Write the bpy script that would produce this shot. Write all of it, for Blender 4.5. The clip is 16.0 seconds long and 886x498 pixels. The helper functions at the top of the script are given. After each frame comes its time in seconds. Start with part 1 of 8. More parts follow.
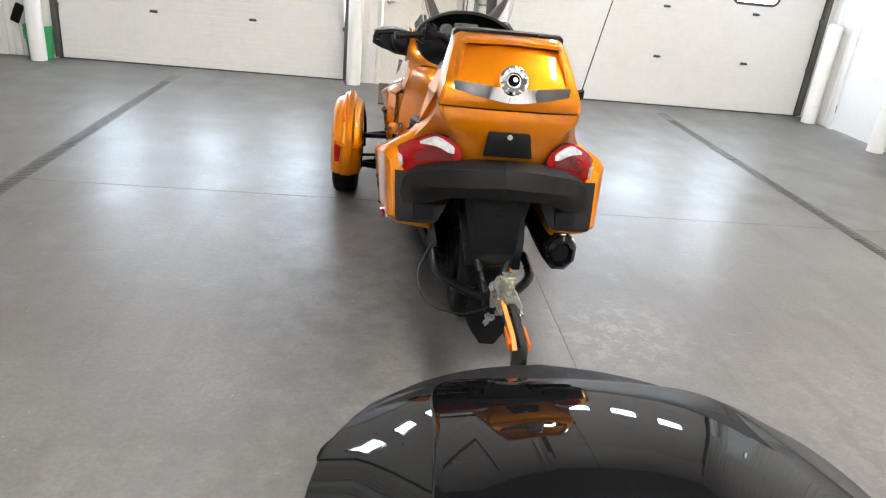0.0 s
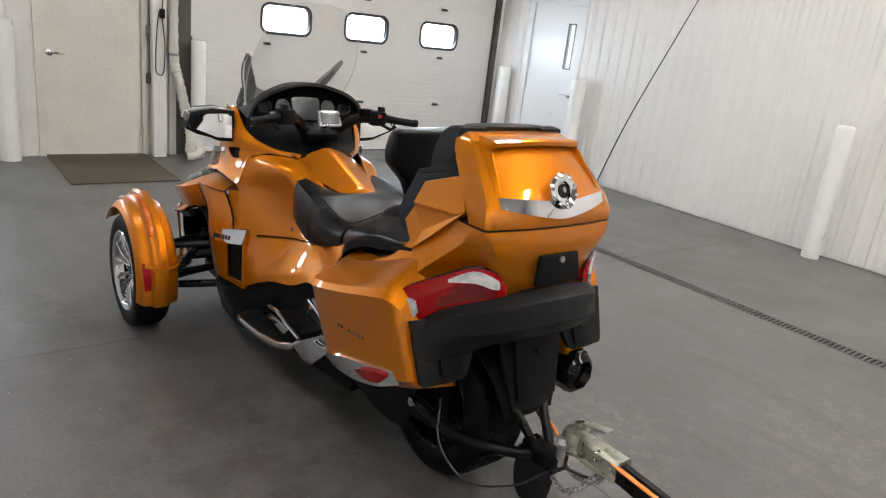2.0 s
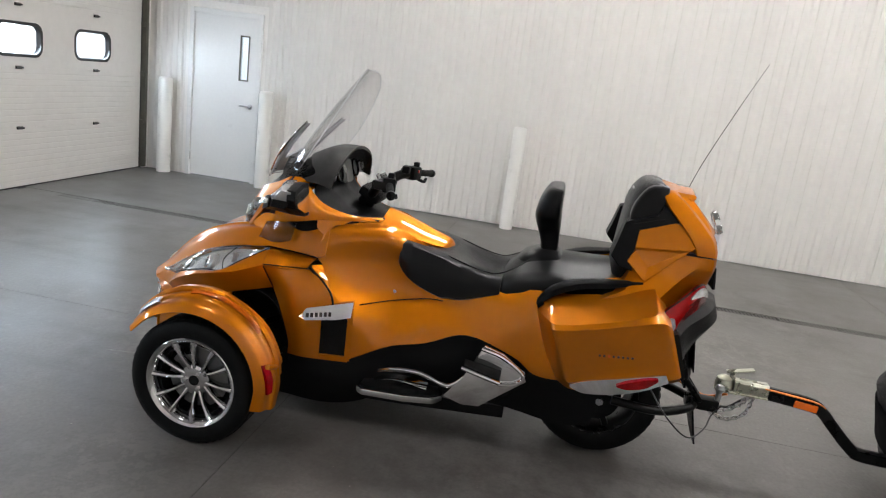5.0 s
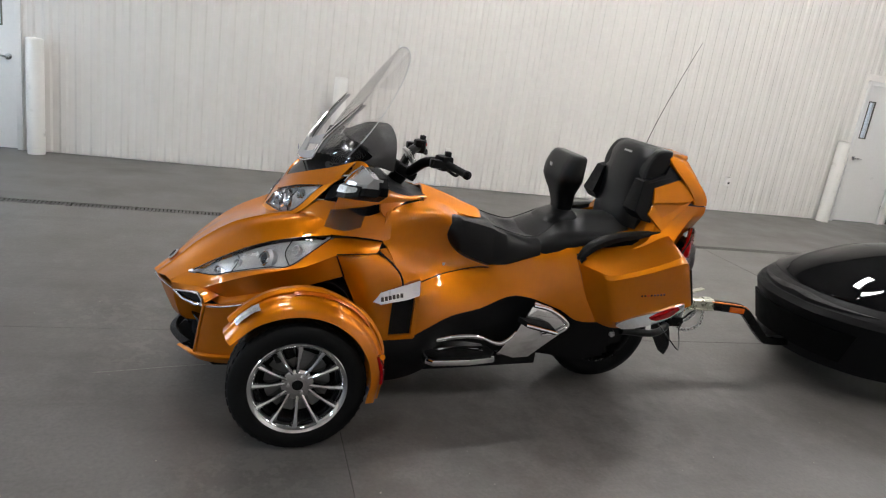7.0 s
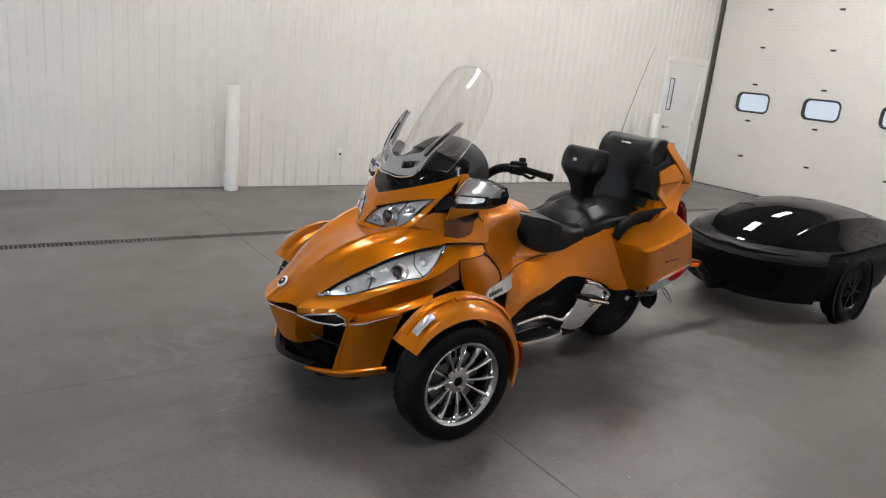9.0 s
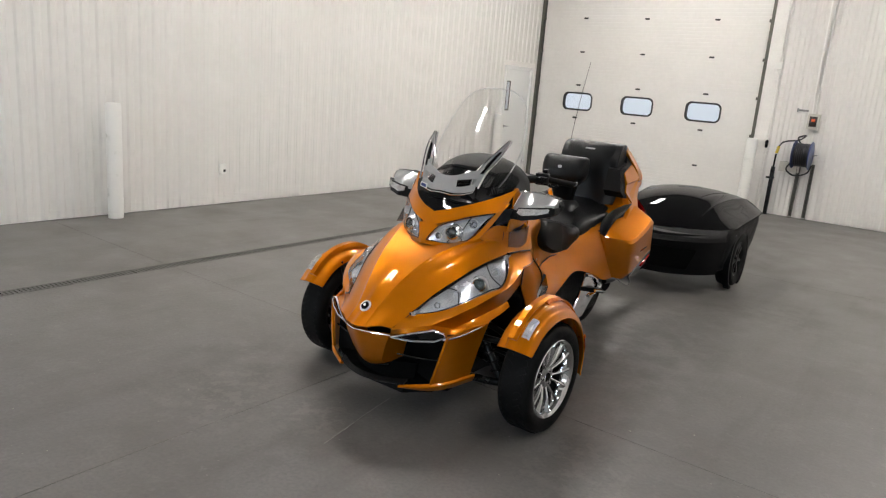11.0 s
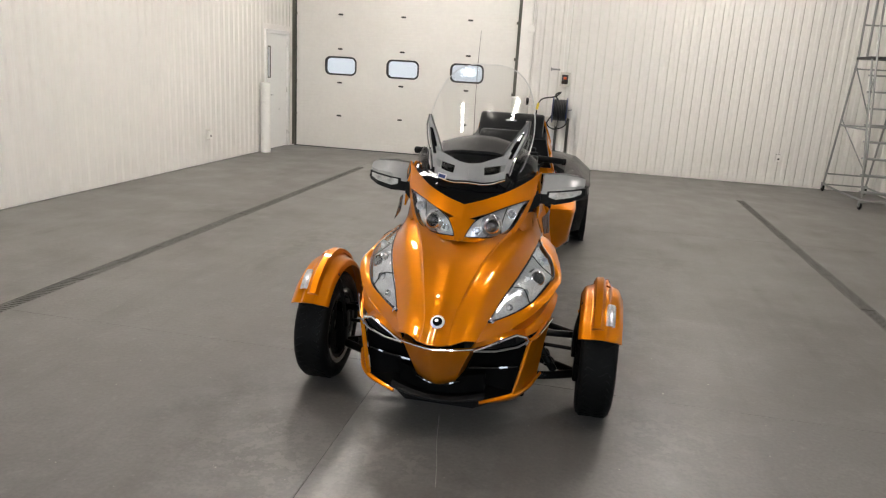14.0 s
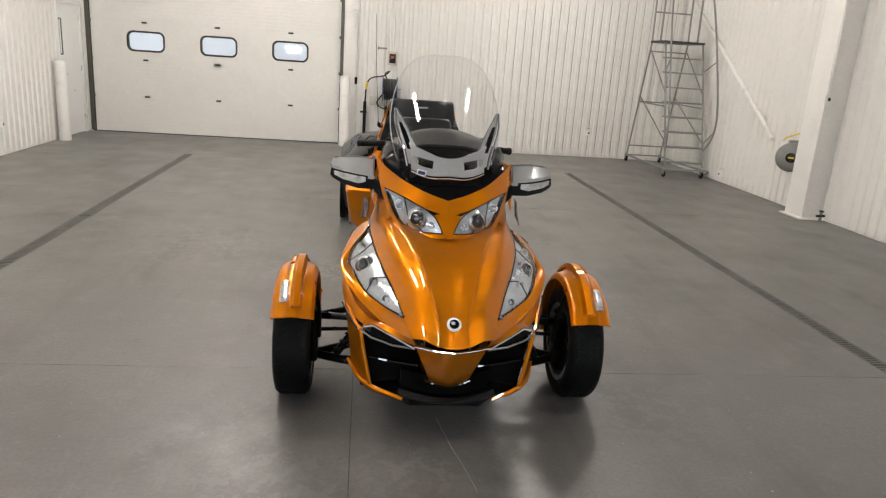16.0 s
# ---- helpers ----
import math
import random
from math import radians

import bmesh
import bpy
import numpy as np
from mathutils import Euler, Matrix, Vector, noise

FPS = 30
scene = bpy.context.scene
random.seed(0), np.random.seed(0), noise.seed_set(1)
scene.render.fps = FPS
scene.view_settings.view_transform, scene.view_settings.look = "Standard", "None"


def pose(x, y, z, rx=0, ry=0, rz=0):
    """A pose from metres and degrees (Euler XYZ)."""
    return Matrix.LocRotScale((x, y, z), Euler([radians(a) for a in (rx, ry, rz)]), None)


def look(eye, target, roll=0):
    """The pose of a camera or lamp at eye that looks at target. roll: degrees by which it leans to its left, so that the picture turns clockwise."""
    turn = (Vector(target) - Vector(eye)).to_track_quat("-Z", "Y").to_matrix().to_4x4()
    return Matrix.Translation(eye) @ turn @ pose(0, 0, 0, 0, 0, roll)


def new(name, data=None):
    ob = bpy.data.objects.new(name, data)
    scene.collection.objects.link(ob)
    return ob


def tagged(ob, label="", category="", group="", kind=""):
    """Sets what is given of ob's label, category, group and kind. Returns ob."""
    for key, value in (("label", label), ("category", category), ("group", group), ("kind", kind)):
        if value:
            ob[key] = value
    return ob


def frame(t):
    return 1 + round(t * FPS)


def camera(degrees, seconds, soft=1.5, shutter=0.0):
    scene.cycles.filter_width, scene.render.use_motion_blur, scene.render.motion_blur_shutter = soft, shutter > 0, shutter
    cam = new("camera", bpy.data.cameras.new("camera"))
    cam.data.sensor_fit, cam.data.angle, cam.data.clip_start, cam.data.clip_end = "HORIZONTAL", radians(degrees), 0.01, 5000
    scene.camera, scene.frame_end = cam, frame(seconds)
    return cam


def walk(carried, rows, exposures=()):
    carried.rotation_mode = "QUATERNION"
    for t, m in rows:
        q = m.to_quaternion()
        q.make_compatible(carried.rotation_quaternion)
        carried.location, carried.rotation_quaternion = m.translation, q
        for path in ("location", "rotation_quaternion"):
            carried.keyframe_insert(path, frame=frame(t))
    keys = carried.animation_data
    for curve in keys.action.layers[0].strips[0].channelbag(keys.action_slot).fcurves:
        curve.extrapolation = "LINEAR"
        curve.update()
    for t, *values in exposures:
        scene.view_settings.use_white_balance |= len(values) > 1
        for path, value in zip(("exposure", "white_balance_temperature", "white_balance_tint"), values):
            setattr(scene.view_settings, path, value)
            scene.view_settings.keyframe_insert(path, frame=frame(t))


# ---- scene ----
cam = camera(64.7, 16.0, 1.2)
PATH = [
    (0, (0.134, 0.06, 1.63), (0.346, 1.885, 0.838), 5.8),
    (0.5, (-0.094, 0.263, 1.608), (0.275, 2.087, 0.876), 8.2),
    (1, (-0.365, 0.523, 1.6), (0.308, 2.268, 0.892), 7.8),
    (1.5, (-0.675, 0.869, 1.634), (0.287, 2.473, 0.928), 6.2),
    (2, (-0.947, 1.28, 1.629), (0.253, 2.76, 1.023), 6.9),
    (2.5, (-1.299, 1.546, 1.625), (0.115, 2.846, 1.067), 8.1),
    (3, (-1.623, 1.859, 1.62), (-0.036, 2.938, 1.058), 8.5),
    (3.5, (-1.936, 2.21, 1.652), (-0.225, 3.103, 1.126), 6.3),
    (4, (-2.282, 2.557, 1.674), (-0.473, 3.271, 1.206), 6.9),
    (4.5, (-2.482, 2.98, 1.639), (-0.601, 3.477, 1.174), 7.9),
    (5, (-2.64, 3.392, 1.678), (-0.723, 3.701, 1.197), 7.5),
    (7.5, (-2.702, 5.495, 1.670), (-0.934, 4.730, 1.133), 8.6),
    (8, (-2.622, 5.900, 1.675), (-0.919, 4.990, 1.152), 8.1),
    (8.5, (-2.580, 6.309, 1.701), (-0.932, 5.303, 1.180), 6.3),
    (9, (-2.375, 6.601, 1.656), (-0.804, 5.472, 1.146), 5.9),
    (11.5, (-1.365, 7.96, 1.654), (-0.306, 6.323, 1.208), 4.9),
    (12, (-1.121, 8.081, 1.635), (-0.164, 6.382, 1.188), 5.2),
    (12.5, (-0.811, 8.11, 1.63), (0.002, 6.357, 1.116), 4.2),
    (13, (-0.492, 8.169, 1.628), (0.162, 6.349, 1.117), 4.1),
    (13.5, (-0.186, 8.159, 1.646), (0.328, 6.292, 1.146), 3.5),
    (14, (0.108, 8.11, 1.629), (0.478, 6.21, 1.126), 3.4),
    (14.5, (0.37, 8.172, 1.647), (0.59, 6.253, 1.128), 3.7),
    (15, (0.614, 8.233, 1.65), (0.703, 6.303, 1.134), 3.4),
    (15.5, (0.826, 8.156, 1.641), (0.769, 6.228, 1.112), 3.7),
    (16, (1.056, 8.056, 1.656), (0.818, 6.143, 1.123), 4.0),
]
EXPOSURE = [(0.0, 1.05, 6300, 10), (0.5, 0.80, 6330, 10), (1.0, 0.52, 6300, 10), (2.0, 0.29, 6300, 10), (3.5, 0.28, 6300, 10), (5.0, 0.16, 6250, 10), (9.0, 0.08, 6300, 10), (12.0, 0.17, 6550, 10), (16.0, 0.22, 6700, 10)]
walk(cam, [(t, look(eye, target, roll)) for t, eye, target, roll in PATH], EXPOSURE)

# ---- world and light ----
world = bpy.data.worlds.new("world")
world.use_nodes = True
scene.world = world
sky = world.node_tree.nodes.new("ShaderNodeTexSky")
sky.sky_type, sky.sun_disc = "NISHITA", False
sky.sun_elevation, sky.sun_rotation = radians(40), radians(20)
world.node_tree.links.new(sky.outputs[0], world.node_tree.nodes["Background"].inputs[0])
world.node_tree.nodes["Background"].inputs[1].default_value = 0.15
sun = new("sun", bpy.data.lights.new("sun", "SUN"))
sun.data.energy, sun.data.angle, sun.data.color = 1.0, radians(12), (1.0, 0.96, 0.9)
sun.matrix_world = look((3, 40, 34), (3, 0, 0))
LAMP = 90.0


def window_light(x, y, z, watts):
    """The sky's light through one door window."""
    lamp = bpy.data.lights.new("window_light", "AREA")
    lamp.shape, lamp.size, lamp.size_y, lamp.energy, lamp.color = "RECTANGLE", 0.56, 0.29, watts, (0.72, 0.86, 1.0)
    ob = new("window_light", lamp)
    ob.matrix_world = look((x, y, z), (x, y - 3.0, z - 0.9))


# the three at negative x are added for windows assumed in door_2, unseen
for wx in (2.59, 3.627, 4.715, -3.0, -1.94, -0.88):
    window_light(wx, 8.86, 1.482 if wx > 0 else 1.537, 13.0)


# ---- materials ----
def material(name, color, rough=0.5, metal=0.0, vary=0.12, scale=6.0, bump=0.0, bump_scale=60.0, coat=0.0, rough_vary=0.1, spec=0.5, tint=None):
    """A surface with two scales of variation in colour and gloss, and fine relief."""
    m = bpy.data.materials.new(name)
    m.use_nodes = True
    n, l = m.node_tree.nodes, m.node_tree.links
    b = n["Principled BSDF"]
    co = n.new("ShaderNodeTexCoord")
    big, fine = n.new("ShaderNodeTexNoise"), n.new("ShaderNodeTexNoise")
    big.inputs["Scale"].default_value, big.inputs["Detail"].default_value = scale, 6
    fine.inputs["Scale"].default_value, fine.inputs["Detail"].default_value = scale * 14, 4
    for t in (big, fine):
        l.new(co.outputs["Object"], t.inputs["Vector"])
    add = n.new("ShaderNodeMath")
    add.operation = "ADD"
    l.new(big.outputs[0], add.inputs[0])
    l.new(fine.outputs[0], add.inputs[1])
    ramp = n.new("ShaderNodeMapRange")
    ramp.inputs["From Min"].default_value, ramp.inputs["From Max"].default_value = 0.6, 1.4
    l.new(add.outputs[0], ramp.inputs["Value"])
    mix = n.new("ShaderNodeMix")
    mix.data_type = "RGBA"
    dark = tint or tuple(c * (1 - vary * 1.6) for c in color)
    mix.inputs[6].default_value = (*dark, 1)
    mix.inputs[7].default_value = (*[min(1, c * (1 + vary * 0.5)) for c in color], 1)
    l.new(ramp.outputs[0], mix.inputs[0])
    l.new(mix.outputs[2], b.inputs["Base Color"])
    rr = n.new("ShaderNodeMapRange")
    rr.inputs["From Min"].default_value, rr.inputs["From Max"].default_value = 0.3, 0.7
    rr.inputs["To Min"].default_value, rr.inputs["To Max"].default_value = max(0.02, rough - rough_vary), min(1, rough + rough_vary)
    l.new(big.outputs[0], rr.inputs["Value"])
    l.new(rr.outputs[0], b.inputs["Roughness"])
    b.inputs["Metallic"].default_value = metal
    b.inputs["Specular IOR Level"].default_value = spec
    if coat:
        b.inputs["Coat Weight"].default_value, b.inputs["Coat Roughness"].default_value = coat, 0.03
    if bump:
        tex, bp = n.new("ShaderNodeTexNoise"), n.new("ShaderNodeBump")
        tex.inputs["Scale"].default_value, tex.inputs["Detail"].default_value = bump_scale, 5
        l.new(co.outputs["Object"], tex.inputs["Vector"])
        l.new(tex.outputs[0], bp.inputs["Height"])
        bp.inputs["Strength"].default_value, bp.inputs["Distance"].default_value = bump, 0.004
        l.new(bp.outputs[0], b.inputs["Normal"])
    return m


def glass(name, tint=(1, 1, 1), gloss=0.03, base=0.035, edge=0.75):
    """A thin clear sheet: it lets light straight through and mirrors more the flatter one looks along it."""
    m = bpy.data.materials.new(name)
    m.use_nodes = True
    n, l = m.node_tree.nodes, m.node_tree.links
    n.remove(n["Principled BSDF"])
    tr, gl, mix, lw = n.new("ShaderNodeBsdfTransparent"), n.new("ShaderNodeBsdfGlossy"), n.new("ShaderNodeMixShader"), n.new("ShaderNodeLayerWeight")
    tr.inputs[0].default_value = (*tint, 1)
    gl.inputs["Roughness"].default_value = gloss
    lw.inputs[0].default_value = 0.5
    power, scale = n.new("ShaderNodeMath"), n.new("ShaderNodeMath")
    power.operation, scale.operation = "POWER", "MULTIPLY_ADD"
    power.inputs[1].default_value = 4.0
    scale.inputs[1].default_value, scale.inputs[2].default_value = edge, base
    l.new(lw.outputs["Facing"], power.inputs[0])
    l.new(power.outputs[0], scale.inputs[0])
    l.new(scale.outputs[0], mix.inputs[0])
    l.new(tr.outputs[0], mix.inputs[1])
    l.new(gl.outputs[0], mix.inputs[2])
    l.new(mix.outputs[0], n["Material Output"].inputs[0])
    return m


def glow(name, color, strength):
    m = bpy.data.materials.new(name)
    m.use_nodes = True
    b = m.node_tree.nodes["Principled BSDF"]
    b.inputs["Base Color"].default_value = (0.8, 0.8, 0.8, 1)
    b.inputs["Emission Color"].default_value = (*color, 1)
    b.inputs["Emission Strength"].default_value = strength
    return m


def concrete():
    """Worn grey sealed concrete: broad stains, fine grain, patchy gloss, scuffs."""
    m = bpy.data.materials.new("sealed_concrete")
    m.use_nodes = True
    n, l = m.node_tree.nodes, m.node_tree.links
    b = n["Principled BSDF"]
    geo = n.new("ShaderNodeNewGeometry")

    def noise_of(s, detail, rough=0.55):
        t = n.new("ShaderNodeTexNoise")
        t.inputs["Scale"].default_value, t.inputs["Detail"].default_value, t.inputs["Roughness"].default_value = s, detail, rough
        l.new(geo.outputs["Position"], t.inputs["Vector"])
        return t

    def ranged(src, a, c, lo, hi):
        r = n.new("ShaderNodeMapRange")
        for k, v in zip(("From Min", "From Max", "To Min", "To Max"), (a, c, lo, hi)):
            r.inputs[k].default_value = v
        l.new(src, r.inputs["Value"])
        return r.outputs[0]

    def mixed(fac, a, c):
        x = n.new("ShaderNodeMix")
        x.data_type = "RGBA"
        l.new(fac, x.inputs[0])
        for k, v in ((6, a), (7, c)):
            if isinstance(v, tuple):
                x.inputs[k].default_value = (*v, 1)
            else:
                l.new(v, x.inputs[k])
        return x.outputs[2]

    broad, mid, fine, fleck = noise_of(0.45, 3), noise_of(2.2, 4, 0.5), noise_of(55, 3), noise_of(9, 2, 0.4)
    c = mixed(ranged(broad.outputs[0], 0.30, 0.70, 0, 1), FLOOR_DARK, FLOOR_LIGHT)
    c = mixed(ranged(mid.outputs[0], 0.30, 0.75, 0, 0.60), c, (0.17, 0.16, 0.148))
    stain, smear = noise_of(0.9, 4, 0.6), noise_of(3.5, 5, 0.65)
    c = mixed(ranged(stain.outputs[0], 0.46, 0.66, 0, 0.55), c, (0.070, 0.062, 0.054))
    c = mixed(ranged(smear.outputs[0], 0.54, 0.70, 0, 0.30), c, (0.20, 0.195, 0.185))
    c = mixed(ranged(fine.outputs[0], 0.36, 0.70, 0, 0.50), c, (0.080, 0.075, 0.071))
    c = mixed(ranged(fleck.outputs[0], 0.70, 0.80, 0, 0.35), c, (0.065, 0.058, 0.05))
    # drag marks along the hall and pale scuffs
    stretch = n.new("ShaderNodeVectorMath")
    stretch.operation = "MULTIPLY"
    stretch.inputs[1].default_value = (5.0, 0.55, 1.0)
    l.new(geo.outputs["Position"], stretch.inputs[0])
    drag, scuff = noise_of(1.0, 5, 0.6), noise_of(13, 4, 0.7)
    l.new(stretch.outputs[0], drag.inputs["Vector"])
    c = mixed(ranged(drag.outputs[0], 0.52, 0.72, 0, 0.40), c, (0.060, 0.053, 0.046))
    c = mixed(ranged(scuff.outputs[0], 0.60, 0.74, 0, 0.30), c, (0.21, 0.205, 0.195))
    # tracked-in dirt at a few spots; beside the trike its shadow is painted in too
    dirt_shade = noise_of(5.5, 5, 0.7)
    for x, y, r, strength in DIRT_SHADE:
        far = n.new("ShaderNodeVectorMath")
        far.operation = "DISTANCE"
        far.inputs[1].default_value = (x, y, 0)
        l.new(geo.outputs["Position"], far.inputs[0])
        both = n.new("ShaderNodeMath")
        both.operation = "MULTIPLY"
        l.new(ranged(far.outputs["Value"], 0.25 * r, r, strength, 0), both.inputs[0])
        l.new(ranged(dirt_shade.outputs[0], 0.40, 0.62, 0, 1), both.inputs[1])
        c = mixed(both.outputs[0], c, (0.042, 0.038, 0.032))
    # sealer worn through to paler concrete
    peel = noise_of(11, 6, 0.72)
    for x, y, r, strength in WORN:
        far = n.new("ShaderNodeVectorMath")
        far.operation = "DISTANCE"
        far.inputs[1].default_value = (x, y, 0)
        l.new(geo.outputs["Position"], far.inputs[0])
        both = n.new("ShaderNodeMath")
        both.operation = "MULTIPLY"
        l.new(ranged(far.outputs["Value"], 0.3 * r, r, strength, 0), both.inputs[0])
        l.new(ranged(peel.outputs[0], 0.50, 0.56, 0, 1), both.inputs[1])
        c = mixed(both.outputs[0], c, (0.225, 0.212, 0.195))
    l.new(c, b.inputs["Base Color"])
    l.new(ranged(mid.outputs[0], 0.3, 0.7, 0.34, 0.47), b.inputs["Roughness"])
    b.inputs["Specular IOR Level"].default_value = 0.5
    grain, bp = noise_of(30, 4, 0.6), n.new("ShaderNodeBump")
    l.new(grain.outputs[0], bp.inputs["Height"])
    bp.inputs["Strength"].default_value, bp.inputs["Distance"].default_value = 0.36, 0.0034
    l.new(bp.outputs[0], b.inputs["Normal"])
    return m


# x, y, radius, strength; the last four also paint the trike's shadow
DIRT_SHADE = ((1.5, 5.40, 0.65, 0.75), (0.55, 5.6, 0.6, 0.4), (3.4, 1.5, 0.7, 0.55), (4.2, 1.3, 0.6, 0.5), (3.4, 2.4, 0.6, 0.4), (-2.8, -0.8, 0.6, 0.5), (0.1, 3.5, 1.0, 0.6), (0.3, 2.5, 0.9, 0.5), (-0.5, 1.6, 0.8, 0.4), (-0.2, 4.6, 0.7, 0.45))
WORN = ((1.32, 5.62, 0.60, 0.32), (0.75, 5.50, 0.30, 0.35), (1.35, 2.90, 0.5, 0.45), (2.4, 2.2, 0.9, 0.25), (-0.4, 4.95, 0.5, 0.25))
FLOOR_DARK, FLOOR_LIGHT = (0.098, 0.093, 0.089), (0.142, 0.136, 0.130)
CONCRETE = concrete()
PALE_LINE = material("pale_scratched_concrete", (0.32, 0.31, 0.29), 0.7, vary=0.4, scale=60)
WALL = material("white_ribbed_steel", (0.70, 0.68, 0.65), 0.38, vary=0.03, scale=0.8, rough_vary=0.06)
DOORSKIN = material("white_insulated_door_skin", (0.72, 0.70, 0.67), 0.42, vary=0.04, scale=1.2, bump=0.15, bump_scale=90)
CEIL = material("grey_ceiling_steel", (0.22, 0.215, 0.21), 0.5, vary=0.05, scale=0.6)
WHITE = material("white_paint", (0.80, 0.78, 0.75), 0.4, vary=0.06, scale=3)
PLASTIC_WHITE = material("white_plastic", (0.78, 0.77, 0.74), 0.35, vary=0.03)
CREAM_PAINT = material("scuffed_cream_door_paint", (0.70, 0.675, 0.60), 0.42, vary=0.10, scale=2.5, bump=0.1, bump_scale=30)
DOOR_PAINT = material("pale_grey_door_paint", (0.74, 0.74, 0.73), 0.35, vary=0.03, scale=2)
GALV = material("dull_galvanised_steel", (0.13, 0.125, 0.105), 0.45, 0.6, vary=0.2, scale=8)
DARKSTEEL = material("dark_rubber_seal", (0.03, 0.03, 0.03), 0.6)
STEEL_GREY = material("grey_painted_tube", (0.26, 0.265, 0.26), 0.4, 0.3, vary=0.12, scale=10)
JOINT = material("joint_sealant", (0.028, 0.026, 0.024), 0.7, vary=0.2, scale=10)
GRATE = material("dark_iron_grate", (0.15, 0.143, 0.136), 0.55, 0.5, vary=0.3, scale=15)
# near-black: the shade down in the trench is put into this colour
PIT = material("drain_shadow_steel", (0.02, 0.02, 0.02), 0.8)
MAT = material("brown_floor_mat", (0.085, 0.066, 0.042), 0.9, vary=0.25, scale=40, bump=0.6, bump_scale=300)
GREEN = material("green_plastic", (0.03, 0.32, 0.10), 0.4)
ORANGE = material("orange_metallic_paint", (0.60, 0.182, 0.0015), 0.41, 0.70, spec=0.05, vary=0.04, scale=2, coat=0.85, rough_vary=0.03)
BLACKGLOSS = material("gloss_black_paint", (0.004, 0.004, 0.0045), 0.12, 0.0, spec=0.0, vary=0.1, scale=2, coat=0.6, rough_vary=0.03)
BLACKMATT = material("textured_black_plastic", (0.0045, 0.0045, 0.005), 0.46, spec=0.14, vary=0.2, scale=10, bump=0.3, bump_scale=400)
GREYPLASTIC = material("dark_grey_plastic", (0.0095, 0.0092, 0.009), 0.48, spec=0.18, vary=0.15, scale=10, bump=0.25, bump_scale=350)
BLACKPART = material("black_painted_steel", (0.004, 0.004, 0.004), 0.32, spec=0.2, vary=0.2, scale=12)
LEATHER = material("black_seat_vinyl", (0.0045, 0.0045, 0.005), 0.33, spec=0.28, vary=0.1, scale=9, bump=0.22, bump_scale=260, rough_vary=0.0)
RUBBER = material("tyre_rubber", (0.0055, 0.0055, 0.0055), 0.62, spec=0.14, vary=0.2, scale=12, bump=0.3, bump_scale=200)
SHELL = material("silver_painted_shell", (0.50, 0.50, 0.505), 0.20, 0.45, vary=0.05, scale=6, coat=0.8)
BRACKET = material("dull_silver_bracket", (0.36, 0.36, 0.36), 0.40, 0.35, vary=0.06, scale=8, coat=0.4)
RIM = material("chromed_rim", (0.60, 0.60, 0.61), 0.07, 1.0, vary=0.05, rough_vary=0.04)
CHROME = material("chrome", (0.90, 0.90, 0.91), 0.05, 1.0, vary=0.03, rough_vary=0.04)
SILVER = material("satin_silver", (0.55, 0.55, 0.56), 0.3, 0.9, vary=0.05)
ZINC = material("yellow_zinc_plate", (0.55, 0.55, 0.46), 0.3, 0.85, vary=0.2, scale=20)
RED = material("red_lens", (0.36, 0.002, 0.003), 0.08, spec=0.1, vary=0.35, scale=30, coat=0.5)
DARKRED = material("dark_red_lens", (0.16, 0.004, 0.005), 0.1, vary=0.2, scale=18, coat=1.0)
AMBER = material("amber_lens", (0.85, 0.16, 0.01), 0.12, vary=0.15, scale=25, coat=1.0)
DARKAMBER = material("dark_amber_lens", (0.60, 0.125, 0.004), 0.2, spec=0.2, vary=0.25, scale=40, coat=0.4)
CLEARLAMP = material("clear_lamp_cluster", (0.92, 0.92, 0.93), 0.10, 0.5, vary=0.45, scale=30, coat=1.0, bump=0.6, bump_scale=70)
REFLECTOR = material("faceted_reflector", (0.95, 0.955, 0.96), 0.18, 0.5, vary=0.25, scale=14, bump=1.0, bump_scale=30)
BROWMATT = material("grey_grained_dash_plastic", (0.022, 0.021, 0.020), 0.55, spec=0.3, vary=0.15, scale=10, bump=0.3, bump_scale=400)
LENSDARK = material("projector_lens", (0.02, 0.022, 0.025), 0.03, vary=0.05, coat=1.0)
SCREEN = material("grey_display", (0.055, 0.058, 0.056), 0.3, vary=0.05)
MIRROR = material("mirror_glass", (0.9, 0.9, 0.9), 0.01, 1.0, vary=0.0, rough_vary=0.0)
YELLOW = material("yellow_plastic", (0.75, 0.55, 0.05), 0.4)
BLUE = material("blue_paint", (0.02, 0.04, 0.16), 0.35)
HOSE = material("black_hose", (0.015, 0.015, 0.016), 0.4)
DUCT = material("off_white_exhaust_hose", (0.62, 0.59, 0.53), 0.7, vary=0.1, scale=20)
CREAM = material("cream_box", (0.55, 0.53, 0.47), 0.5)
MESH = material("black_mesh_screen", (0.007, 0.007, 0.007), 0.6, spec=0.15, bump=1.0, bump_scale=150)
INTAKE = material("dull_black_intake_plastic", (0.0035, 0.0035, 0.0035), 0.7, spec=0.06, vary=0.2, scale=10)
REDBUTTON = material("red_button", (0.5, 0.02, 0.01), 0.35)
DECAL = material("dark_decal", (0.03, 0.02, 0.015), 0.3)
DECALRED = material("red_orange_decal", (0.75, 0.10, 0.015), 0.3)
ORANGECABLE = material("orange_cable", (0.80, 0.22, 0.03), 0.45)
EDGE = material("acrylic_edge", (0.62, 0.62, 0.62), 0.25, vary=0.05)
CLEAR = glass("clear_acrylic", base=0.06, edge=0.85)
LENS = glass("clear_lamp_lens", (0.96, 0.97, 0.98))
SMOKE = glass("smoked_acrylic", (0.55, 0.55, 0.56))
PANE = glass("window_pane", (0.93, 0.95, 0.96))
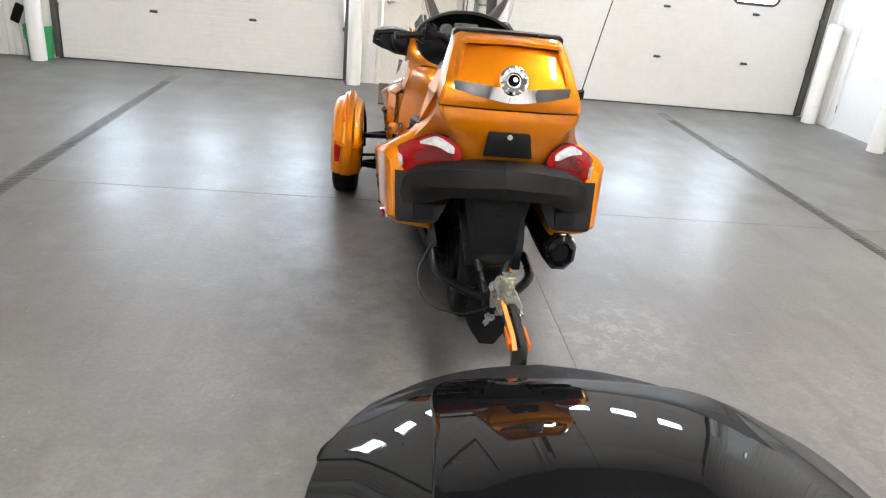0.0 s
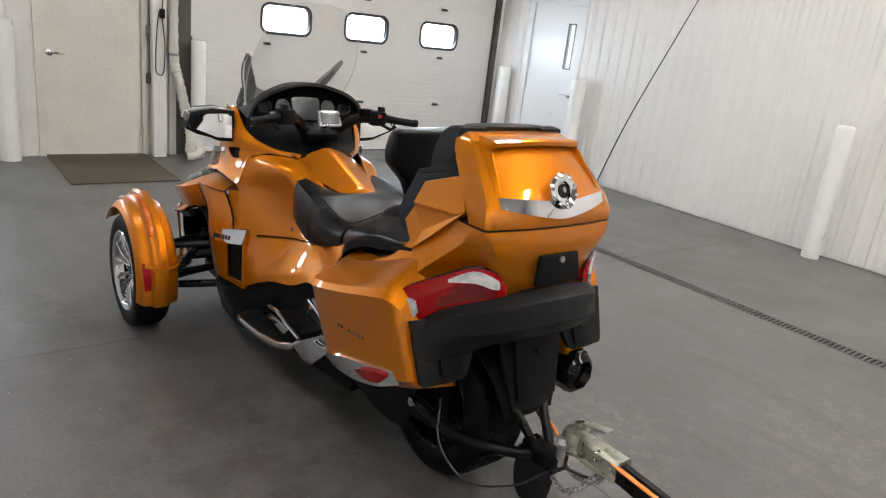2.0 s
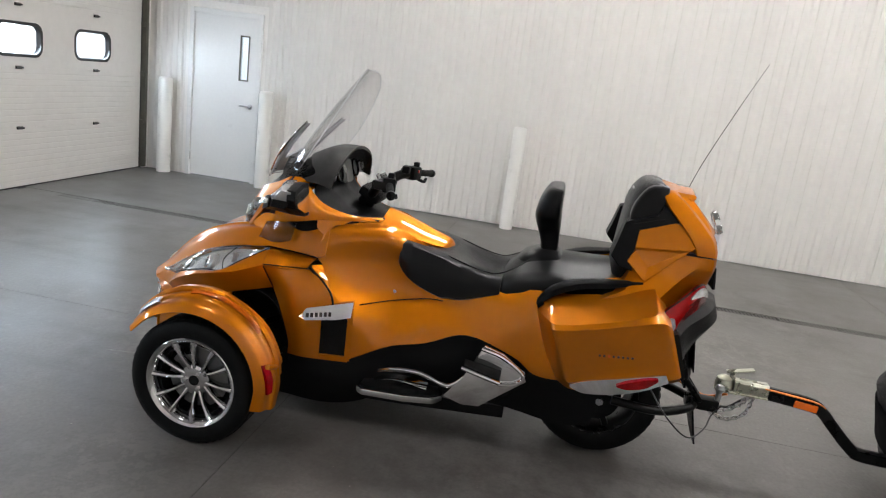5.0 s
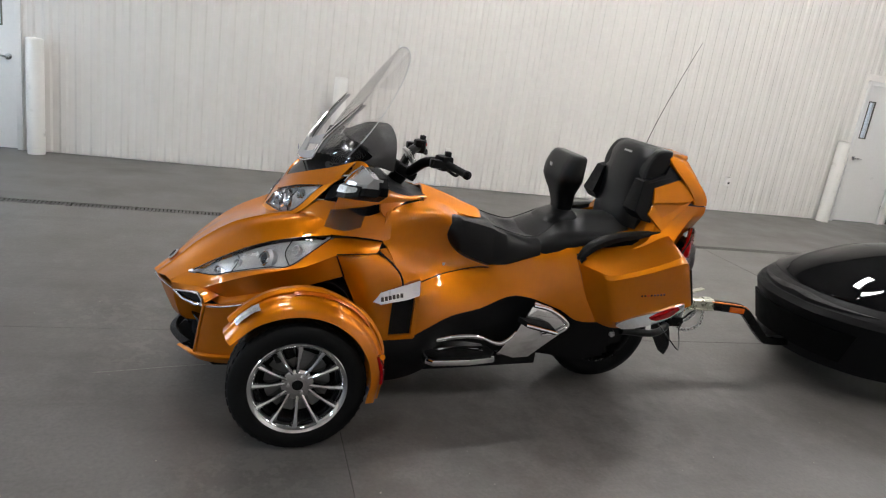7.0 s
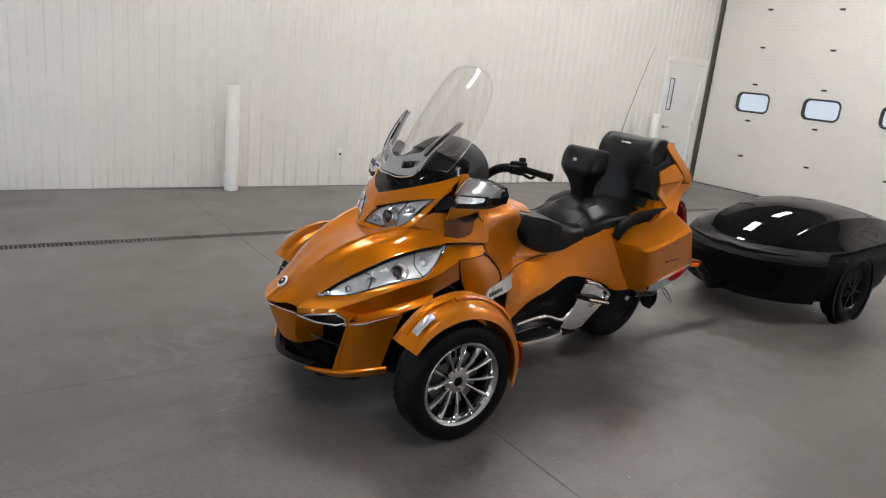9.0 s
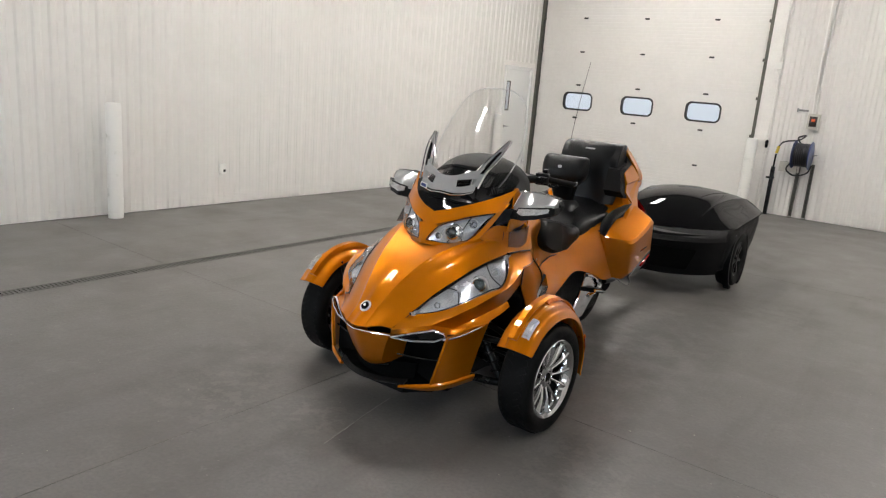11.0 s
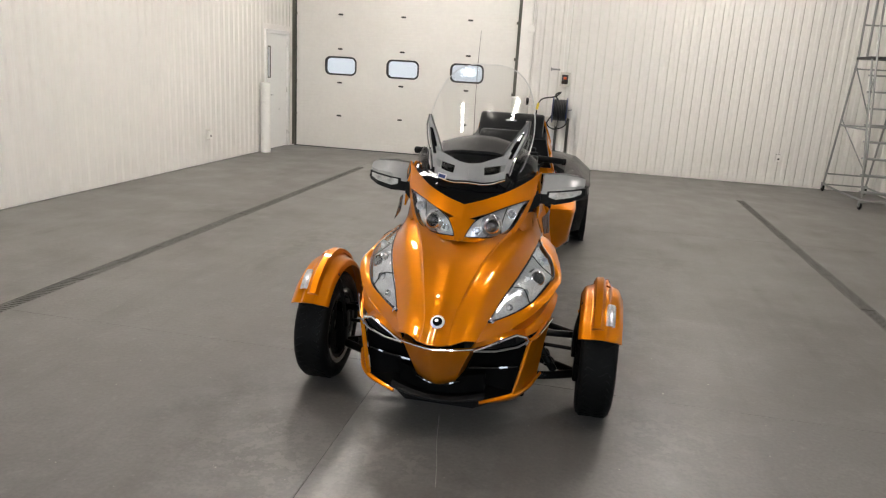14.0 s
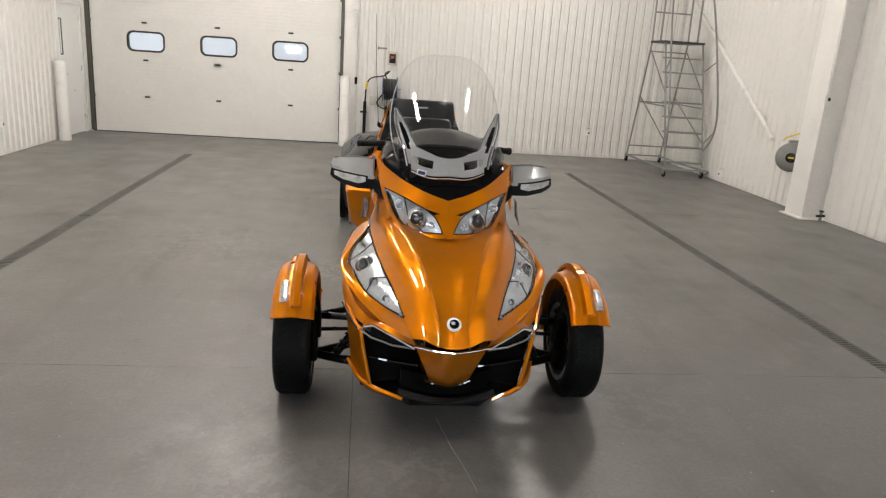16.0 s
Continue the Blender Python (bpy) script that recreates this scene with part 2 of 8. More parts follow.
OUT_FRONT = glow("bright_daylight_haze", (0.93, 0.97, 1.0), 5.0)
OUT_BACK = glow("pale_daylight_haze", (0.74, 0.86, 1.0), 0.11)
LIT = glow("white_lamp_panel", (1.0, 0.955, 0.90), LAMP)


# ---- mesh tools ----
def part(name, bm, mat, parent=None, label="", angle=38, smooth=True):
    """Links a bmesh as one mesh object under its thing."""
    bmesh.ops.recalc_face_normals(bm, faces=bm.faces)
    for f in bm.faces:
        f.smooth = smooth
    for e in bm.edges:
        if len(e.link_faces) == 2 and e.calc_face_angle(0) > radians(angle):
            e.smooth = False
    me = bpy.data.meshes.new(name)
    bm.to_mesh(me)
    bm.free()
    me.materials.append(mat)
    ob = new(name, me)
    if parent:
        ob.parent = parent
    if label:
        ob["label"] = label
    return ob


def thing(name, label, category, m=None, group="", kind=""):
    ob = new(name)
    if m is not None:
        ob.matrix_world = m
    return tagged(ob, label, category, group, kind)


def box(size, at=(0, 0, 0), bevel=0.0, turn=None, bm=None):
    """A box with rounded edges, added to bm."""
    bm = bm or bmesh.new()
    made = bmesh.ops.create_cube(bm, size=1.0)["verts"]
    bmesh.ops.scale(bm, vec=size, verts=made)
    if bevel:
        edges = list({e for v in made for e in v.link_edges})
        made = list({v for f in bmesh.ops.bevel(bm, geom=edges, offset=bevel, segments=2, affect="EDGES", profile=0.6)["faces"] for v in f.verts} | {v for v in made if v.is_valid})
    m = Matrix.Translation(at) @ (turn or Matrix())
    bmesh.ops.transform(bm, matrix=m, verts=made)
    return bm


def lathe(profile, seg=48, m=None, bm=None):
    """Turns (radius, height) pairs round z; a radius of 0 closes the end."""
    bm = bm or bmesh.new()
    m = m or Matrix()
    rings = []
    for r, z in profile:
        if r < 1e-6:
            rings.append([bm.verts.new(m @ Vector((0, 0, z)))])
        else:
            rings.append([bm.verts.new(m @ Vector((r * math.cos(2 * math.pi * i / seg), r * math.sin(2 * math.pi * i / seg), z))) for i in range(seg)])
    for a, b in zip(rings, rings[1:]):
        for i in range(seg):
            j = (i + 1) % seg
            if len(a) == 1 and len(b) > 1:
                bm.faces.new((a[0], b[i], b[j]))
            elif len(b) == 1 and len(a) > 1:
                bm.faces.new((a[i], a[j], b[0]))
            elif len(a) > 1:
                bm.faces.new((a[i], a[j], b[j], b[i]))
    return bm


def rod(r, a, b, seg=16, bm=None, cap=0.15):
    """A straight round bar from a to b with softened ends."""
    a, b = Vector(a), Vector(b)
    d = b - a
    m = Matrix.Translation(a) @ d.to_track_quat("Z", "Y").to_matrix().to_4x4()
    h, c = d.length, min(cap * r, d.length / 3)
    return lathe([(0, 0), (r - c, 0), (r, c), (r, h - c), (r - c, h), (0, h)], seg, m, bm)


def spline(points, steps):
    """A Catmull-Rom curve through points."""
    p = [Vector(q) for q in points]
    if len(p) == 2:
        return [p[0].lerp(p[1], i / steps) for i in range(steps + 1)]
    p = [2 * p[0] - p[1], *p, 2 * p[-1] - p[-2]]
    out = []
    for i in range(1, len(p) - 2):
        for k in range(steps):
            t = k / steps
            a, b, c, d = p[i - 1 : i + 3]
            out.append(0.5 * (2 * b + (c - a) * t + (2 * a - 5 * b + 4 * c - d) * t * t + (3 * b - a - 3 * c + d) * t**3))
    return [*out, p[-2].copy()]


def tube(points, r, steps=6, seg=10, bm=None, straight=False):
    """A bent round tube through points."""
    bm = bm or bmesh.new()
    path = [Vector(q) for q in points] if straight else spline(points, steps)
    rings, up = [], None
    for i, p in enumerate(path):
        d = (path[min(i + 1, len(path) - 1)] - path[max(i - 1, 0)]).normalized()
        if up is None:
            up = d.orthogonal().normalized()
        up = (up - d * up.dot(d)).normalized()
        side = d.cross(up)
        rad = r(i / (len(path) - 1)) if callable(r) else r
        rings.append([bm.verts.new(p + rad * (math.cos(2 * math.pi * k / seg) * up + math.sin(2 * math.pi * k / seg) * side)) for k in range(seg)])
    for a, b in zip(rings, rings[1:]):
        for k in range(seg):
            bm.faces.new((a[k], a[(k + 1) % seg], b[(k + 1) % seg], b[k]))
    bm.faces.new(rings[0])
    bm.faces.new(list(reversed(rings[-1])))
    return bm


def resample(rows, nu, nv, lin_u=False, lin_v=False):
    def line(pts, n, lin):
        if lin or len(pts) == 2:
            return [pts[i].lerp(pts[i + 1], k / n) for i in range(len(pts) - 1) for k in range(n)] + [pts[-1]]
        return spline(pts, n)
    rows = [line([Vector(p) for p in r], nv, lin_v) for r in rows]
    cols = [line([r[j] for r in rows], nu, lin_u) for j in range(len(rows[0]))]
    return [[c[i] for c in cols] for i in range(len(cols[0]))]


def skin(rows, nu=5, nv=5, thick=0.006, out=(0, 0, 1), lift=0.0, side=1, lin_u=False, lin_v=False, bm=None):
    """A curved panel through a small net of points, with thickness. side=-1 mirrors it across the middle."""
    bm = bm or bmesh.new()
    g = resample(rows, nu, nv, lin_u, lin_v)
    ni, nj = len(g), len(g[0])
    nor = [[None] * nj for _ in range(ni)]
    for i in range(ni):
        for j in range(nj):
            a = g[min(i + 1, ni - 1)][j] - g[max(i - 1, 0)][j]
            b = g[i][min(j + 1, nj - 1)] - g[i][max(j - 1, 0)]
            n = a.cross(b)
            nor[i][j] = n.normalized() if n.length > 1e-9 else Vector(out).normalized()
    mid = nor[ni // 2][nj // 2]
    sign = 1 if mid.dot(Vector(out)) > 0 else -1
    flip = Vector((side, 1, 1))
    top = [[bm.verts.new((g[i][j] + nor[i][j] * sign * lift) * flip) for j in range(nj)] for i in range(ni)]
    low = [[bm.verts.new((g[i][j] + nor[i][j] * sign * (lift - thick)) * flip) for j in range(nj)] for i in range(ni)]
    for i in range(ni - 1):
        for j in range(nj - 1):
            bm.faces.new((top[i][j], top[i + 1][j], top[i + 1][j + 1], top[i][j + 1]))
            bm.faces.new((low[i][j], low[i][j + 1], low[i + 1][j + 1], low[i + 1][j]))
    for i in range(ni - 1):
        for j in (0, nj - 1):
            bm.faces.new((top[i][j], low[i][j], low[i + 1][j], top[i + 1][j]))
    for j in range(nj - 1):
        for i in (0, ni - 1):
            bm.faces.new((top[i][j], top[i][j + 1], low[i][j + 1], low[i][j]))
    return bm


def loft(rings, steps=4, side=1, smooth_ring=0, bm=None, lin=False):
    """A closed body through like rings of points, with both ends capped."""
    bm = bm or bmesh.new()
    n = len(rings[0])
    flip = Vector((side, 1, 1))
    if smooth_ring:
        rings = [spline([*r, r[0]], smooth_ring)[:-1] for r in ([Vector(p) for p in q] for q in rings)]
        n = len(rings[0])
    rings = [[Vector(p) for p in r] for r in rings]
    cols = [[a for i in range(len(rings) - 1) for a in (rings[i][j].lerp(rings[i + 1][j], k / steps) for k in range(steps))] + [rings[-1][j]] if lin or len(rings) == 2 else spline([r[j] for r in rings], steps) for j in range(n)]
    vs = [[bm.verts.new(cols[j][i] * flip) for j in range(n)] for i in range(len(cols[0]))]
    for a, b in zip(vs, vs[1:]):
        for j in range(n):
            bm.faces.new((a[j], a[(j + 1) % n], b[(j + 1) % n], b[j]))
    bm.faces.new(vs[0])
    bm.faces.new(list(reversed(vs[-1])))
    return bm


def plate(outline, thick, m=None, bevel=0.0, side=1, bm=None):
    """A flat cut-out: the outline lies in x, y and goes thick along z."""
    own = bmesh.new()
    m = m or Matrix()
    a = [own.verts.new((x, y, 0)) for x, y in outline]
    f = own.faces.new(a)
    up = bmesh.ops.extrude_face_region(own, geom=[f])["geom"]
    bmesh.ops.translate(own, vec=(0, 0, thick), verts=[v for v in up if isinstance(v, bmesh.types.BMVert)])
    if bevel:
        bmesh.ops.bevel(own, geom=list(own.edges), offset=bevel, segments=2, affect="EDGES", profile=0.6)
    bmesh.ops.transform(own, matrix=m, verts=own.verts)
    if side < 0:
        bmesh.ops.scale(own, vec=(-1, 1, 1), verts=own.verts)
    if bm is None:
        return own
    me = bpy.data.meshes.new("t")
    own.to_mesh(me)
    own.free()
    bm.from_mesh(me)
    bpy.data.meshes.remove(me)
    return bm


def rounded(w, h, r, seg=6):
    """The outline of a rounded rectangle."""
    out = []
    for cx, cy, a in ((w / 2 - r, h / 2 - r, 0), (-w / 2 + r, h / 2 - r, 90), (-w / 2 + r, -h / 2 + r, 180), (w / 2 - r, -h / 2 + r, 270)):
        out += [(cx + r * math.cos(radians(a + 90 * k / seg)), cy + r * math.sin(radians(a + 90 * k / seg))) for k in range(seg + 1)]
    return out


def ring_plate(outer, inner, thick, m=None):
    """A frame between two like outlines, with depth."""
    bm = bmesh.new()
    m = m or Matrix()
    vs = [[bm.verts.new(m @ Vector((x, y, z))) for x, y in o] for o in (outer, inner) for z in (0, thick)]
    n = len(outer)
    for a, b in ((0, 1), (1, 3), (3, 2), (2, 0)):
        for i in range(n):
            j = (i + 1) % n
            bm.faces.new((vs[a][i], vs[a][j], vs[b][j], vs[b][i]))
    return bm

# ---- the hall ----
XL, XR, YB, YF, CEILING = -4.65, 5.75, -4.68, 8.835, 5.0
WALL_T = 0.2


def solid(name, pieces, mat, parent=None):
    bm = bmesh.new()
    for lo, hi in pieces:
        box([b - a for a, b in zip(lo, hi)], [(a + b) / 2 for a, b in zip(lo, hi)], bm=bm)
    return part(name, bm, mat, parent, smooth=False)


def wall_pieces(axis, at, out, start, end, holes):
    """The solid pieces of a wall with rectangular holes (from, to, bottom, top)."""
    cuts = sorted({start, end, *[h[0] for h in holes], *[h[1] for h in holes]})
    pieces = []
    for a, b in zip(cuts, cuts[1:]):
        spans = sorted((h[2], h[3]) for h in holes if h[0] <= a + 1e-6 and h[1] >= b - 1e-6)
        z = 0.0
        for lo, hi in spans:
            if lo > z:
                pieces.append((a, b, z, lo))
            z = hi
        pieces.append((a, b, z, CEILING))
    near, far = sorted((at, at + out * WALL_T))
    return [((near, a, lo), (far, b, hi)) if axis == "x" else ((a, near, lo), (b, far, hi)) for a, b, lo, hi in pieces]


PITCH = 0.1525


def rib_profile(width):
    """Depths across a ribbed steel sheet of even trapezoid ribs."""
    pts, x = [(0.0, 0.0)], 0.0
    pitch = PITCH
    while x < width - 1e-4:
        for dx, d in ((0.030, 0.0), (0.052, 0.016), (0.100, 0.016), (0.122, 0.0), (PITCH, 0.0)):
            if x + dx < width:
                pts.append((x + dx, d))
        x += pitch
    if pts[-1][0] < width:
        pts.append((width, 0.0))
    return pts


SHEETS = {}


def cladding(wall, axis, at, inward, start, end, z0, z1, sheet=0.915):
    """Ribbed sheets screwed to a wall, one piece each."""
    a = start
    while a < end - 1e-3:
        w = min(sheet, end - a)
        key = (round(w, 3), round(z1 - z0, 3), axis, inward)
        if key not in SHEETS:
            bm = bmesh.new()
            rows = []
            for x, d in rib_profile(w - 0.0015):
                off = inward * (0.004 + d)
                p = (off, x) if axis == "x" else (x, off)
                rows.append((bm.verts.new((*p, 0)), bm.verts.new((*p, z1 - z0))))
            for p, q in zip(rows, rows[1:]):
                bm.faces.new((p[0], q[0], q[1], p[1]))
            SHEETS[key] = part("panel", bm, WALL, wall, angle=25)
            ob = SHEETS[key]
        else:
            ob = SHEETS[key].copy()
            scene.collection.objects.link(ob)
            ob.parent = wall
        ob.location = (at, a, z0) if axis == "x" else (a, at, z0)
        a += w


FRONT_HOLES = [(-3.62, -0.27, 0, 3.66), (0.12, 1.06, 0, 2.08), (1.47, 5.66, 0, 3.66)]
BACK_HOLES = [(1.46, 5.68, 0, 3.96)]
wall_front = tagged(solid("wall_front", wall_pieces("y", YF, 1, XL - WALL_T, XR + WALL_T, FRONT_HOLES), WHITE), "white steel-clad wall with two overhead doors", "wall", kind="structure")
wall_back = tagged(solid("wall_back", wall_pieces("y", YB, -1, XL - WALL_T, XR + WALL_T, BACK_HOLES), WHITE), "white ribbed steel wall with an overhead door", "wall", kind="structure")
RIGHT_HOLES = [(7.33, 8.25, 0, 2.10), (-4.57, -3.6, 0, 2.10)]
wall_right = tagged(solid("wall_right", wall_pieces("x", XR, 1, YB, YF, RIGHT_HOLES), WHITE), "white ribbed steel wall with two doors", "wall", kind="structure")
wall_left = tagged(solid("wall_left", wall_pieces("x", XL, -1, YB, YF, []), WHITE), "white ribbed steel wall", "wall", kind="structure")
ceiling = tagged(solid("ceiling", [((XL, YB, CEILING), (XR, YF, CEILING + 0.15))], CEIL), "grey steel ceiling with rows of lamps", "ceiling", kind="structure")

cladding(wall_right, "x", XR, -1, -3.53, 7.25, 0.012, CEILING)
cladding(wall_right, "x", XR, -1, 8.33, YF, 0.012, CEILING)
cladding(wall_right, "x", XR, -1, 7.25, 8.33, 2.19, CEILING)
cladding(wall_right, "x", XR, -1, YB, -3.53, 2.19, CEILING)
cladding(wall_back, "y", YB, 1, XL, 1.22, 0.012, CEILING)
cladding(wall_back, "y", YB, 1, 1.22, XR, 4.06, CEILING)
cladding(wall_left, "x", XL, 1, YB, YF, 0.012, CEILING)
cladding(wall_front, "y", YF, -1, XL, -3.85, 0.012, CEILING)

# floor: poured slabs with sawn joints, two trench drains
floor = tagged(solid("floor", [((XL, YB, -0.25), (XR, YF, -0.19))], PIT), "sealed grey concrete floor, worn and stained", "floor", kind="structure")
for x0, x1 in ((XL, -2.2125), (-2.0975, 1.0630), (1.0662, 3.5405), (3.6595, XR)):
    for y0, y1 in ((YB, 0.2), (0.2032, 4.5834), (4.5866, YF + 0.4)):
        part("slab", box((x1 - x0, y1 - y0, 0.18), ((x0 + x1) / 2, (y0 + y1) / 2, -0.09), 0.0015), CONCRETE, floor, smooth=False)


for y in (0.2016, 4.585):
    for x0, x1 in ((XL, -2.2125), (-2.0975, 3.5405), (3.6595, XR)):
        part("joint_filler", box((x1 - x0, 0.0045, 0.05), ((x0 + x1) / 2, y, -0.0275)), JOINT, floor, smooth=False)
for y0, y1 in ((YB, 0.199), (0.204, 4.583), (4.587, YF)):
    part("joint_filler", box((0.0045, y1 - y0, 0.05), (1.0646, (y0 + y1) / 2, -0.0275)), JOINT, floor, smooth=False)


part("scratch", tube([(0.665, 5.10, 0.0002), (0.645, 5.22, 0.0002), (0.620, 5.36, 0.0002), (0.585, 5.52, 0.0002), (0.555, 5.68, 0.0002)], 0.0022, 6, 6), PALE_LINE, floor, "thin pale scratch in the floor")


def drain(x, width, y0, y1, label):
    d = thing("trench_drain", label, "drain", group="trench drains", kind="structure")
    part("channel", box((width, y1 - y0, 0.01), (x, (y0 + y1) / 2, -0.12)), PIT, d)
    y, first = y0, None
    while y < y1 - 0.01:
        if first is None:
            bm = bmesh.new()
            for s in (-1, 1):
                box((0.014, 0.494, 0.02), (s * (width / 2 - 0.008), 0.25, -0.0125), bm=bm)
            n = 16
            for k in range(n):
                box((width - 0.02, 0.017, 0.016), (0, 0.25 + (k - (n - 1) / 2) * 0.0308, -0.0115), bm=bm)
            first = part("grate", bm, GRATE, d, smooth=False)
            ob = first
        else:
            ob = first.copy()
            scene.collection.objects.link(ob)
        tilt = random.uniform(-0.3, 0.3)
        ob.matrix_basis = pose(x, y, random.uniform(-0.002, 0.004), tilt, random.uniform(-0.6, 0.6), 0)
        y += 0.5
    part("end_plate", box((width, 0.006, 0.12), (x, y0 - 0.003, -0.065)), GRATE, d)
    return d


drain(3.60, 0.115, -2.6, 8.0, "dark slotted iron drain along the concrete floor")
drain(-2.155, 0.111, -2.6, 8.0, "dark slotted iron drain along the concrete floor")
# the trench past its grates is filled with concrete
for x, w in ((3.60, 0.119), (-2.155, 0.115)):
    for y0, y1 in ((YB, -2.606), (8.0, YF)):
        part("slab", box((w - 0.004, y1 - y0, 0.18), (x, (y0 + y1) / 2, -0.092)), CONCRETE, floor)


# ---- overhead doors ----
def window_insert(door, x, y, z, inward, w=0.62, h=0.34):
    """A rounded window through a door section."""
    m = Matrix.Translation((x, y, z)) @ Matrix.Rotation(radians(90), 4, "X")
    win = part("window", ring_plate(rounded(w, h, 0.105), rounded(w - 0.062, h - 0.062, 0.078), 0.056, m @ Matrix.Translation((0, 0, -0.028))), DARKSTEEL, door, "black rubber-framed rounded window")
    pane = part("pane", plate(rounded(w - 0.042, h - 0.042, 0.086), 0.006, m @ Matrix.Translation((0, 0, -0.003))), PANE, win)
    pane.visible_shadow = False


def section(x0, x1, holes, h, drop=0.0, thick=0.05):
    """One door section: flat sheet both sides with fine grooves, and rounded window holes."""
    bm = bmesh.new()
    n = 10
    zs = [0.002]
    for k in range(1, n):
        zs += [h * k / n - 0.006, h * k / n, h * k / n + 0.006]
    zs.append(h - 0.002)
    depth = [0.0] + [0.0, -0.0022, 0.0] * (n - 1) + [0.0]
    if not holes:
        for s in (1, -1):
            rows = [(bm.verts.new((x0, s * (thick / 2 + d), z)), bm.verts.new((x1, s * (thick / 2 + d), z))) for z, d in zip(zs, depth)]
            for a, b in zip(rows, rows[1:]):
                bm.faces.new((a[0], a[1], b[1], b[0]))
        box((x1 - x0, thick * 0.5, 0.03), ((x0 + x1) / 2, 0, 0.001), bm=bm)
        box((x1 - x0, thick - 0.004, 0.003), ((x0 + x1) / 2, 0, 0.0035), bm=bm)
        box((x1 - x0, thick - 0.004, 0.003), ((x0 + x1) / 2, 0, h - 0.0035), bm=bm)
        return bm
    # with windows: plain cells, each with its hole
    box((x1 - x0, thick * 0.5, 0.03), ((x0 + x1) / 2, 0, 0.001), bm=bm)
    cuts = [x0, *[(a + b) / 2 for a, b in zip(holes, holes[1:])], x1]
    for (a, b), c in zip(zip(cuts, cuts[1:]), holes):
        inner = rounded(0.615, 0.335, 0.10)
        zc = h / 2 - drop
        half_up, half_low = h - 0.002 - zc, zc - 0.002
        m = Matrix.Translation((0, 0, 0)) @ Matrix.Rotation(radians(90), 4, "X")
        outer = []
        for px, pz in inner:
            k = min((((b - c) if px > 0 else (c - a)) / abs(px)) if abs(px) > 1e-6 else 1e9, (half_up if pz > 0 else half_low) / abs(pz) if abs(pz) > 1e-6 else 1e9)
            outer.append((px * k, pz * k))
        box_ring = ring_plate(outer, inner, thick, Matrix.Translation((c, thick / 2, zc)) @ m)
        for sx, sz in ((1, 1), (1, -1), (-1, 1), (-1, -1)):
            cx, cz = (b if sx > 0 else a), (h - 0.002 if sz > 0 else 0.002)
            near = [p for p in outer if p[0] * sx > 0 and p[1] * sz > 0]
            ex = max((p for p in near if abs(abs(p[0]) - abs(cx - c)) < 1e-5), key=lambda p: abs(p[1]), default=None)
            ez = max((p for p in near if abs(abs(p[1]) - (half_up if sz > 0 else half_low)) < 1e-5), key=lambda p: abs(p[0]), default=None)
            if ex and ez:
                for s in (1, -1):
                    vs = [box_ring.verts.new((c + ex[0], s * thick / 2, zc + ex[1])), box_ring.verts.new((cx, s * thick / 2, cz)), box_ring.verts.new((c + ez[0], s * thick / 2, zc + ez[1]))]
                    box_ring.faces.new(vs)
        me = bpy.data.meshes.new("t")
        box_ring.to_mesh(me)
        box_ring.free()
        bm.from_mesh(me)
        bpy.data.meshes.remove(me)
    return bm


def overhead_door(name, label, x0, x1, top, y, inward, windows, hinges, h=0.61, drop=0.0):
    door = tagged(new(name), label, "overhead door", kind="structure")
    n = math.ceil(top / h)
    for k in range(n):
        z = k * h + 0.012
        wins = windows if k == 2 else []
        ob = part("section", section(x0, x1, wins, h, drop), DOORSKIN, door, "section with three rounded windows" if wins else "", smooth=False)
        ob.location = (0, y, z)
        for w in wins:
            window_insert(door, w, y, z + h / 2 - drop, inward)
        if k:
            for hx in hinges:
                hinge = part("hinge", box((0.075, 0.016, 0.032), (hx, y + inward * 0.034, z), 0.005), GALV, door)
                part("hinge_pin", rod(0.009, (hx - 0.045, y + inward * 0.046, z), (hx + 0.045, y + inward * 0.046, z), 8), DARKSTEEL, hinge)
    part("bottom_seal", box((x1 - x0, 0.045, 0.022), ((x0 + x1) / 2, y, 0.009), 0.006), DARKSTEEL, door)
    for s, x in ((-1, x0), (1, x1)):
        track = part("track", plate([(0, 0), (0.075, 0), (0.075, 0.012), (0.012, 0.012), (0.012, 0.05), (0.05, 0.05), (0.05, 0.058), (0, 0.058)], CEILING - 0.6, Matrix.Translation((x + (s * 0.015 if s > 0 else -0.015), y + inward * 0.03, 0.02)) @ Matrix.Diagonal((s, inward, 1, 1))), GALV, door, smooth=False)
        part("seal", box((0.05, 0.05, CEILING - 0.9), (x + s * 0.03, y - inward * 0.0, (CEILING - 0.9) / 2)), DARKSTEEL, door)
        for k in range(1, n + 1):
            bracket = part("roller_bracket", box((0.07, 0.045, 0.05), (x + s * 0.02, y + inward * 0.055, k * h), 0.006), GALV, track)
    return door


overhead_door("door_1", "white overhead door with three rounded windows", 1.52, 5.61, 3.66, YF + 0.06, -1, [2.59, 3.627, 4.715], [2.36, 3.60, 4.75], h=0.600, drop=0.03)
# windows here are assumed and out of view; they carry added lamps
overhead_door("door_2", "white closed overhead door in panels", -3.57, -0.30, 3.66, YF + 0.06, -1, [-3.0, -1.94, -0.88], [-2.5, -1.37])
overhead_door("door_3", "white overhead door with three rounded windows", 1.51, 5.63, 3.96, YB - 0.06, 1, [2.36, 3.56, 4.755], [2.35, 3.575, 4.765])


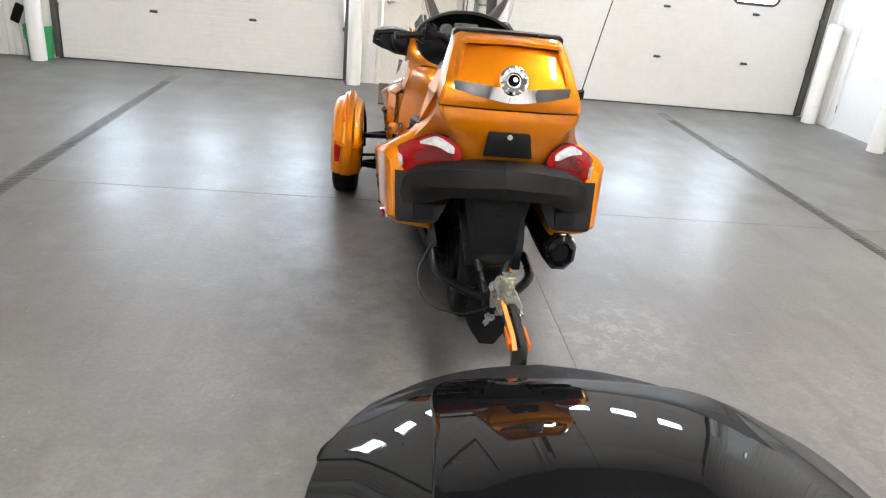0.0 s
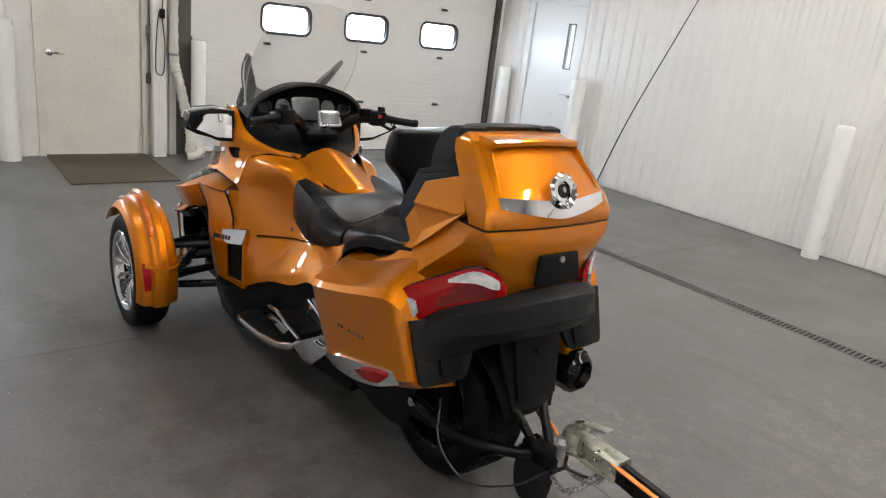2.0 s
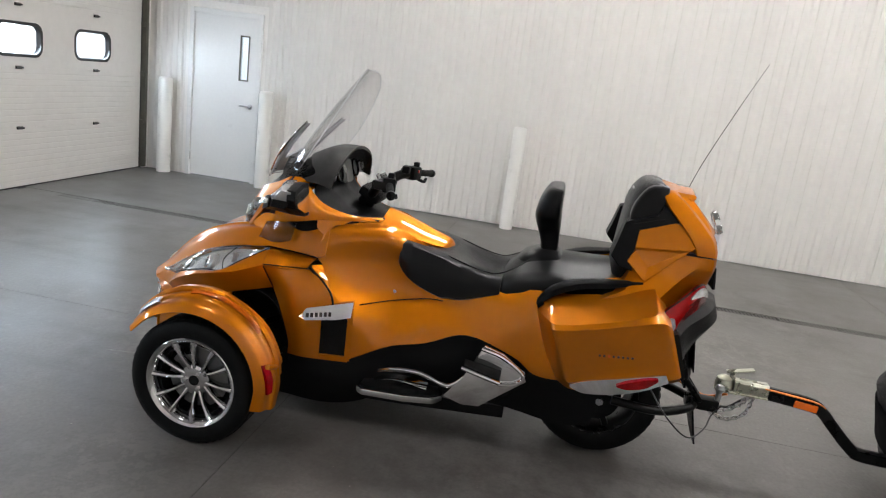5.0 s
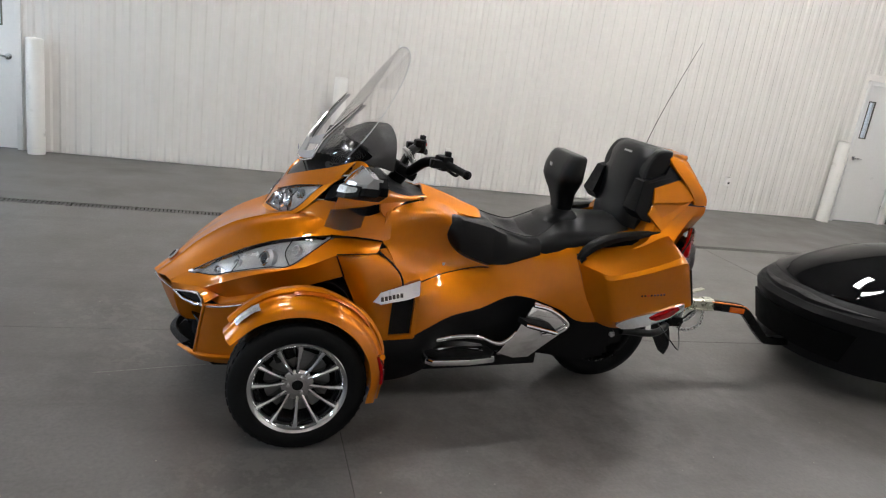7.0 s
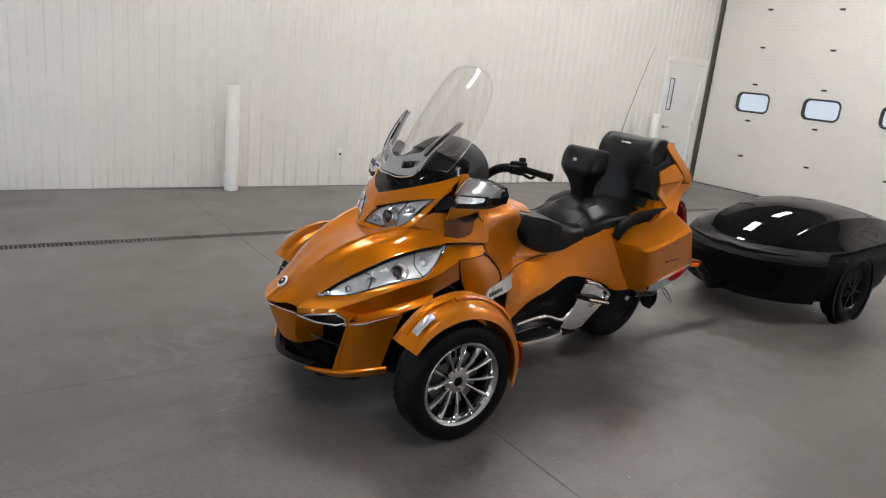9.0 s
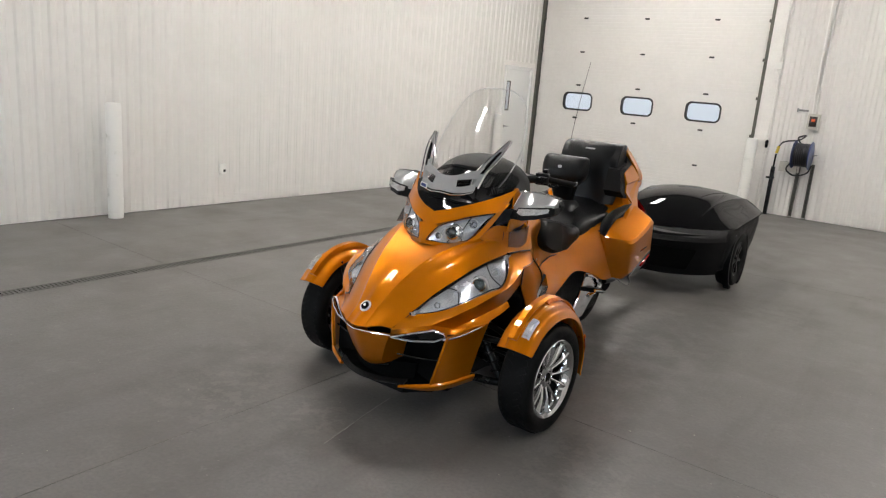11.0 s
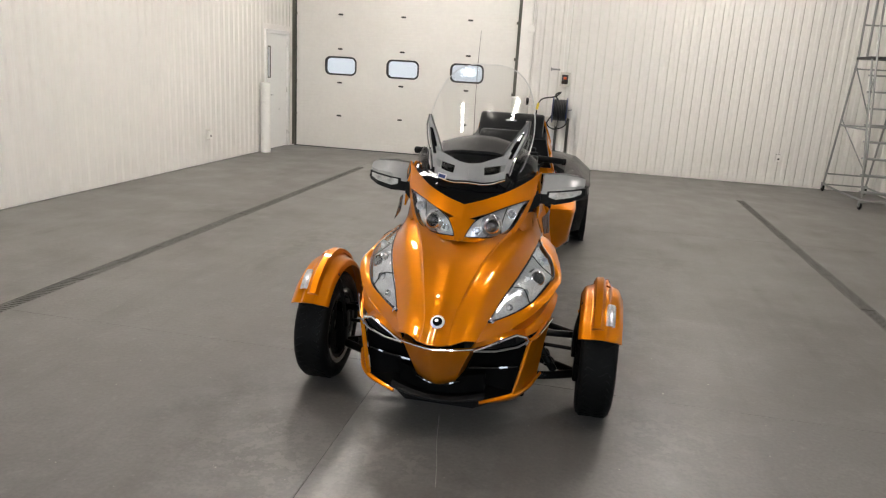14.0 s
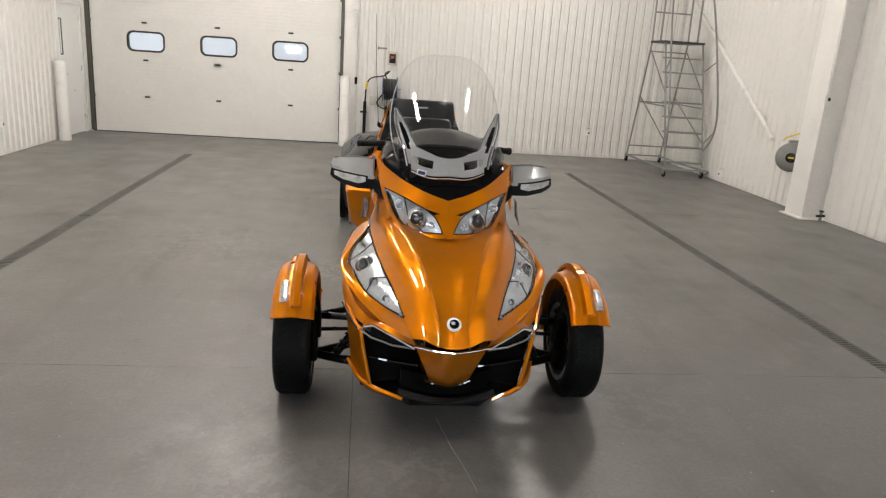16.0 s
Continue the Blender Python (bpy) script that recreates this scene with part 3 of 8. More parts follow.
# ---- walking doors ----
def walk_door(name, label, m, width, height, handle_side, window=None, paint=None):
    """A flat steel door in its frame. Local x along the wall, y into the room."""
    d = tagged(new(name), label, "door", kind="structure")
    d.matrix_world = m
    f = 0.055
    paint = paint or DOOR_PAINT
    for s in (-1, 1):
        part("frame", box((f, 0.15, height + f), (s * (width / 2 + f / 2), -0.04, (height + f) / 2), 0.004), paint, d)
    part("frame", box((width, 0.15, f), (0, -0.04, height + f / 2), 0.004), paint, d)
    leaf_bm = bmesh.new()
    if window:
        wx, wz, ww, wh = window
        for lo, hi in (((-width / 2, 0.012), (wx - ww / 2, height)), ((wx + ww / 2, 0.012), (width / 2, height)), ((wx - ww / 2, 0.012), (wx + ww / 2, wz - wh / 2)), ((wx - ww / 2, wz + wh / 2), (wx + ww / 2, height))):
            box((hi[0] - lo[0], 0.045, hi[1] - lo[1]), ((lo[0] + hi[0]) / 2, -0.02, (lo[1] + hi[1]) / 2), bm=leaf_bm)
    else:
        box((width - 0.008, 0.045, height - 0.016), (0, -0.02, height / 2 + 0.004), 0.002, bm=leaf_bm)
    leaf = part("leaf", leaf_bm, paint, d, smooth=False)
    if window:
        rot = Matrix.Translation((wx, 0.006, wz)) @ Matrix.Rotation(radians(90), 4, "X")
        part("window_frame", ring_plate(rounded(ww + 0.03, wh + 0.03, 0.008), rounded(ww - 0.005, wh - 0.005, 0.004), 0.012, rot), GALV, leaf)
        p = part("pane", box((ww, 0.006, wh), (wx, -0.02, wz)), PANE, leaf)
        p.visible_shadow = False
    hx = handle_side * (width / 2 - 0.07)
    lock = part("lock", lathe([(0, 0), (0.032, 0), (0.032, 0.008), (0.014, 0.012), (0.012, 0.045), (0, 0.045)], 20, Matrix.Translation((hx, 0.002, 0.97)) @ Matrix.Rotation(radians(-90), 4, "X")), SILVER, leaf)
    part("lever", tube([(hx, 0.042, 0.97), (hx - handle_side * 0.05, 0.05, 0.972), (hx - handle_side * 0.12, 0.048, 0.968)], 0.009), SILVER, lock)
    for z in (0.25, 1.05, 1.85):
        part("hinge", rod(0.008, (-handle_side * (width / 2 + 0.004), 0.01, z - 0.05), (-handle_side * (width / 2 + 0.004), 0.01, z + 0.05), 8), SILVER, d)
    return d


walk_door("door_4", "pale grey steel door with a narrow glass slot", pose(XR, 7.79, 0, 0, 0, 90), 0.86, 2.04, -1, (-0.25, 1.55, 0.10, 0.52))
walk_door("door_5", "pale grey steel door with a narrow glass slot", pose(XR, -4.085, 0, 0, 0, 90), 0.86, 2.04, 1, (0.31, 1.54, 0.10, 0.52))
walk_door("door_6", "scuffed white steel door behind a brown mat", pose(0.59, YF, 0, 0, 0, 180), 0.88, 2.06, 1, paint=CREAM_PAINT)

# jambs and corner trims of the front wall
for x in (-0.05, 1.20):
    part("trim", box((0.11, 0.03, CEILING), (x, YF - 0.016, CEILING / 2), 0.004), WHITE, wall_front)
part("trim", box((0.07, 0.05, CEILING), (1.325, YF - 0.026, CEILING / 2), 0.004), WHITE, wall_front)
part("trim", box((0.20, 0.03, CEILING), (1.34, YB + 0.016, CEILING / 2), 0.004), WHITE, wall_back)

tagged(part("ground", box((300, 300, 0.1), (0, 0, -0.32)), material("outdoor_asphalt", (0.16, 0.16, 0.16), 0.8, scale=0.5)), "grey paved ground outside the hall", "ground", kind="structure")


for name, mt, size, at in (("backdrop_front", OUT_FRONT, (30, 0.1, 12), (2, 18, 5)), ("backdrop_back", OUT_BACK, (30, 0.1, 12), (2, -14, 5)), ("backdrop_right", OUT_BACK, (0.1, 40, 12), (14, 2, 5))):
    tagged(part(name, box(size, at), mt), "pale daylight haze outside the windows", "backdrop", kind="structure")


# ---- bollards and columns ----
def bollard(x, y, r, h, label):
    b = thing("bollard", label, "bollard", pose(x, y, 0), group="white bollards")
    part("sleeve", lathe([(0, 0.002), (r, 0.002), (r, h - 0.03), (r * 0.96, h - 0.012), (r * 0.8, h), (0, h + 0.004)], 32), PLASTIC_WHITE, b)
    return b


W_B = "white plastic-sleeved bollard standing before the wall"
bollard(5.56, 4.00, 0.076, 1.20, W_B)
bollard(5.60, 7.15, 0.085, 1.20, W_B)
bollard(5.62, 8.52, 0.085, 1.20, "white plastic-sleeved bollard beside the overhead door")
bollard(5.62, -3.36, 0.085, 1.20, "white plastic-sleeved bollard beside the grey door")
bollard(1.40, -4.42, 0.085, 1.20, "white plastic-sleeved bollard beside the overhead door")
bollard(-0.16, 8.66, 0.085, 1.25, "white plastic-sleeved bollard beside the overhead door")
bollard(1.545, 8.66, 0.072, 1.20, "white plastic-sleeved bollard beside the overhead door")
bollard(-3.74, 8.62, 0.085, 1.25, "white plastic-sleeved bollard beside a green bucket")

for y in (-0.05, 8.45):
    col = thing("column", "white steel column against the ribbed wall", "column", pose(XL, y, 0), kind="structure")
    part("shaft", box((0.27, 0.36, CEILING), (0.155, 0, CEILING / 2), 0.004), WHITE, col)
    part("base_plate", box((0.34, 0.44, 0.02), (0.17, 0, 0.01), 0.004), WHITE, col)

mat_thing = thing("floor_mat", "brown ribbed entrance mat before the white door", "mat", pose(0.60, 8.24, 0))
part("mat_sheet", box((0.90, 1.18, 0.012), (0, 0, 0.006), 0.004), MAT, mat_thing)

# ---- ceiling lamps ----
for x, y, long in [(3.0, -2.5, 1.15), (3.0, 0.3, 1.15), (3.0, 3.1, 1.15), (3.0, 5.9, 0.8), (-1.7, -2.5, 1.15), (-1.7, 0.3, 1.0), (-1.7, 5.6, 0.6)]:
    lamp = thing("ceiling_lamp", "lit white rectangular high-bay lamp under the ceiling", "ceiling lamp", pose(x, y, CEILING - 0.16), group="ceiling lamps")
    part("housing", box((0.36, long + 0.06, 0.07), (0, 0, 0.045), 0.01), WHITE, lamp)
    part("diffuser", box((0.30, long, 0.012), (0, 0, 0.002), 0.004), LIT, lamp)
    for s in (-1, 1):
        part("hanger", rod(0.004, (0, s * 0.4, 0.08), (0, s * 0.4, 0.16), 6), STEEL_GREY, lamp)

# ---- the three-wheeled motorcycle: x to its right, y ahead, origin under the front axle ----
trike = thing("trike_motorcycle", "orange and black three-wheeled touring motorcycle hitched to a trailer", "motorcycle", pose(0.65, 4.80, 0))

# hood: a shallow valley down the middle, two crisp ridges, flanks falling to the lamps
HOOD_MID = [(0, 0.632, 0.500), (0, 0.550, 0.570), (0, 0.455, 0.668), (0, 0.330, 0.760), (0, 0.200, 0.814), (0, 0.090, 0.842), (0, 0.010, 0.852)]
HOOD_RIDGE = [(0.060, 0.616, 0.503), (0.060, 0.536, 0.574), (0.092, 0.430, 0.684), (0.136, 0.296, 0.785), (0.180, 0.165, 0.842), (0.222, 0.060, 0.876), (0.250, -0.020, 0.892)]
HOOD_EDGE = [(0.172, 0.548, 0.505), (0.205, 0.458, 0.566), (0.245, 0.352, 0.645), (0.292, 0.240, 0.713), (0.325, 0.130, 0.763), (0.345, 0.010, 0.796), (0.357, -0.130, 0.813)]


def between(a, b, k, lift):
    return (a[0] + (b[0] - a[0]) * k, a[1] + (b[1] - a[1]) * k, a[2] + (b[2] - a[2]) * k + lift)


bm = bmesh.new()
inner = [[(-r[0], r[1], r[2]), between((-r[0], r[1], r[2]), m, 0.55, -0.004), m, between(r, m, 0.55, -0.004), r] for m, r in zip(HOOD_MID, HOOD_RIDGE)]
skin(inner, 6, 5, 0.008, (0, 0.4, 1), bm=bm)
for s in (-1, 1):
    flank = [[r, between(r, e, 0.10, -0.002), between(r, e, 0.55, 0.010 + 0.004 * i), between(r, e, 0.93, 0.004), e] for i, (r, e) in enumerate(zip(HOOD_RIDGE, HOOD_EDGE))]
    skin(flank, 6, 4, 0.008, (0.4, 0.4, 1), side=s, bm=bm)
hood = part("hood", bm, ORANGE, trike, "glossy orange hood with two raised ridges", angle=26)
badge = part("badge", lathe([(0, 0), (0.029, 0), (0.031, 0.003), (0.027, 0.006), (0, 0.006)], 28, Matrix.Translation((0, 0.5485, 0.574)) @ Matrix.Rotation(radians(-47), 4, "X")), PLASTIC_WHITE, trike, "round black and white badge")
part("badge_ring", ring_plate([(0.0205 * math.cos(radians(a)), 0.0205 * math.sin(radians(a))) for a in range(0, 360, 15)], [(0.005 + 0.009 * math.cos(radians(a)), -0.004 + 0.008 * math.sin(radians(a))) for a in range(0, 360, 15)], 0.003, Matrix.Translation((0, 0.5485, 0.574)) @ Matrix.Rotation(radians(-47), 4, "X") @ Matrix.Translation((0, 0, 0.006))), BLACKGLOSS, badge)

# cheeks, quarter panels, vents and side panels
LAMP_LOW = [(0.206, 0.456, 0.563), (0.300, 0.360, 0.583), (0.375, 0.296, 0.623), (0.415, 0.210, 0.655), (0.441, 0.126, 0.677), (0.459, 0.052, 0.690), (0.436, -0.030, 0.746), (0.364, -0.132, 0.806)]
CREASE = [(0.172, 0.548, 0.500), (0.294, 0.402, 0.520), (0.378, 0.334, 0.575), (0.437, 0.258, 0.622), (0.474, 0.172, 0.660), (0.491, 0.088, 0.684), (0.484, -0.016, 0.706), (0.453, -0.148, 0.753)]
UNDER = [(0.292, 0.396, 0.512), (0.350, 0.306, 0.503), (0.408, 0.226, 0.538), (0.434, 0.146, 0.563), (0.450, 0.074, 0.583), (0.458, -0.010, 0.604), (0.418, -0.190, 0.646)]
LIP = [(0.302, 0.402, 0.490), (0.378, 0.318, 0.478), (0.442, 0.224, 0.506), (0.466, 0.146, 0.534), (0.478, 0.074, 0.556), (0.482, -0.002, 0.582)]
QUARTER = [
    [(0.452, -0.152, 0.750), (0.426, -0.196, 0.645), (0.436, -0.250, 0.530), (0.428, -0.285, 0.410), (0.415, -0.282, 0.340)],
    [(0.434, -0.250, 0.752), (0.446, -0.300, 0.655), (0.448, -0.335, 0.535), (0.434, -0.355, 0.410), (0.420, -0.355, 0.338)],
    [(0.394, -0.345, 0.752), (0.394, -0.452, 0.668), (0.412, -0.432, 0.560), (0.408, -0.430, 0.425), (0.404, -0.430, 0.336)],
]
SIDE = [
    [(0.318, -0.375, 0.930), (0.350, -0.366, 0.808), (0.346, -0.396, 0.765), (0.376, -0.455, 0.660), (0.382, -0.545, 0.540), (0.376, -0.550, 0.420), (0.376, -0.545, 0.338)],
    [(0.285, -0.420, 0.950), (0.308, -0.450, 0.888), (0.284, -0.515, 0.780), (0.292, -0.570, 0.655), (0.345, -0.610, 0.545), (0.362, -0.620, 0.440), (0.366, -0.620, 0.380)],
    [(0.175, -0.620, 0.970), (0.240, -0.660, 0.918), (0.208, -0.695, 0.800), (0.212, -0.710, 0.675), (0.270, -0.735, 0.570), (0.320, -0.750, 0.490), (0.335, -0.750, 0.440)],
    [(0.125, -0.800, 0.900), (0.175, -0.805, 0.835), (0.190, -0.835, 0.745), (0.200, -0.865, 0.672), (0.240, -0.890, 0.605), (0.284, -0.905, 0.530), (0.304, -0.905, 0.474)],
    [(0.145, -1.000, 0.800), (0.185, -1.005, 0.770), (0.212, -1.025, 0.722), (0.232, -1.055, 0.672), (0.262, -1.075, 0.615), (0.290, -1.085, 0.568), (0.302, -1.085, 0.548)],
    [(0.225, -1.250, 0.790), (0.252, -1.250, 0.755), (0.280, -1.262, 0.712), (0.302, -1.275, 0.650), (0.315, -1.285, 0.585), (0.322, -1.300, 0.525), (0.322, -1.310, 0.495)],
    [(0.290, -1.400, 0.815), (0.312, -1.400, 0.770), (0.325, -1.402, 0.712), (0.342, -1.410, 0.640), (0.352, -1.420, 0.560), (0.360, -1.420, 0.480), (0.360, -1.420, 0.445)],
    [(0.300, -1.450, 0.825), (0.325, -1.450, 0.775), (0.345, -1.460, 0.712), (0.366, -1.490, 0.640), (0.376, -1.530, 0.560), (0.380, -1.560, 0.480), (0.378, -1.580, 0.452)],
]
for s in (-1, 1):
    bm = bmesh.new()
    skin([[a, between(a, b, 0.5, 0.006), b] for a, b in zip(LAMP_LOW, CREASE)], 5, 3, 0.008, (0.6, 0.4, 0.6), side=s, bm=bm)
    skin([[a, between(a, b, 0.5, 0.0), b] for a, b in zip(CREASE[1:], UNDER)], 5, 3, 0.008, (1, 0.3, -0.4), side=s, bm=bm)
    skin([[a, between(a, b, 0.5, 0.003), b] for a, b in zip(UNDER, LIP)], 5, 3, 0.008, (1, 0.3, 0.3), side=s, bm=bm)
    skin([[LAMP_LOW[-1], between(LAMP_LOW[-1], CREASE[-1], 0.5, 0.004), CREASE[-1]], [(0.360, -0.250, 0.808), (0.400, -0.252, 0.795), (0.444, -0.250, 0.752)], [(0.356, -0.362, 0.798), (0.378, -0.352, 0.785), (0.402, -0.335, 0.752)]], 5, 3, 0.008, (0.6, 0, 0.6), side=s, bm=bm)
    part("cheek_panel", bm, ORANGE, trike, "folded orange cheek under the headlamp", angle=24)
    # black strip behind the lip colours in the shade under the cheek
    part("cheek_shadow", skin([[(0.345, 0.300, 0.500), (0.372, 0.300, 0.478)], [(0.402, 0.215, 0.535), (0.432, 0.215, 0.506)], [(0.445, 0.065, 0.580), (0.470, 0.065, 0.556)], [(0.450, -0.02, 0.600), (0.470, -0.01, 0.582)]], 4, 2, 0.03, (1, 0, 0), -0.012, s), BLACKMATT, trike)
    quarter = part("quarter_panel", skin(QUARTER, 6, 6, 0.008, (1, 0, 0), side=s), ORANGE, trike)
    part("side_panel", skin(SIDE, 6, 5, 0.008, (1, 0, 0), side=s), ORANGE, trike, "orange side panel with a hollow flank", angle=30)
    part("seam_panel", skin([[(0.378, -0.352, 0.770), (0.404, -0.408, 0.664), (0.410, -0.424, 0.600), (0.404, -0.430, 0.556)], [(0.337, -0.396, 0.770), (0.373, -0.462, 0.658), (0.378, -0.530, 0.590), (0.376, -0.550, 0.555)]], 4, 4, 0.006, (1, 0, 0), -0.001, s), ORANGE, trike)
    # dark mesh vent under a chrome emblem
    part("vent", skin([[(0.394, -0.428, 0.565), (0.395, -0.430, 0.46), (0.394, -0.428, 0.352)], [(0.370, -0.552, 0.560), (0.369, -0.556, 0.46), (0.369, -0.552, 0.358)]], 4, 4, 0.02, (1, 0, 0), side=s), MESH, trike, "black mesh air vent")
    part("vent_rim", skin([[(0.404, -0.430, 0.360), (0.402, -0.430, 0.335)], [(0.380, -0.558, 0.360), (0.378, -0.560, 0.335)]], 4, 3, 0.02, (1, 0, 0), side=s), ORANGE, trike)
    part("vent_rim", skin([[(0.382, -0.545, 0.60), (0.382, -0.545, 0.34)], [(0.374, -0.568, 0.60), (0.374, -0.568, 0.34)]], 3, 4, 0.02, (1, 0, 0), side=s), ORANGE, trike)
    emblem = part("emblem", loft([[(0.435, -0.325, 0.544), (0.435, -0.325, 0.562), (0.440, -0.325, 0.562), (0.446, -0.325, 0.544)],
                                  [(0.425, -0.370, 0.530), (0.425, -0.370, 0.588), (0.438, -0.370, 0.586), (0.458, -0.370, 0.534)],
                                  [(0.375, -0.500, 0.540), (0.375, -0.500, 0.618), (0.394, -0.500, 0.614), (0.416, -0.500, 0.545)],
                                  [(0.355, -0.562, 0.554), (0.355, -0.562, 0.633), (0.372, -0.562, 0.628), (0.394, -0.562, 0.560)]], 3, s, lin=True), RIM, trike, "chrome side emblem")
    for k in range(6):
        v = -0.375 - k * 0.019
        u = 0.4500 - 0.0195 * k * 0.335
        part("emblem_bar", box((0.004, 0.013, 0.020), (s * u, v, 0.556 + 0.0022 * k), 0.001, Matrix.Rotation(s * radians(-18), 4, "Z") @ Matrix.Rotation(s * radians(-20), 4, "Y")), DECAL, emblem)
    for v, u, z in ((-0.60, 0.262, 0.662), (-0.71, 0.2165, 0.665)):
        part("screw", lathe([(0, 0), (0.008, 0), (0.007, 0.003), (0, 0.004)], 12, Matrix.Translation((s * u, v, z)) @ Matrix.Rotation(s * radians(90), 4, "Y")), SILVER, trike)
    part("panel_seam", tube([(s * 0.327, -0.578, 0.605), (s * 0.246, -0.710, 0.628), (s * 0.215, -0.865, 0.656), (s * 0.224, -0.945, 0.664)], 0.0032, 6, 6), BLACKPART, trike)
    # black lower skirt and wheel-arch lining
    part("skirt", skin([[(0.395, -0.255, 0.355), (0.388, -0.235, 0.24), (0.350, -0.23, 0.105)],
                        [(0.392, -0.42, 0.350), (0.398, -0.43, 0.24), (0.355, -0.44, 0.100)],
                        [(0.365, -0.56, 0.355), (0.372, -0.58, 0.25), (0.320, -0.60, 0.120)],
                        [(0.305, -0.75, 0.44), (0.30, -0.76, 0.32), (0.26, -0.78, 0.19)],
                        [(0.268, -0.91, 0.50), (0.284, -0.91, 0.36), (0.25, -0.91, 0.20)],
                        [(0.278, -1.08, 0.56), (0.27, -1.08, 0.40), (0.24, -1.06, 0.22)],
                        [(0.335, -1.40, 0.47), (0.29, -1.38, 0.40), (0.24, -1.30, 0.26)]], 5, 5, 0.01, (1, 0, 0), side=s), BLACKMATT, trike, "textured black plastic skirt")
    part("arch_liner", skin([[(0.39, 0.05, 0.555), (0.18, 0.08, 0.56)], [(0.43, -0.10, 0.62), (0.18, -0.10, 0.64)], [(0.425, -0.22, 0.55), (0.18, -0.24, 0.56)], [(0.41, -0.28, 0.36), (0.18, -0.30, 0.36)], [(0.36, -0.26, 0.18), (0.18, -0.28, 0.18)]], 4, 4, 0.006, (0, 1, -0.5), side=s), BLACKMATT, trike)
    part("seam_trim", tube([(s * 0.396, -0.347, 0.762), (s * 0.394, -0.402, 0.720), (s * 0.396, -0.452, 0.668), (s * 0.398, -0.472, 0.620), (s * 0.400, -0.474, 0.580)], 0.0048, 5, 6), BLACKPART, trike)
    part("seam_trim", tube([(s * 0.452, -0.148, 0.757), (s * 0.440, -0.245, 0.760), (s * 0.404, -0.338, 0.757)], 0.0028, 5, 6), BLACKPART, trike)
    part("seam_trim", tube([(s * 0.362, -0.130, 0.817), (s * 0.362, -0.250, 0.813), (s * 0.360, -0.362, 0.803)], 0.0036, 5, 6), BLACKPART, trike)
    part("seam_trim", tube([(s * 0.4545, -0.150, 0.750), (s * 0.424, -0.196, 0.645)], 0.0028, 5, 6), BLACKPART, trike)

# frame and engine under the panels
part("frame_core", loft([[(s * w, v, z) for s, z in ((-1, lo), (-1, hi), (1, hi), (1, lo))] for v, w, lo, hi in ((0.40, 0.10, 0.22, 0.46), (0.10, 0.16, 0.16, 0.60), (-0.30, 0.18, 0.13, 0.68), (-0.80, 0.17, 0.13, 0.64), (-1.20, 0.19, 0.22, 0.70), (-1.42, 0.20, 0.42, 0.74))], 2, lin=True), BLACKPART, trike, "black frame and engine")

# out of sight; made low and wide to deepen the shadow beneath
part("belly_pan", loft([[(s * w, v, z) for s, z in ((-1, 0.130), (-1, 0.19), (1, 0.19), (1, 0.130))] for v, w in ((0.42, 0.16), (0.30, 0.26), (-0.20, 0.26), (-0.30, 0.31), (-0.75, 0.28), (-1.30, 0.20))], 2, lin=True), BLACKMATT, trike, "unseen black belly pan that keeps light off the floor")

# chin, lower lip, side scoops
CHIN = [[(0.155, 0.535, 0.468), (0.06, 0.592, 0.472), (0, 0.614, 0.474)], [(0.125, 0.530, 0.400), (0.05, 0.570, 0.394), (0, 0.584, 0.392)], [(0.092, 0.508, 0.315), (0.04, 0.532, 0.304), (0, 0.542, 0.300)], [(0.082, 0.474, 0.280), (0.04, 0.494, 0.270), (0, 0.504, 0.266)]]
part("chin", skin([[(-x, y, z) for x, y, z in r] + list(reversed(r[:-1])) for r in CHIN], 4, 4, 0.008, (0, 1, 0)), ORANGE, trike, "orange chin between the intakes", angle=24)
for s in (-1, 1):
    part("chin_side", skin([[r[0] for r in CHIN], [(0.168, 0.46, 0.470), (0.138, 0.46, 0.398), (0.104, 0.44, 0.312), (0.094, 0.42, 0.280)], [(0.180, 0.385, 0.472), (0.150, 0.385, 0.398), (0.116, 0.37, 0.312), (0.106, 0.35, 0.280)]], 4, 5, 0.006, (1, 0, 0), -0.003, s), ORANGE, trike)
part("grille", loft([[(u, v - 0.16, 0.205), (u, v - 0.09, 0.205), (u, v - 0.10, 0.285), (u, v - 0.16, 0.295)] for u, v in ((-0.20, 0.47), (-0.10, 0.525), (0, 0.545), (0.10, 0.525), (0.20, 0.47))], 3), INTAKE, trike, "black lower grille")
part("grille_bar", tube([(-0.100, 0.462, 0.276), (-0.05, 0.482, 0.266), (0, 0.490, 0.262), (0.05, 0.482, 0.266), (0.100, 0.462, 0.276)], 0.007, 4, 8), BLACKGLOSS, trike)
part("front_lip", skin([[(-0.215, 0.452, 0.232), (-0.11, 0.508, 0.228), (0, 0.528, 0.226), (0.11, 0.508, 0.228), (0.215, 0.452, 0.232)], [(-0.215, 0.484, 0.212), (-0.11, 0.532, 0.210), (0, 0.554, 0.209), (0.11, 0.532, 0.210), (0.215, 0.484, 0.212)], [(-0.20, 0.45, 0.194), (-0.10, 0.50, 0.192), (0, 0.52, 0.192), (0.10, 0.50, 0.192), (0.20, 0.45, 0.194)]], 4, 5, 0.012, (0, 1, 0)), BLACKMATT, trike, "black chin lip", angle=24)
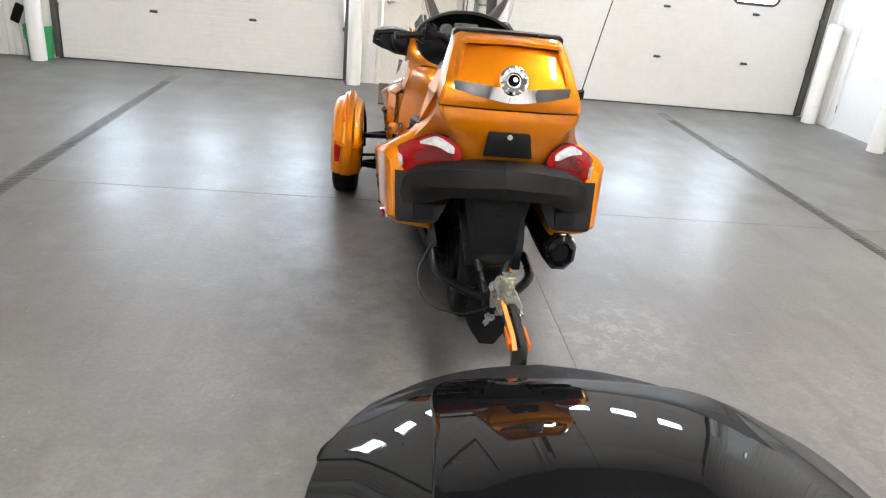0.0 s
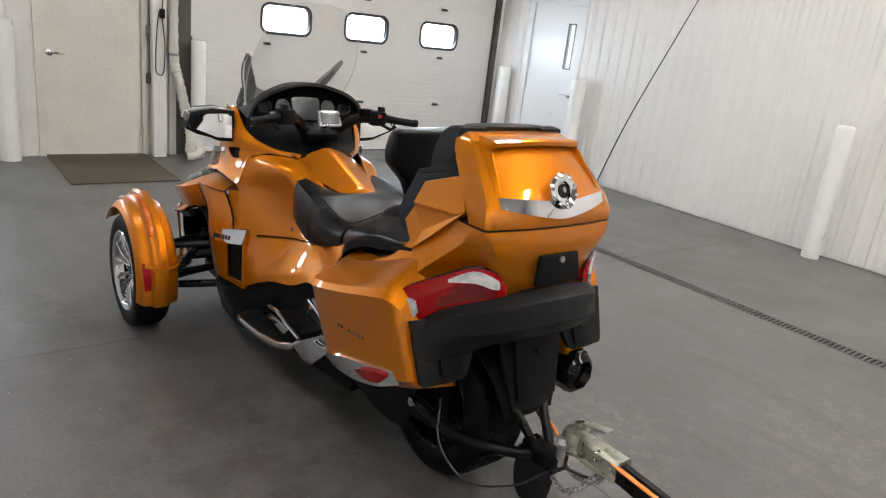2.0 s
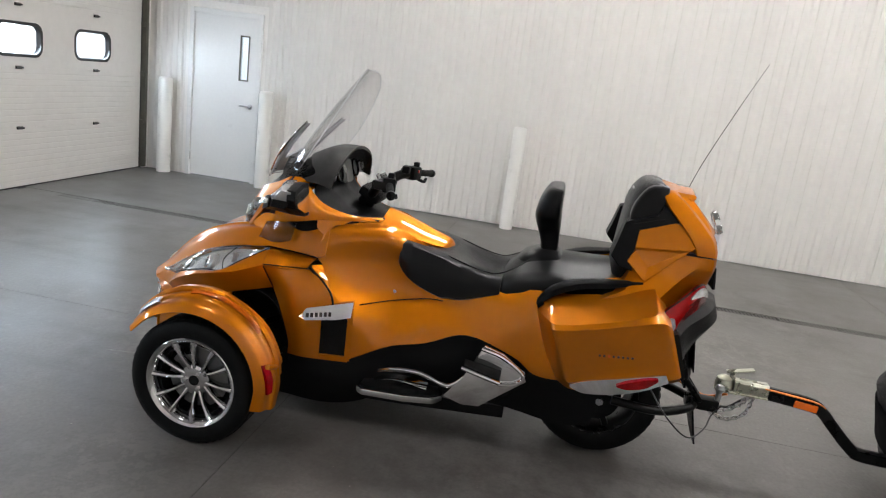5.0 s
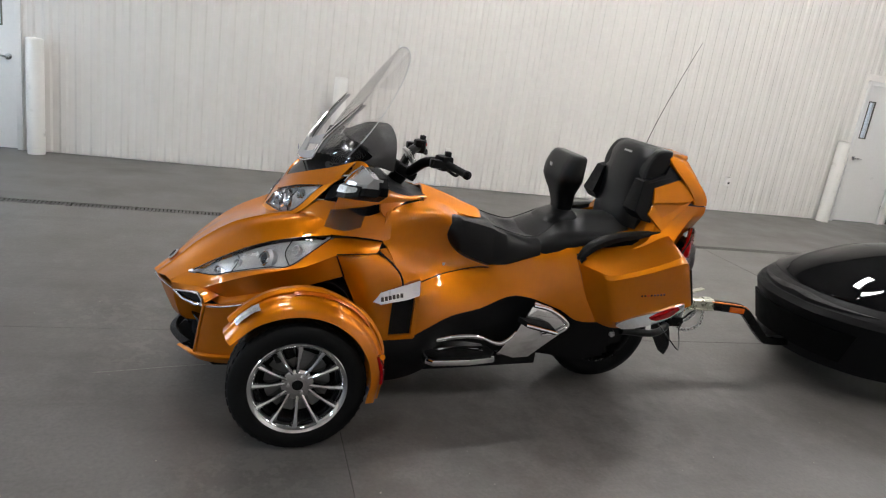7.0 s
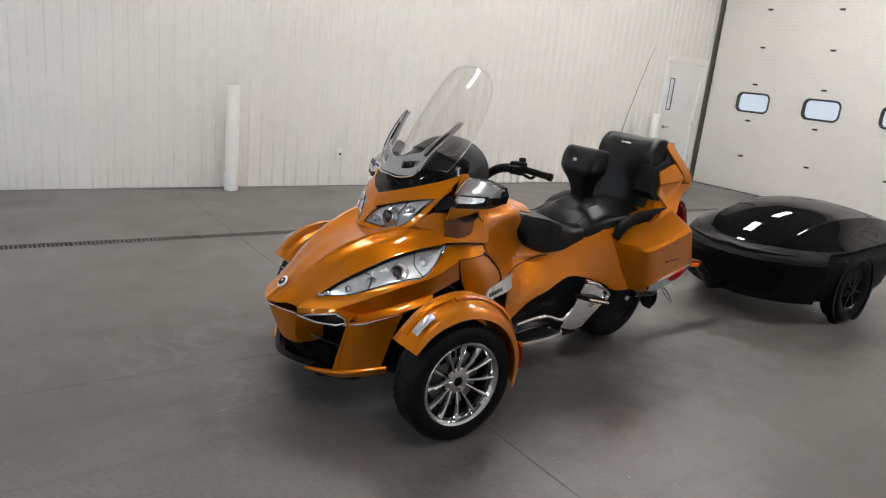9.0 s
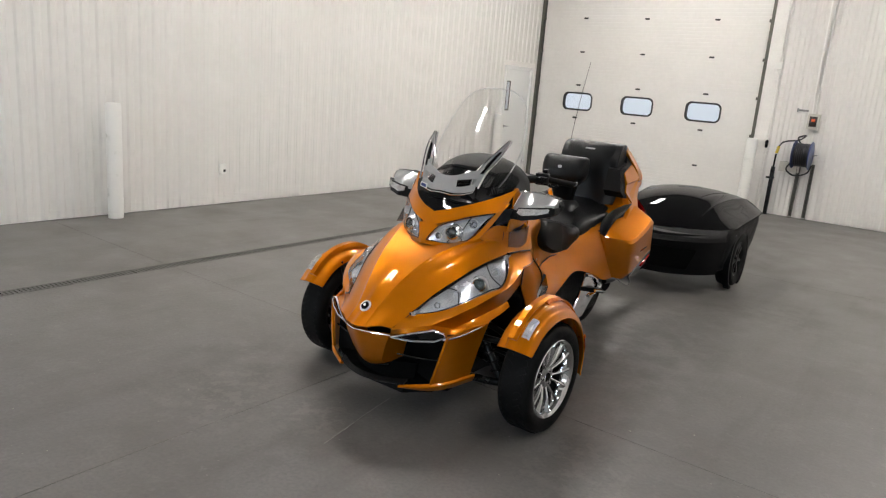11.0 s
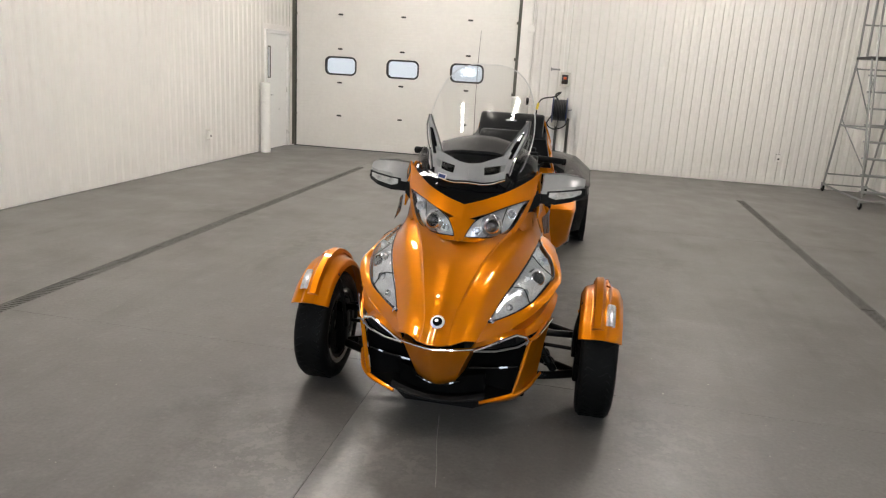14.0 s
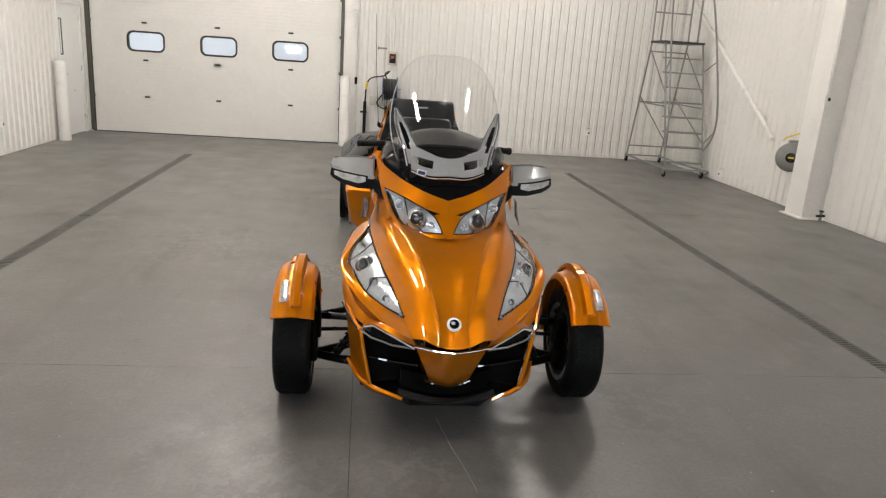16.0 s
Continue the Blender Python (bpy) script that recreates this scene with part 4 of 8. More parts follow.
part("lip_floor", loft([[(u, 0.30, 0.19), (u, 0.30, 0.205), (u, v, 0.205), (u, v, 0.19)] for u, v in ((-0.38, 0.34), (-0.20, 0.455), (0, 0.52), (0.20, 0.455), (0.38, 0.34))], 3, lin=True), INTAKE, trike)
for s in (-1, 1):
    part("side_scoop", skin([[(0.392, 0.384, 0.482), (0.366, 0.404, 0.350), (0.340, 0.418, 0.232)], [(0.420, 0.318, 0.492), (0.398, 0.336, 0.352), (0.378, 0.352, 0.224)], [(0.466, 0.150, 0.532), (0.442, 0.190, 0.385), (0.424, 0.226, 0.242)]], 5, 5, 0.012, (1, 0.3, 0), side=s), ORANGE, trike, "orange intake scoop")
    part("scoop_edge", tube([(s * 0.390, 0.388, 0.478), (s * 0.364, 0.408, 0.350), (s * 0.338, 0.422, 0.236)], 0.008, 5, 8), ORANGE, trike)
    part("scoop_lip", skin([[(0.440, 0.200, 0.262), (0.446, 0.205, 0.250), (0.424, 0.190, 0.214)], [(0.392, 0.340, 0.246), (0.398, 0.350, 0.232), (0.378, 0.335, 0.200)], [(0.330, 0.424, 0.236), (0.332, 0.436, 0.220), (0.318, 0.415, 0.192)], [(0.200, 0.494, 0.210), (0.200, 0.506, 0.200), (0.200, 0.480, 0.188)]], 5, 4, 0.014, (0.3, 1, 0.3), side=s), ORANGE, trike)
    part("intake", skin([[(0.172, 0.392, 0.472), (0.142, 0.392, 0.38), (0.090, 0.36, 0.24)], [(0.24, 0.36, 0.480), (0.22, 0.34, 0.37), (0.20, 0.36, 0.23)], [(0.375, 0.345, 0.472), (0.365, 0.355, 0.36), (0.335, 0.385, 0.22)]], 5, 5, 0.01, (0, 1, 0), side=s), INTAKE, trike, "black air intake")
    part("intake_fin", skin([[(0.135, 0.450, 0.345), (0.130, 0.40, 0.325)], [(0.23, 0.42, 0.345), (0.22, 0.36, 0.325)], [(0.345, 0.39, 0.355), (0.35, 0.34, 0.335)]], 4, 2, 0.008, (0, 0, 1), side=s), BLACKGLOSS, trike)
    part("nose_panel", skin([[(0.170, 0.546, 0.503), (0.158, 0.536, 0.470)], [(0.235, 0.470, 0.511), (0.242, 0.484, 0.488)], [(0.292, 0.402, 0.519), (0.322, 0.420, 0.508)], [(0.350, 0.330, 0.510), (0.388, 0.388, 0.486)]], 4, 3, 0.006, (0.4, 1, 0.2), 0.0, s), ORANGE, trike)
    strip = part("chrome_strip", tube([(0.0, 0.626, 0.478), (s * 0.08, 0.590, 0.472), (s * 0.160, 0.540, 0.466)], 0.0045, 4, 8), CHROME, trike, "thin chrome nose strip")
    pod_line = [(0.158, 0.532, 0.455), (0.250, 0.478, 0.486), (0.330, 0.420, 0.510), (0.372, 0.402, 0.498), (0.384, 0.396, 0.482), (0.340, 0.425, 0.458), (0.250, 0.482, 0.448)]
    part("pod_rim", tube([(s * x, y, z) for x, y, z in pod_line + pod_line[:1]], 0.0062, straight=True, seg=8), CHROME, strip)
    part("pod_tail", tube([(s * 0.372, 0.404, 0.470), (s * 0.420, 0.316, 0.484), (s * 0.474, 0.180, 0.528)], lambda t: 0.0080 - 0.004 * t, 5, 8), CHROME, strip)
    part("pod_panel", skin([[(0.162, 0.526, 0.450), (0.162, 0.526, 0.456)], [(0.250, 0.472, 0.452), (0.250, 0.468, 0.482)], [(0.330, 0.420, 0.464), (0.330, 0.412, 0.506)], [(0.376, 0.392, 0.482), (0.374, 0.390, 0.492)]], 3, 2, 0.008, (0.5, 1, 0), 0.0, s), BLACKGLOSS, strip)


# lower headlamps
LOWLAMP = [[between(a, b, 0.04, 0.0), between(a, b, 0.5, 0.010), between(a, b, 0.96, 0.0)] for a, b in (
    ((0.205, 0.458, 0.566), (0.207, 0.454, 0.563)), ((0.240, 0.365, 0.635), (0.300, 0.360, 0.583)), ((0.278, 0.276, 0.691), (0.375, 0.296, 0.623)), ((0.306, 0.196, 0.736), (0.415, 0.210, 0.655)),
    ((0.327, 0.120, 0.766), (0.441, 0.126, 0.677)), ((0.340, 0.040, 0.789), (0.459, 0.052, 0.690)), ((0.350, -0.050, 0.804), (0.436, -0.030, 0.746)), ((0.357, -0.130, 0.813), (0.364, -0.132, 0.806)))]
UPLAMP = [
    [(0.026, 0.146, 0.862), (0.030, 0.140, 0.872), (0.034, 0.134, 0.884)],
    [(0.068, 0.124, 0.858), (0.066, 0.118, 0.895), (0.064, 0.106, 0.930)],
    [(0.122, 0.098, 0.856), (0.126, 0.090, 0.912), (0.122, 0.066, 0.966)],
    [(0.190, 0.060, 0.868), (0.205, 0.045, 0.935), (0.205, 0.010, 0.998)],
    [(0.240, 0.015, 0.908), (0.256, -0.006, 0.962), (0.262, -0.042, 1.016)],
    [(0.292, -0.070, 1.016), (0.294, -0.073, 1.020), (0.296, -0.078, 1.024)],
]


def headlamp(name, net, s, lens_at, lens_r, aim, label, extra):
    lamp = part(name, skin(net, 6, 6, 0.004, (0.5, 0.6, 0.6), -0.018, s), REFLECTOR, trike, label)
    cover = part("lens_cover", skin(net, 6, 6, 0.003, (0.5, 0.6, 0.6), 0.006, s), LENS, lamp)
    cover.visible_shadow = False
    g = resample(net, 5, 5)
    edge = g[0] + [r[-1] for r in g[1:]] + list(reversed(g[-1]))[1:] + [r[0] for r in reversed(g[1:-1])]
    part("bezel", tube([(p.x * s, p.y, p.z) for p in edge + edge[:1]], 0.0028, straight=True, seg=6), BLACKPART, lamp)
    turn = Vector((aim[0] * s, aim[1], aim[2])).to_track_quat("Z", "Y").to_matrix().to_4x4()
    at = Matrix.Translation((lens_at[0] * s, lens_at[1], lens_at[2])) @ turn
    part("projector_shroud", lathe([(lens_r * 1.28, -0.03), (lens_r * 1.75, -0.03), (lens_r * 1.75, -0.008), (lens_r * 1.30, 0.002), (lens_r * 1.28, -0.03)], 28, at), SILVER, lamp)
    part("projector_ring", lathe([(lens_r, -0.03), (lens_r * 1.28, -0.03), (lens_r * 1.28, 0.004), (lens_r * 1.05, 0.010), (lens_r, 0.004)], 28, at), CHROME, lamp)
    part("projector", lathe([(lens_r, -0.03), (lens_r, 0.0), (lens_r * 0.75, lens_r * 0.30), (lens_r * 0.35, lens_r * 0.44), (0, lens_r * 0.48)], 28, at), LENSDARK, lamp)
    for k, lean in ((2, 0.3), (len(net) - 3, -0.3)):
        a, b = Vector(net[k][0]), Vector(net[k][2])
        step = (Vector(net[k + 1][1]) - Vector(net[k][1])) * lean
        mid = Vector(net[k][1]) + step
        inset = Vector((-0.004, -0.006, -0.006))
        part("lamp_divider", tube([(s * p.x, p.y, p.z) for p in (a + inset, mid + inset, b + inset)], 0.0026, 5, 6), GREYPLASTIC, lamp)
    for p, r in extra:
        q = Matrix.Translation((p[0] * s, p[1], p[2])) @ turn
        part("bulb_cup", lathe([(r * 0.3, -0.015), (r, 0.004), (r * 1.1, 0.004), (r * 1.1, -0.015)], 20, q), SILVER, lamp)
    return lamp


for s in (-1, 1):
    headlamp("headlamp", LOWLAMP, s, (0.384, 0.150, 0.700), 0.027, (0.45, 0.75, 0.35), "clear lower headlamp with a projector lens", (((0.338, 0.262, 0.658), 0.019), ((0.398, 0.020, 0.748), 0.021), ((0.282, 0.345, 0.608), 0.014)))
    headlamp("upper_headlamp", UPLAMP, s, (0.142, 0.076, 0.912), 0.030, (0.25, 0.9, 0.15), "clear upper headlamp with a projector lens", (((0.225, 0.012, 0.965), 0.021), ((0.078, 0.108, 0.888), 0.016)))

# orange mask round the upper headlamps
MASK = [
    [(0, 0.062, 1.000), (0, 0.105, 0.935), (0, 0.158, 0.850)],
    [(0.10, 0.035, 1.030), (0.11, 0.078, 0.948), (0.10, 0.116, 0.850)],
    [(0.20, -0.028, 1.068), (0.225, 0.005, 0.965), (0.205, 0.055, 0.855)],
    [(0.285, -0.130, 1.112), (0.318, -0.085, 1.005), (0.278, -0.020, 0.875)],
    [(0.340, -0.205, 1.152), (0.345, -0.170, 1.035), (0.345, -0.130, 0.925)],
]
# the mask is cut away behind the lamps: an upper band, a nose and a lower rim
for s in (-1, 1):
    up = [[Vector(r[0]), Vector(q)] for r, q in zip(MASK, ((0, 0.106, 0.930), (0.122, 0.068, 0.970), (0.206, 0.010, 1.003), (0.297, -0.080, 1.028), (0.322, -0.150, 1.075)))]
    part("mask_band", skin(up, 6, 4, 0.008, (0.2, 1, 0.3), side=s), ORANGE, trike, "orange band over the headlamps")
    nose = [[(0, 0.106, 0.932), (0, 0.130, 0.895), (0, 0.164, 0.842)], [(0.030, 0.100, 0.942), (0.022, 0.130, 0.895), (0.014, 0.156, 0.844)], [(0.064, 0.100, 0.938), (0.040, 0.130, 0.892), (0.026, 0.148, 0.860)]]
    part("mask_nose", skin(nose, 3, 4, 0.008, (0, 1, 0), side=s), ORANGE, trike)
    rim = [[(0.028, 0.146, 0.860), (0.016, 0.160, 0.842)], [(0.120, 0.099, 0.854), (0.115, 0.116, 0.838)], [(0.190, 0.061, 0.866), (0.204, 0.066, 0.848)], [(0.241, 0.016, 0.906), (0.262, 0.000, 0.898)], [(0.276, -0.034, 0.972), (0.296, -0.060, 0.970)], [(0.297, -0.076, 1.022), (0.318, -0.118, 1.040)], [(0.322, -0.150, 1.075), (0.330, -0.160, 1.078)]]
    part("mask_rim", skin(rim, 5, 3, 0.008, (0.3, 1, 0), side=s), ORANGE, trike)
    pillar = [[(0.318, -0.215, 1.150), (0.342, -0.165, 1.050), (0.345, -0.130, 0.930)], [(0.312, -0.260, 1.140), (0.345, -0.280, 1.050), (0.355, -0.260, 0.955)], [(0.290, -0.345, 1.045), (0.315, -0.360, 1.012), (0.325, -0.350, 0.970)], [(0.225, -0.470, 0.995), (0.235, -0.480, 0.985), (0.24, -0.480, 0.97)], [(0.130, -0.590, 0.985), (0.135, -0.598, 0.980), (0.14, -0.600, 0.97)]]
    part("fairing_side", skin(pillar, 5, 4, 0.008, (1, 0, 0), side=s), ORANGE, trike, "orange fairing edge round the dash")
    part("shoulder_panel", skin([[(0.264, -0.002, 0.897), (0.285, -0.020, 0.872), (0.346, 0.005, 0.798)], [(0.294, -0.075, 0.955), (0.315, -0.100, 0.885), (0.358, -0.130, 0.815)], [(0.322, -0.165, 0.950), (0.340, -0.220, 0.875), (0.362, -0.250, 0.814)], [(0.326, -0.270, 0.905), (0.340, -0.315, 0.862), (0.359, -0.362, 0.804)], [(0.300, -0.395, 0.945), (0.322, -0.400, 0.900), (0.350, -0.400, 0.815)]], 4, 4, 0.008, (1, 0.2, 0.3), 0.0, s), ORANGE, trike)
    part("shoulder_top", skin([[(0.322, -0.340, 0.968), (0.330, -0.345, 0.935), (0.322, -0.372, 0.905)], [(0.243, -0.478, 0.972), (0.262, -0.455, 0.962), (0.290, -0.415, 0.948)]], 4, 4, 0.008, (1, 0, 0.3), 0.0, s), ORANGE, trike)
    part("side_deflector", skin([[(0.365, -0.115, 0.935), (0.385, -0.09, 0.862)], [(0.388, -0.20, 0.950), (0.402, -0.18, 0.852)], [(0.392, -0.27, 0.958), (0.398, -0.25, 0.872)]], 4, 4, 0.004, (1, 0, 0), side=s), SMOKE, trike, "smoked side wind deflector").visible_shadow = False
    part("fairing_gap", skin([[(0.33, -0.14, 0.93), (0.34, -0.12, 0.84)], [(0.30, -0.30, 0.965), (0.315, -0.32, 0.87)], [(0.20, -0.50, 0.97), (0.22, -0.52, 0.93)]], 4, 4, 0.004, (1, 0, 0), -0.012, side=s), BLACKMATT, trike)

# dark cowl before the windshield
COWL = [[(0, 0.060, 0.998), (0, -0.010, 1.080), (0, -0.100, 1.165), (0, -0.21, 1.225)],
        [(0.10, 0.032, 1.026), (0.10, -0.040, 1.090), (0.10, -0.12, 1.165), (0.10, -0.23, 1.225)],
        [(0.20, -0.030, 1.062), (0.19, -0.10, 1.110), (0.18, -0.17, 1.160), (0.18, -0.27, 1.205)],
        [(0.286, -0.135, 1.108), (0.27, -0.17, 1.128), (0.26, -0.22, 1.150), (0.25, -0.31, 1.175)],
        [(0.308, -0.225, 1.140), (0.30, -0.24, 1.142), (0.29, -0.27, 1.146), (0.285, -0.34, 1.155)]]
part("cowl", skin([[(-x, y, z) for x, y, z in r] for r in reversed(COWL[1:])] + COWL, 5, 5, 0.006, (0, 1, 1)), BLACKGLOSS, trike, "dark cowl under the windshield")

# windshield, its silver bracket and side lips
def screen_row(z, hw, v, back, n=4):
    return [(hw * k / n, v - back * (k / n) ** 2, z) for k in range(-n, n + 1)]


windshield = part("windshield", skin([screen_row(1.105, 0.215, -0.050, 0.10), screen_row(1.20, 0.255, -0.105, 0.115), screen_row(1.32, 0.275, -0.180, 0.115), screen_row(1.44, 0.262, -0.260, 0.10), screen_row(1.55, 0.222, -0.340, 0.07), screen_row(1.62, 0.160, -0.395, 0.035), screen_row(1.652, 0.075, -0.420, 0.008)], 5, 4, 0.005, (0, 1, 0.4)), CLEAR, trike, "tall clear windshield")
windshield.visible_shadow = False
edge_rows = [screen_row(*r) for r in ((1.105, 0.215, -0.050, 0.10), (1.20, 0.255, -0.105, 0.115), (1.32, 0.275, -0.180, 0.115), (1.44, 0.262, -0.260, 0.10), (1.55, 0.222, -0.340, 0.07), (1.62, 0.160, -0.395, 0.035), (1.652, 0.075, -0.420, 0.008))]
part("windshield_edge", tube([r[0] for r in edge_rows] + [edge_rows[-1][4]] + [r[-1] for r in reversed(edge_rows)], 0.0028, 5, 6), EDGE, windshield)
for s in (-1, 1):
    fang = part("windshield_bracket", loft([[(s * (u + du), v + dv, z + dz) for du, dv, dz in ((-w, 0.004, 0), (0, 0.016, 0), (w, 0.004, 0), (w, -0.008, 0), (-w, -0.008, 0))] for u, v, z, w in ((0.168, -0.055, 1.150, 0.020), (0.178, -0.090, 1.215, 0.026), (0.205, -0.135, 1.275, 0.024), (0.232, -0.185, 1.335, 0.016), (0.250, -0.232, 1.388, 0.008))], 4), BRACKET, trike, "silver windshield bracket arm")
    for side in (-1, 1):
        part("bracket_rim", tube([(s * (u + side * w), v + 0.008, z) for u, v, z, w in ((0.170, -0.050, 1.140, 0.024), (0.180, -0.086, 1.215, 0.032), (0.207, -0.131, 1.275, 0.030), (0.234, -0.181, 1.335, 0.021), (0.252, -0.230, 1.392, 0.004))], 0.0048, 5, 8), CHROME, fang)
    part("bracket_insert", loft([[(s * (u + du), v + dv, z) for du, dv in ((-w, 0.0), (0, 0.006), (w, 0.0), (0, -0.004))] for u, v, z, w in ((0.182, -0.078, 1.215, 0.012), (0.206, -0.122, 1.275, 0.012), (0.232, -0.172, 1.333, 0.007))], 3), BLACKGLOSS, fang)
    part("bracket_wing", skin([[(0.0, 0.006, 1.104), (0.0, -0.020, 1.148), (0.0, -0.036, 1.180)], [(0.040, 0.004, 1.102), (0.045, -0.022, 1.150), (0.046, -0.038, 1.186)], [(0.072, -0.002, 1.100), (0.074, -0.020, 1.138), (0.066, -0.042, 1.192)]], 3, 3, 0.008, (0, 1, 0.4), 0.012, s), BRACKET, trike)
    part("bracket_wing", skin([[(0.070, -0.002, 1.100), (0.072, -0.016, 1.132)], [(0.12, -0.020, 1.106), (0.12, -0.034, 1.140)], [(0.172, -0.044, 1.122), (0.172, -0.060, 1.160)]], 4, 2, 0.008, (0, 1, 0.4), 0.012, s), BRACKET, trike)
    part("bracket_wing", skin([[(0.062, -0.032, 1.166), (0.06, -0.042, 1.190)], [(0.115, -0.050, 1.176), (0.115, -0.064, 1.212)], [(0.172, -0.074, 1.186), (0.176, -0.092, 1.232)]], 4, 2, 0.008, (0, 1, 0.4), 0.012, s), BRACKET, trike)
    part("bracket_edge", tube([(0, 0.020, 1.098), (s * 0.040, 0.018, 1.096), (s * 0.072, 0.012, 1.094), (s * 0.12, -0.006, 1.100), (s * 0.174, -0.030, 1.118)], 0.0036, 5, 8), CHROME, trike)
    lip = part("wind_lip", skin([[(0.225, -0.105, 1.095), (0.230, -0.125, 1.170), (0.238, -0.150, 1.225)], [(0.270, -0.150, 1.112), (0.280, -0.190, 1.185), (0.275, -0.205, 1.230)], [(0.300, -0.225, 1.140), (0.312, -0.255, 1.180), (0.295, -0.265, 1.205)]], 4, 4, 0.004, (0.4, 1, 0), side=s), SMOKE, trike, "small smoked side wind lip")
    lip.visible_shadow = False
part("sticker", box((0.044, 0.002, 0.026), (0.128, 0.004, 1.118), 0.0, Matrix.Rotation(radians(-12), 4, "Y")), PLASTIC_WHITE, trike, "small white sticker with dark print")
part("sticker_bar", box((0.034, 0.003, 0.016), (0.128, 0.005, 1.118), 0.0, Matrix.Rotation(radians(-12), 4, "Y")), BLUE, trike)

# dash: brow, instrument wall, dials
BROW = [[(0, -0.190, 1.230), (0, -0.300, 1.282), (0, -0.400, 1.290)],
        [(0.10, -0.205, 1.226), (0.10, -0.310, 1.275), (0.10, -0.405, 1.280)],
        [(0.20, -0.245, 1.200), (0.20, -0.330, 1.240), (0.21, -0.405, 1.243)],
        [(0.27, -0.290, 1.170), (0.28, -0.350, 1.190), (0.285, -0.395, 1.185)],
        [(0.300, -0.240, 1.140), (0.312, -0.330, 1.130), (0.310, -0.385, 1.115)]]
part("dash_brow", skin([[(-x, y, z) for x, y, z in r] for r in reversed(BROW[1:])] + BROW, 5, 5, 0.014, (0, 0, 1)), BROWMATT, trike, "dark grey grained dash brow")
DASH = [[(0, -0.375, 1.270), (0, -0.335, 1.20), (0, -0.345, 1.11), (0, -0.460, 1.02), (0, -0.60, 0.985)],
        [(0.10, -0.380, 1.262), (0.10, -0.335, 1.19), (0.10, -0.345, 1.10), (0.10, -0.450, 1.02), (0.08, -0.60, 0.982)],
        [(0.20, -0.380, 1.228), (0.20, -0.330, 1.17), (0.20, -0.340, 1.09), (0.185, -0.430, 1.02), (0.13, -0.595, 0.978)],
        [(0.285, -0.370, 1.165), (0.275, -0.310, 1.13), (0.285, -0.320, 1.06), (0.245, -0.420, 1.005), (0.16, -0.58, 0.976)]]
dash = part("dash", skin([[(-x, y, z) for x, y, z in r] for r in reversed(DASH[1:])] + DASH, 5, 5, 0.01, (0, -1, 0.5)), BLACKMATT, trike, "black dash with dials and display")
for u, r in ((-0.215, 0.034), (0.215, 0.034), (-0.12, 0.046), (0.12, 0.046)):
    at = Matrix.Translation((u, -0.346, 1.165)) @ Matrix.Rotation(radians(75), 4, "X")
    part("dial_ring", lathe([(r * 0.88, 0.0), (r, 0.0), (r, 0.012), (r * 0.92, 0.016), (r * 0.88, 0.010), (r * 0.88, 0)], 28, at), SILVER if abs(u) > 0.2 else BLACKGLOSS, dash)
    part("dial", lathe([(0, 0.004), (r * 0.88, 0.004), (r * 0.88, 0.001), (0, 0.001)], 28, at), SCREEN if abs(u) < 0.2 else BLACKMATT, dash)
part("display", plate(rounded(0.15, 0.11, 0.02), 0.008, Matrix.Translation((0, -0.348, 1.16)) @ Matrix.Rotation(radians(75), 4, "X"), 0.002), SCREEN, dash, "grey dash display")

# handlebar with grips, switches, phone-sized navigation display
bar = part("handlebar", tube([(-0.245, -0.635, 1.166), (-0.16, -0.570, 1.150), (-0.08, -0.515, 1.085), (0, -0.50, 1.065), (0.08, -0.515, 1.085), (0.16, -0.570, 1.150), (0.245, -0.635, 1.166)], 0.024, 6, 12), BLACKPART, trike, "black handlebar")
part("stem", tube([(0, -0.44, 0.99), (0, -0.47, 1.03), (0, -0.50, 1.07)], 0.04, 4, 14), BLACKMATT, trike)
part("stem_cover", box((0.17, 0.11, 0.05), (0, -0.50, 1.075), 0.016, Matrix.Rotation(radians(25), 4, "X")), BLACKMATT, trike)
for s in (-1, 1):
    a, b = Vector((s * 0.262, -0.640, 1.166)), Vector((s * 0.418, -0.690, 1.152))
    grip = part("grip", rod(0.0175, a, b, 18), RUBBER, bar, "black rubber grip")
    end = part("grip_end", rod(0.0205, b - (b - a).normalized() * 0.004, b + (b - a).normalized() * 0.018, 16), BLACKPART, grip)
    box_at = Vector((s * 0.240, -0.632, 1.166))
    sw = part("switch_box", box((0.080, 0.062, 0.070), box_at, 0.014, Matrix.Rotation(s * radians(-17), 4, "Z")), BLACKMATT, bar)
    part("switch", box((0.02, 0.012, 0.016), box_at + Vector((s * -0.004, -0.028, 0.012)), 0.004), REDBUTTON if s > 0 else GREYPLASTIC, sw)
    part("lever_mount", box((0.05, 0.07, 0.04), box_at + Vector((s * 0.02, 0.035, -0.004)), 0.010), BLACKPART, sw)
    part("thumb_switch", box((0.030, 0.030, 0.026), box_at + Vector((s * 0.012, -0.012, 0.044)), 0.008), BLACKMATT, sw)
    part("thumb_lever", tube([box_at + Vector((s * 0.02, -0.02, -0.03)), box_at + Vector((s * 0.05, -0.05, -0.045)), box_at + Vector((s * 0.075, -0.055, -0.03))], 0.008, 4, 8), BLACKMATT, sw)
    if s > 0:
        part("brake_reservoir", box((0.06, 0.04, 0.04), box_at + Vector((-0.05, 0.025, 0.02)), 0.01), BLACKMATT, bar)
nav = part("navigation_display", box((0.118, 0.020, 0.078), (0.035, -0.530, 1.142), 0.008, Matrix.Rotation(radians(-32), 4, "X")), SILVER, bar, "small grey navigation display")
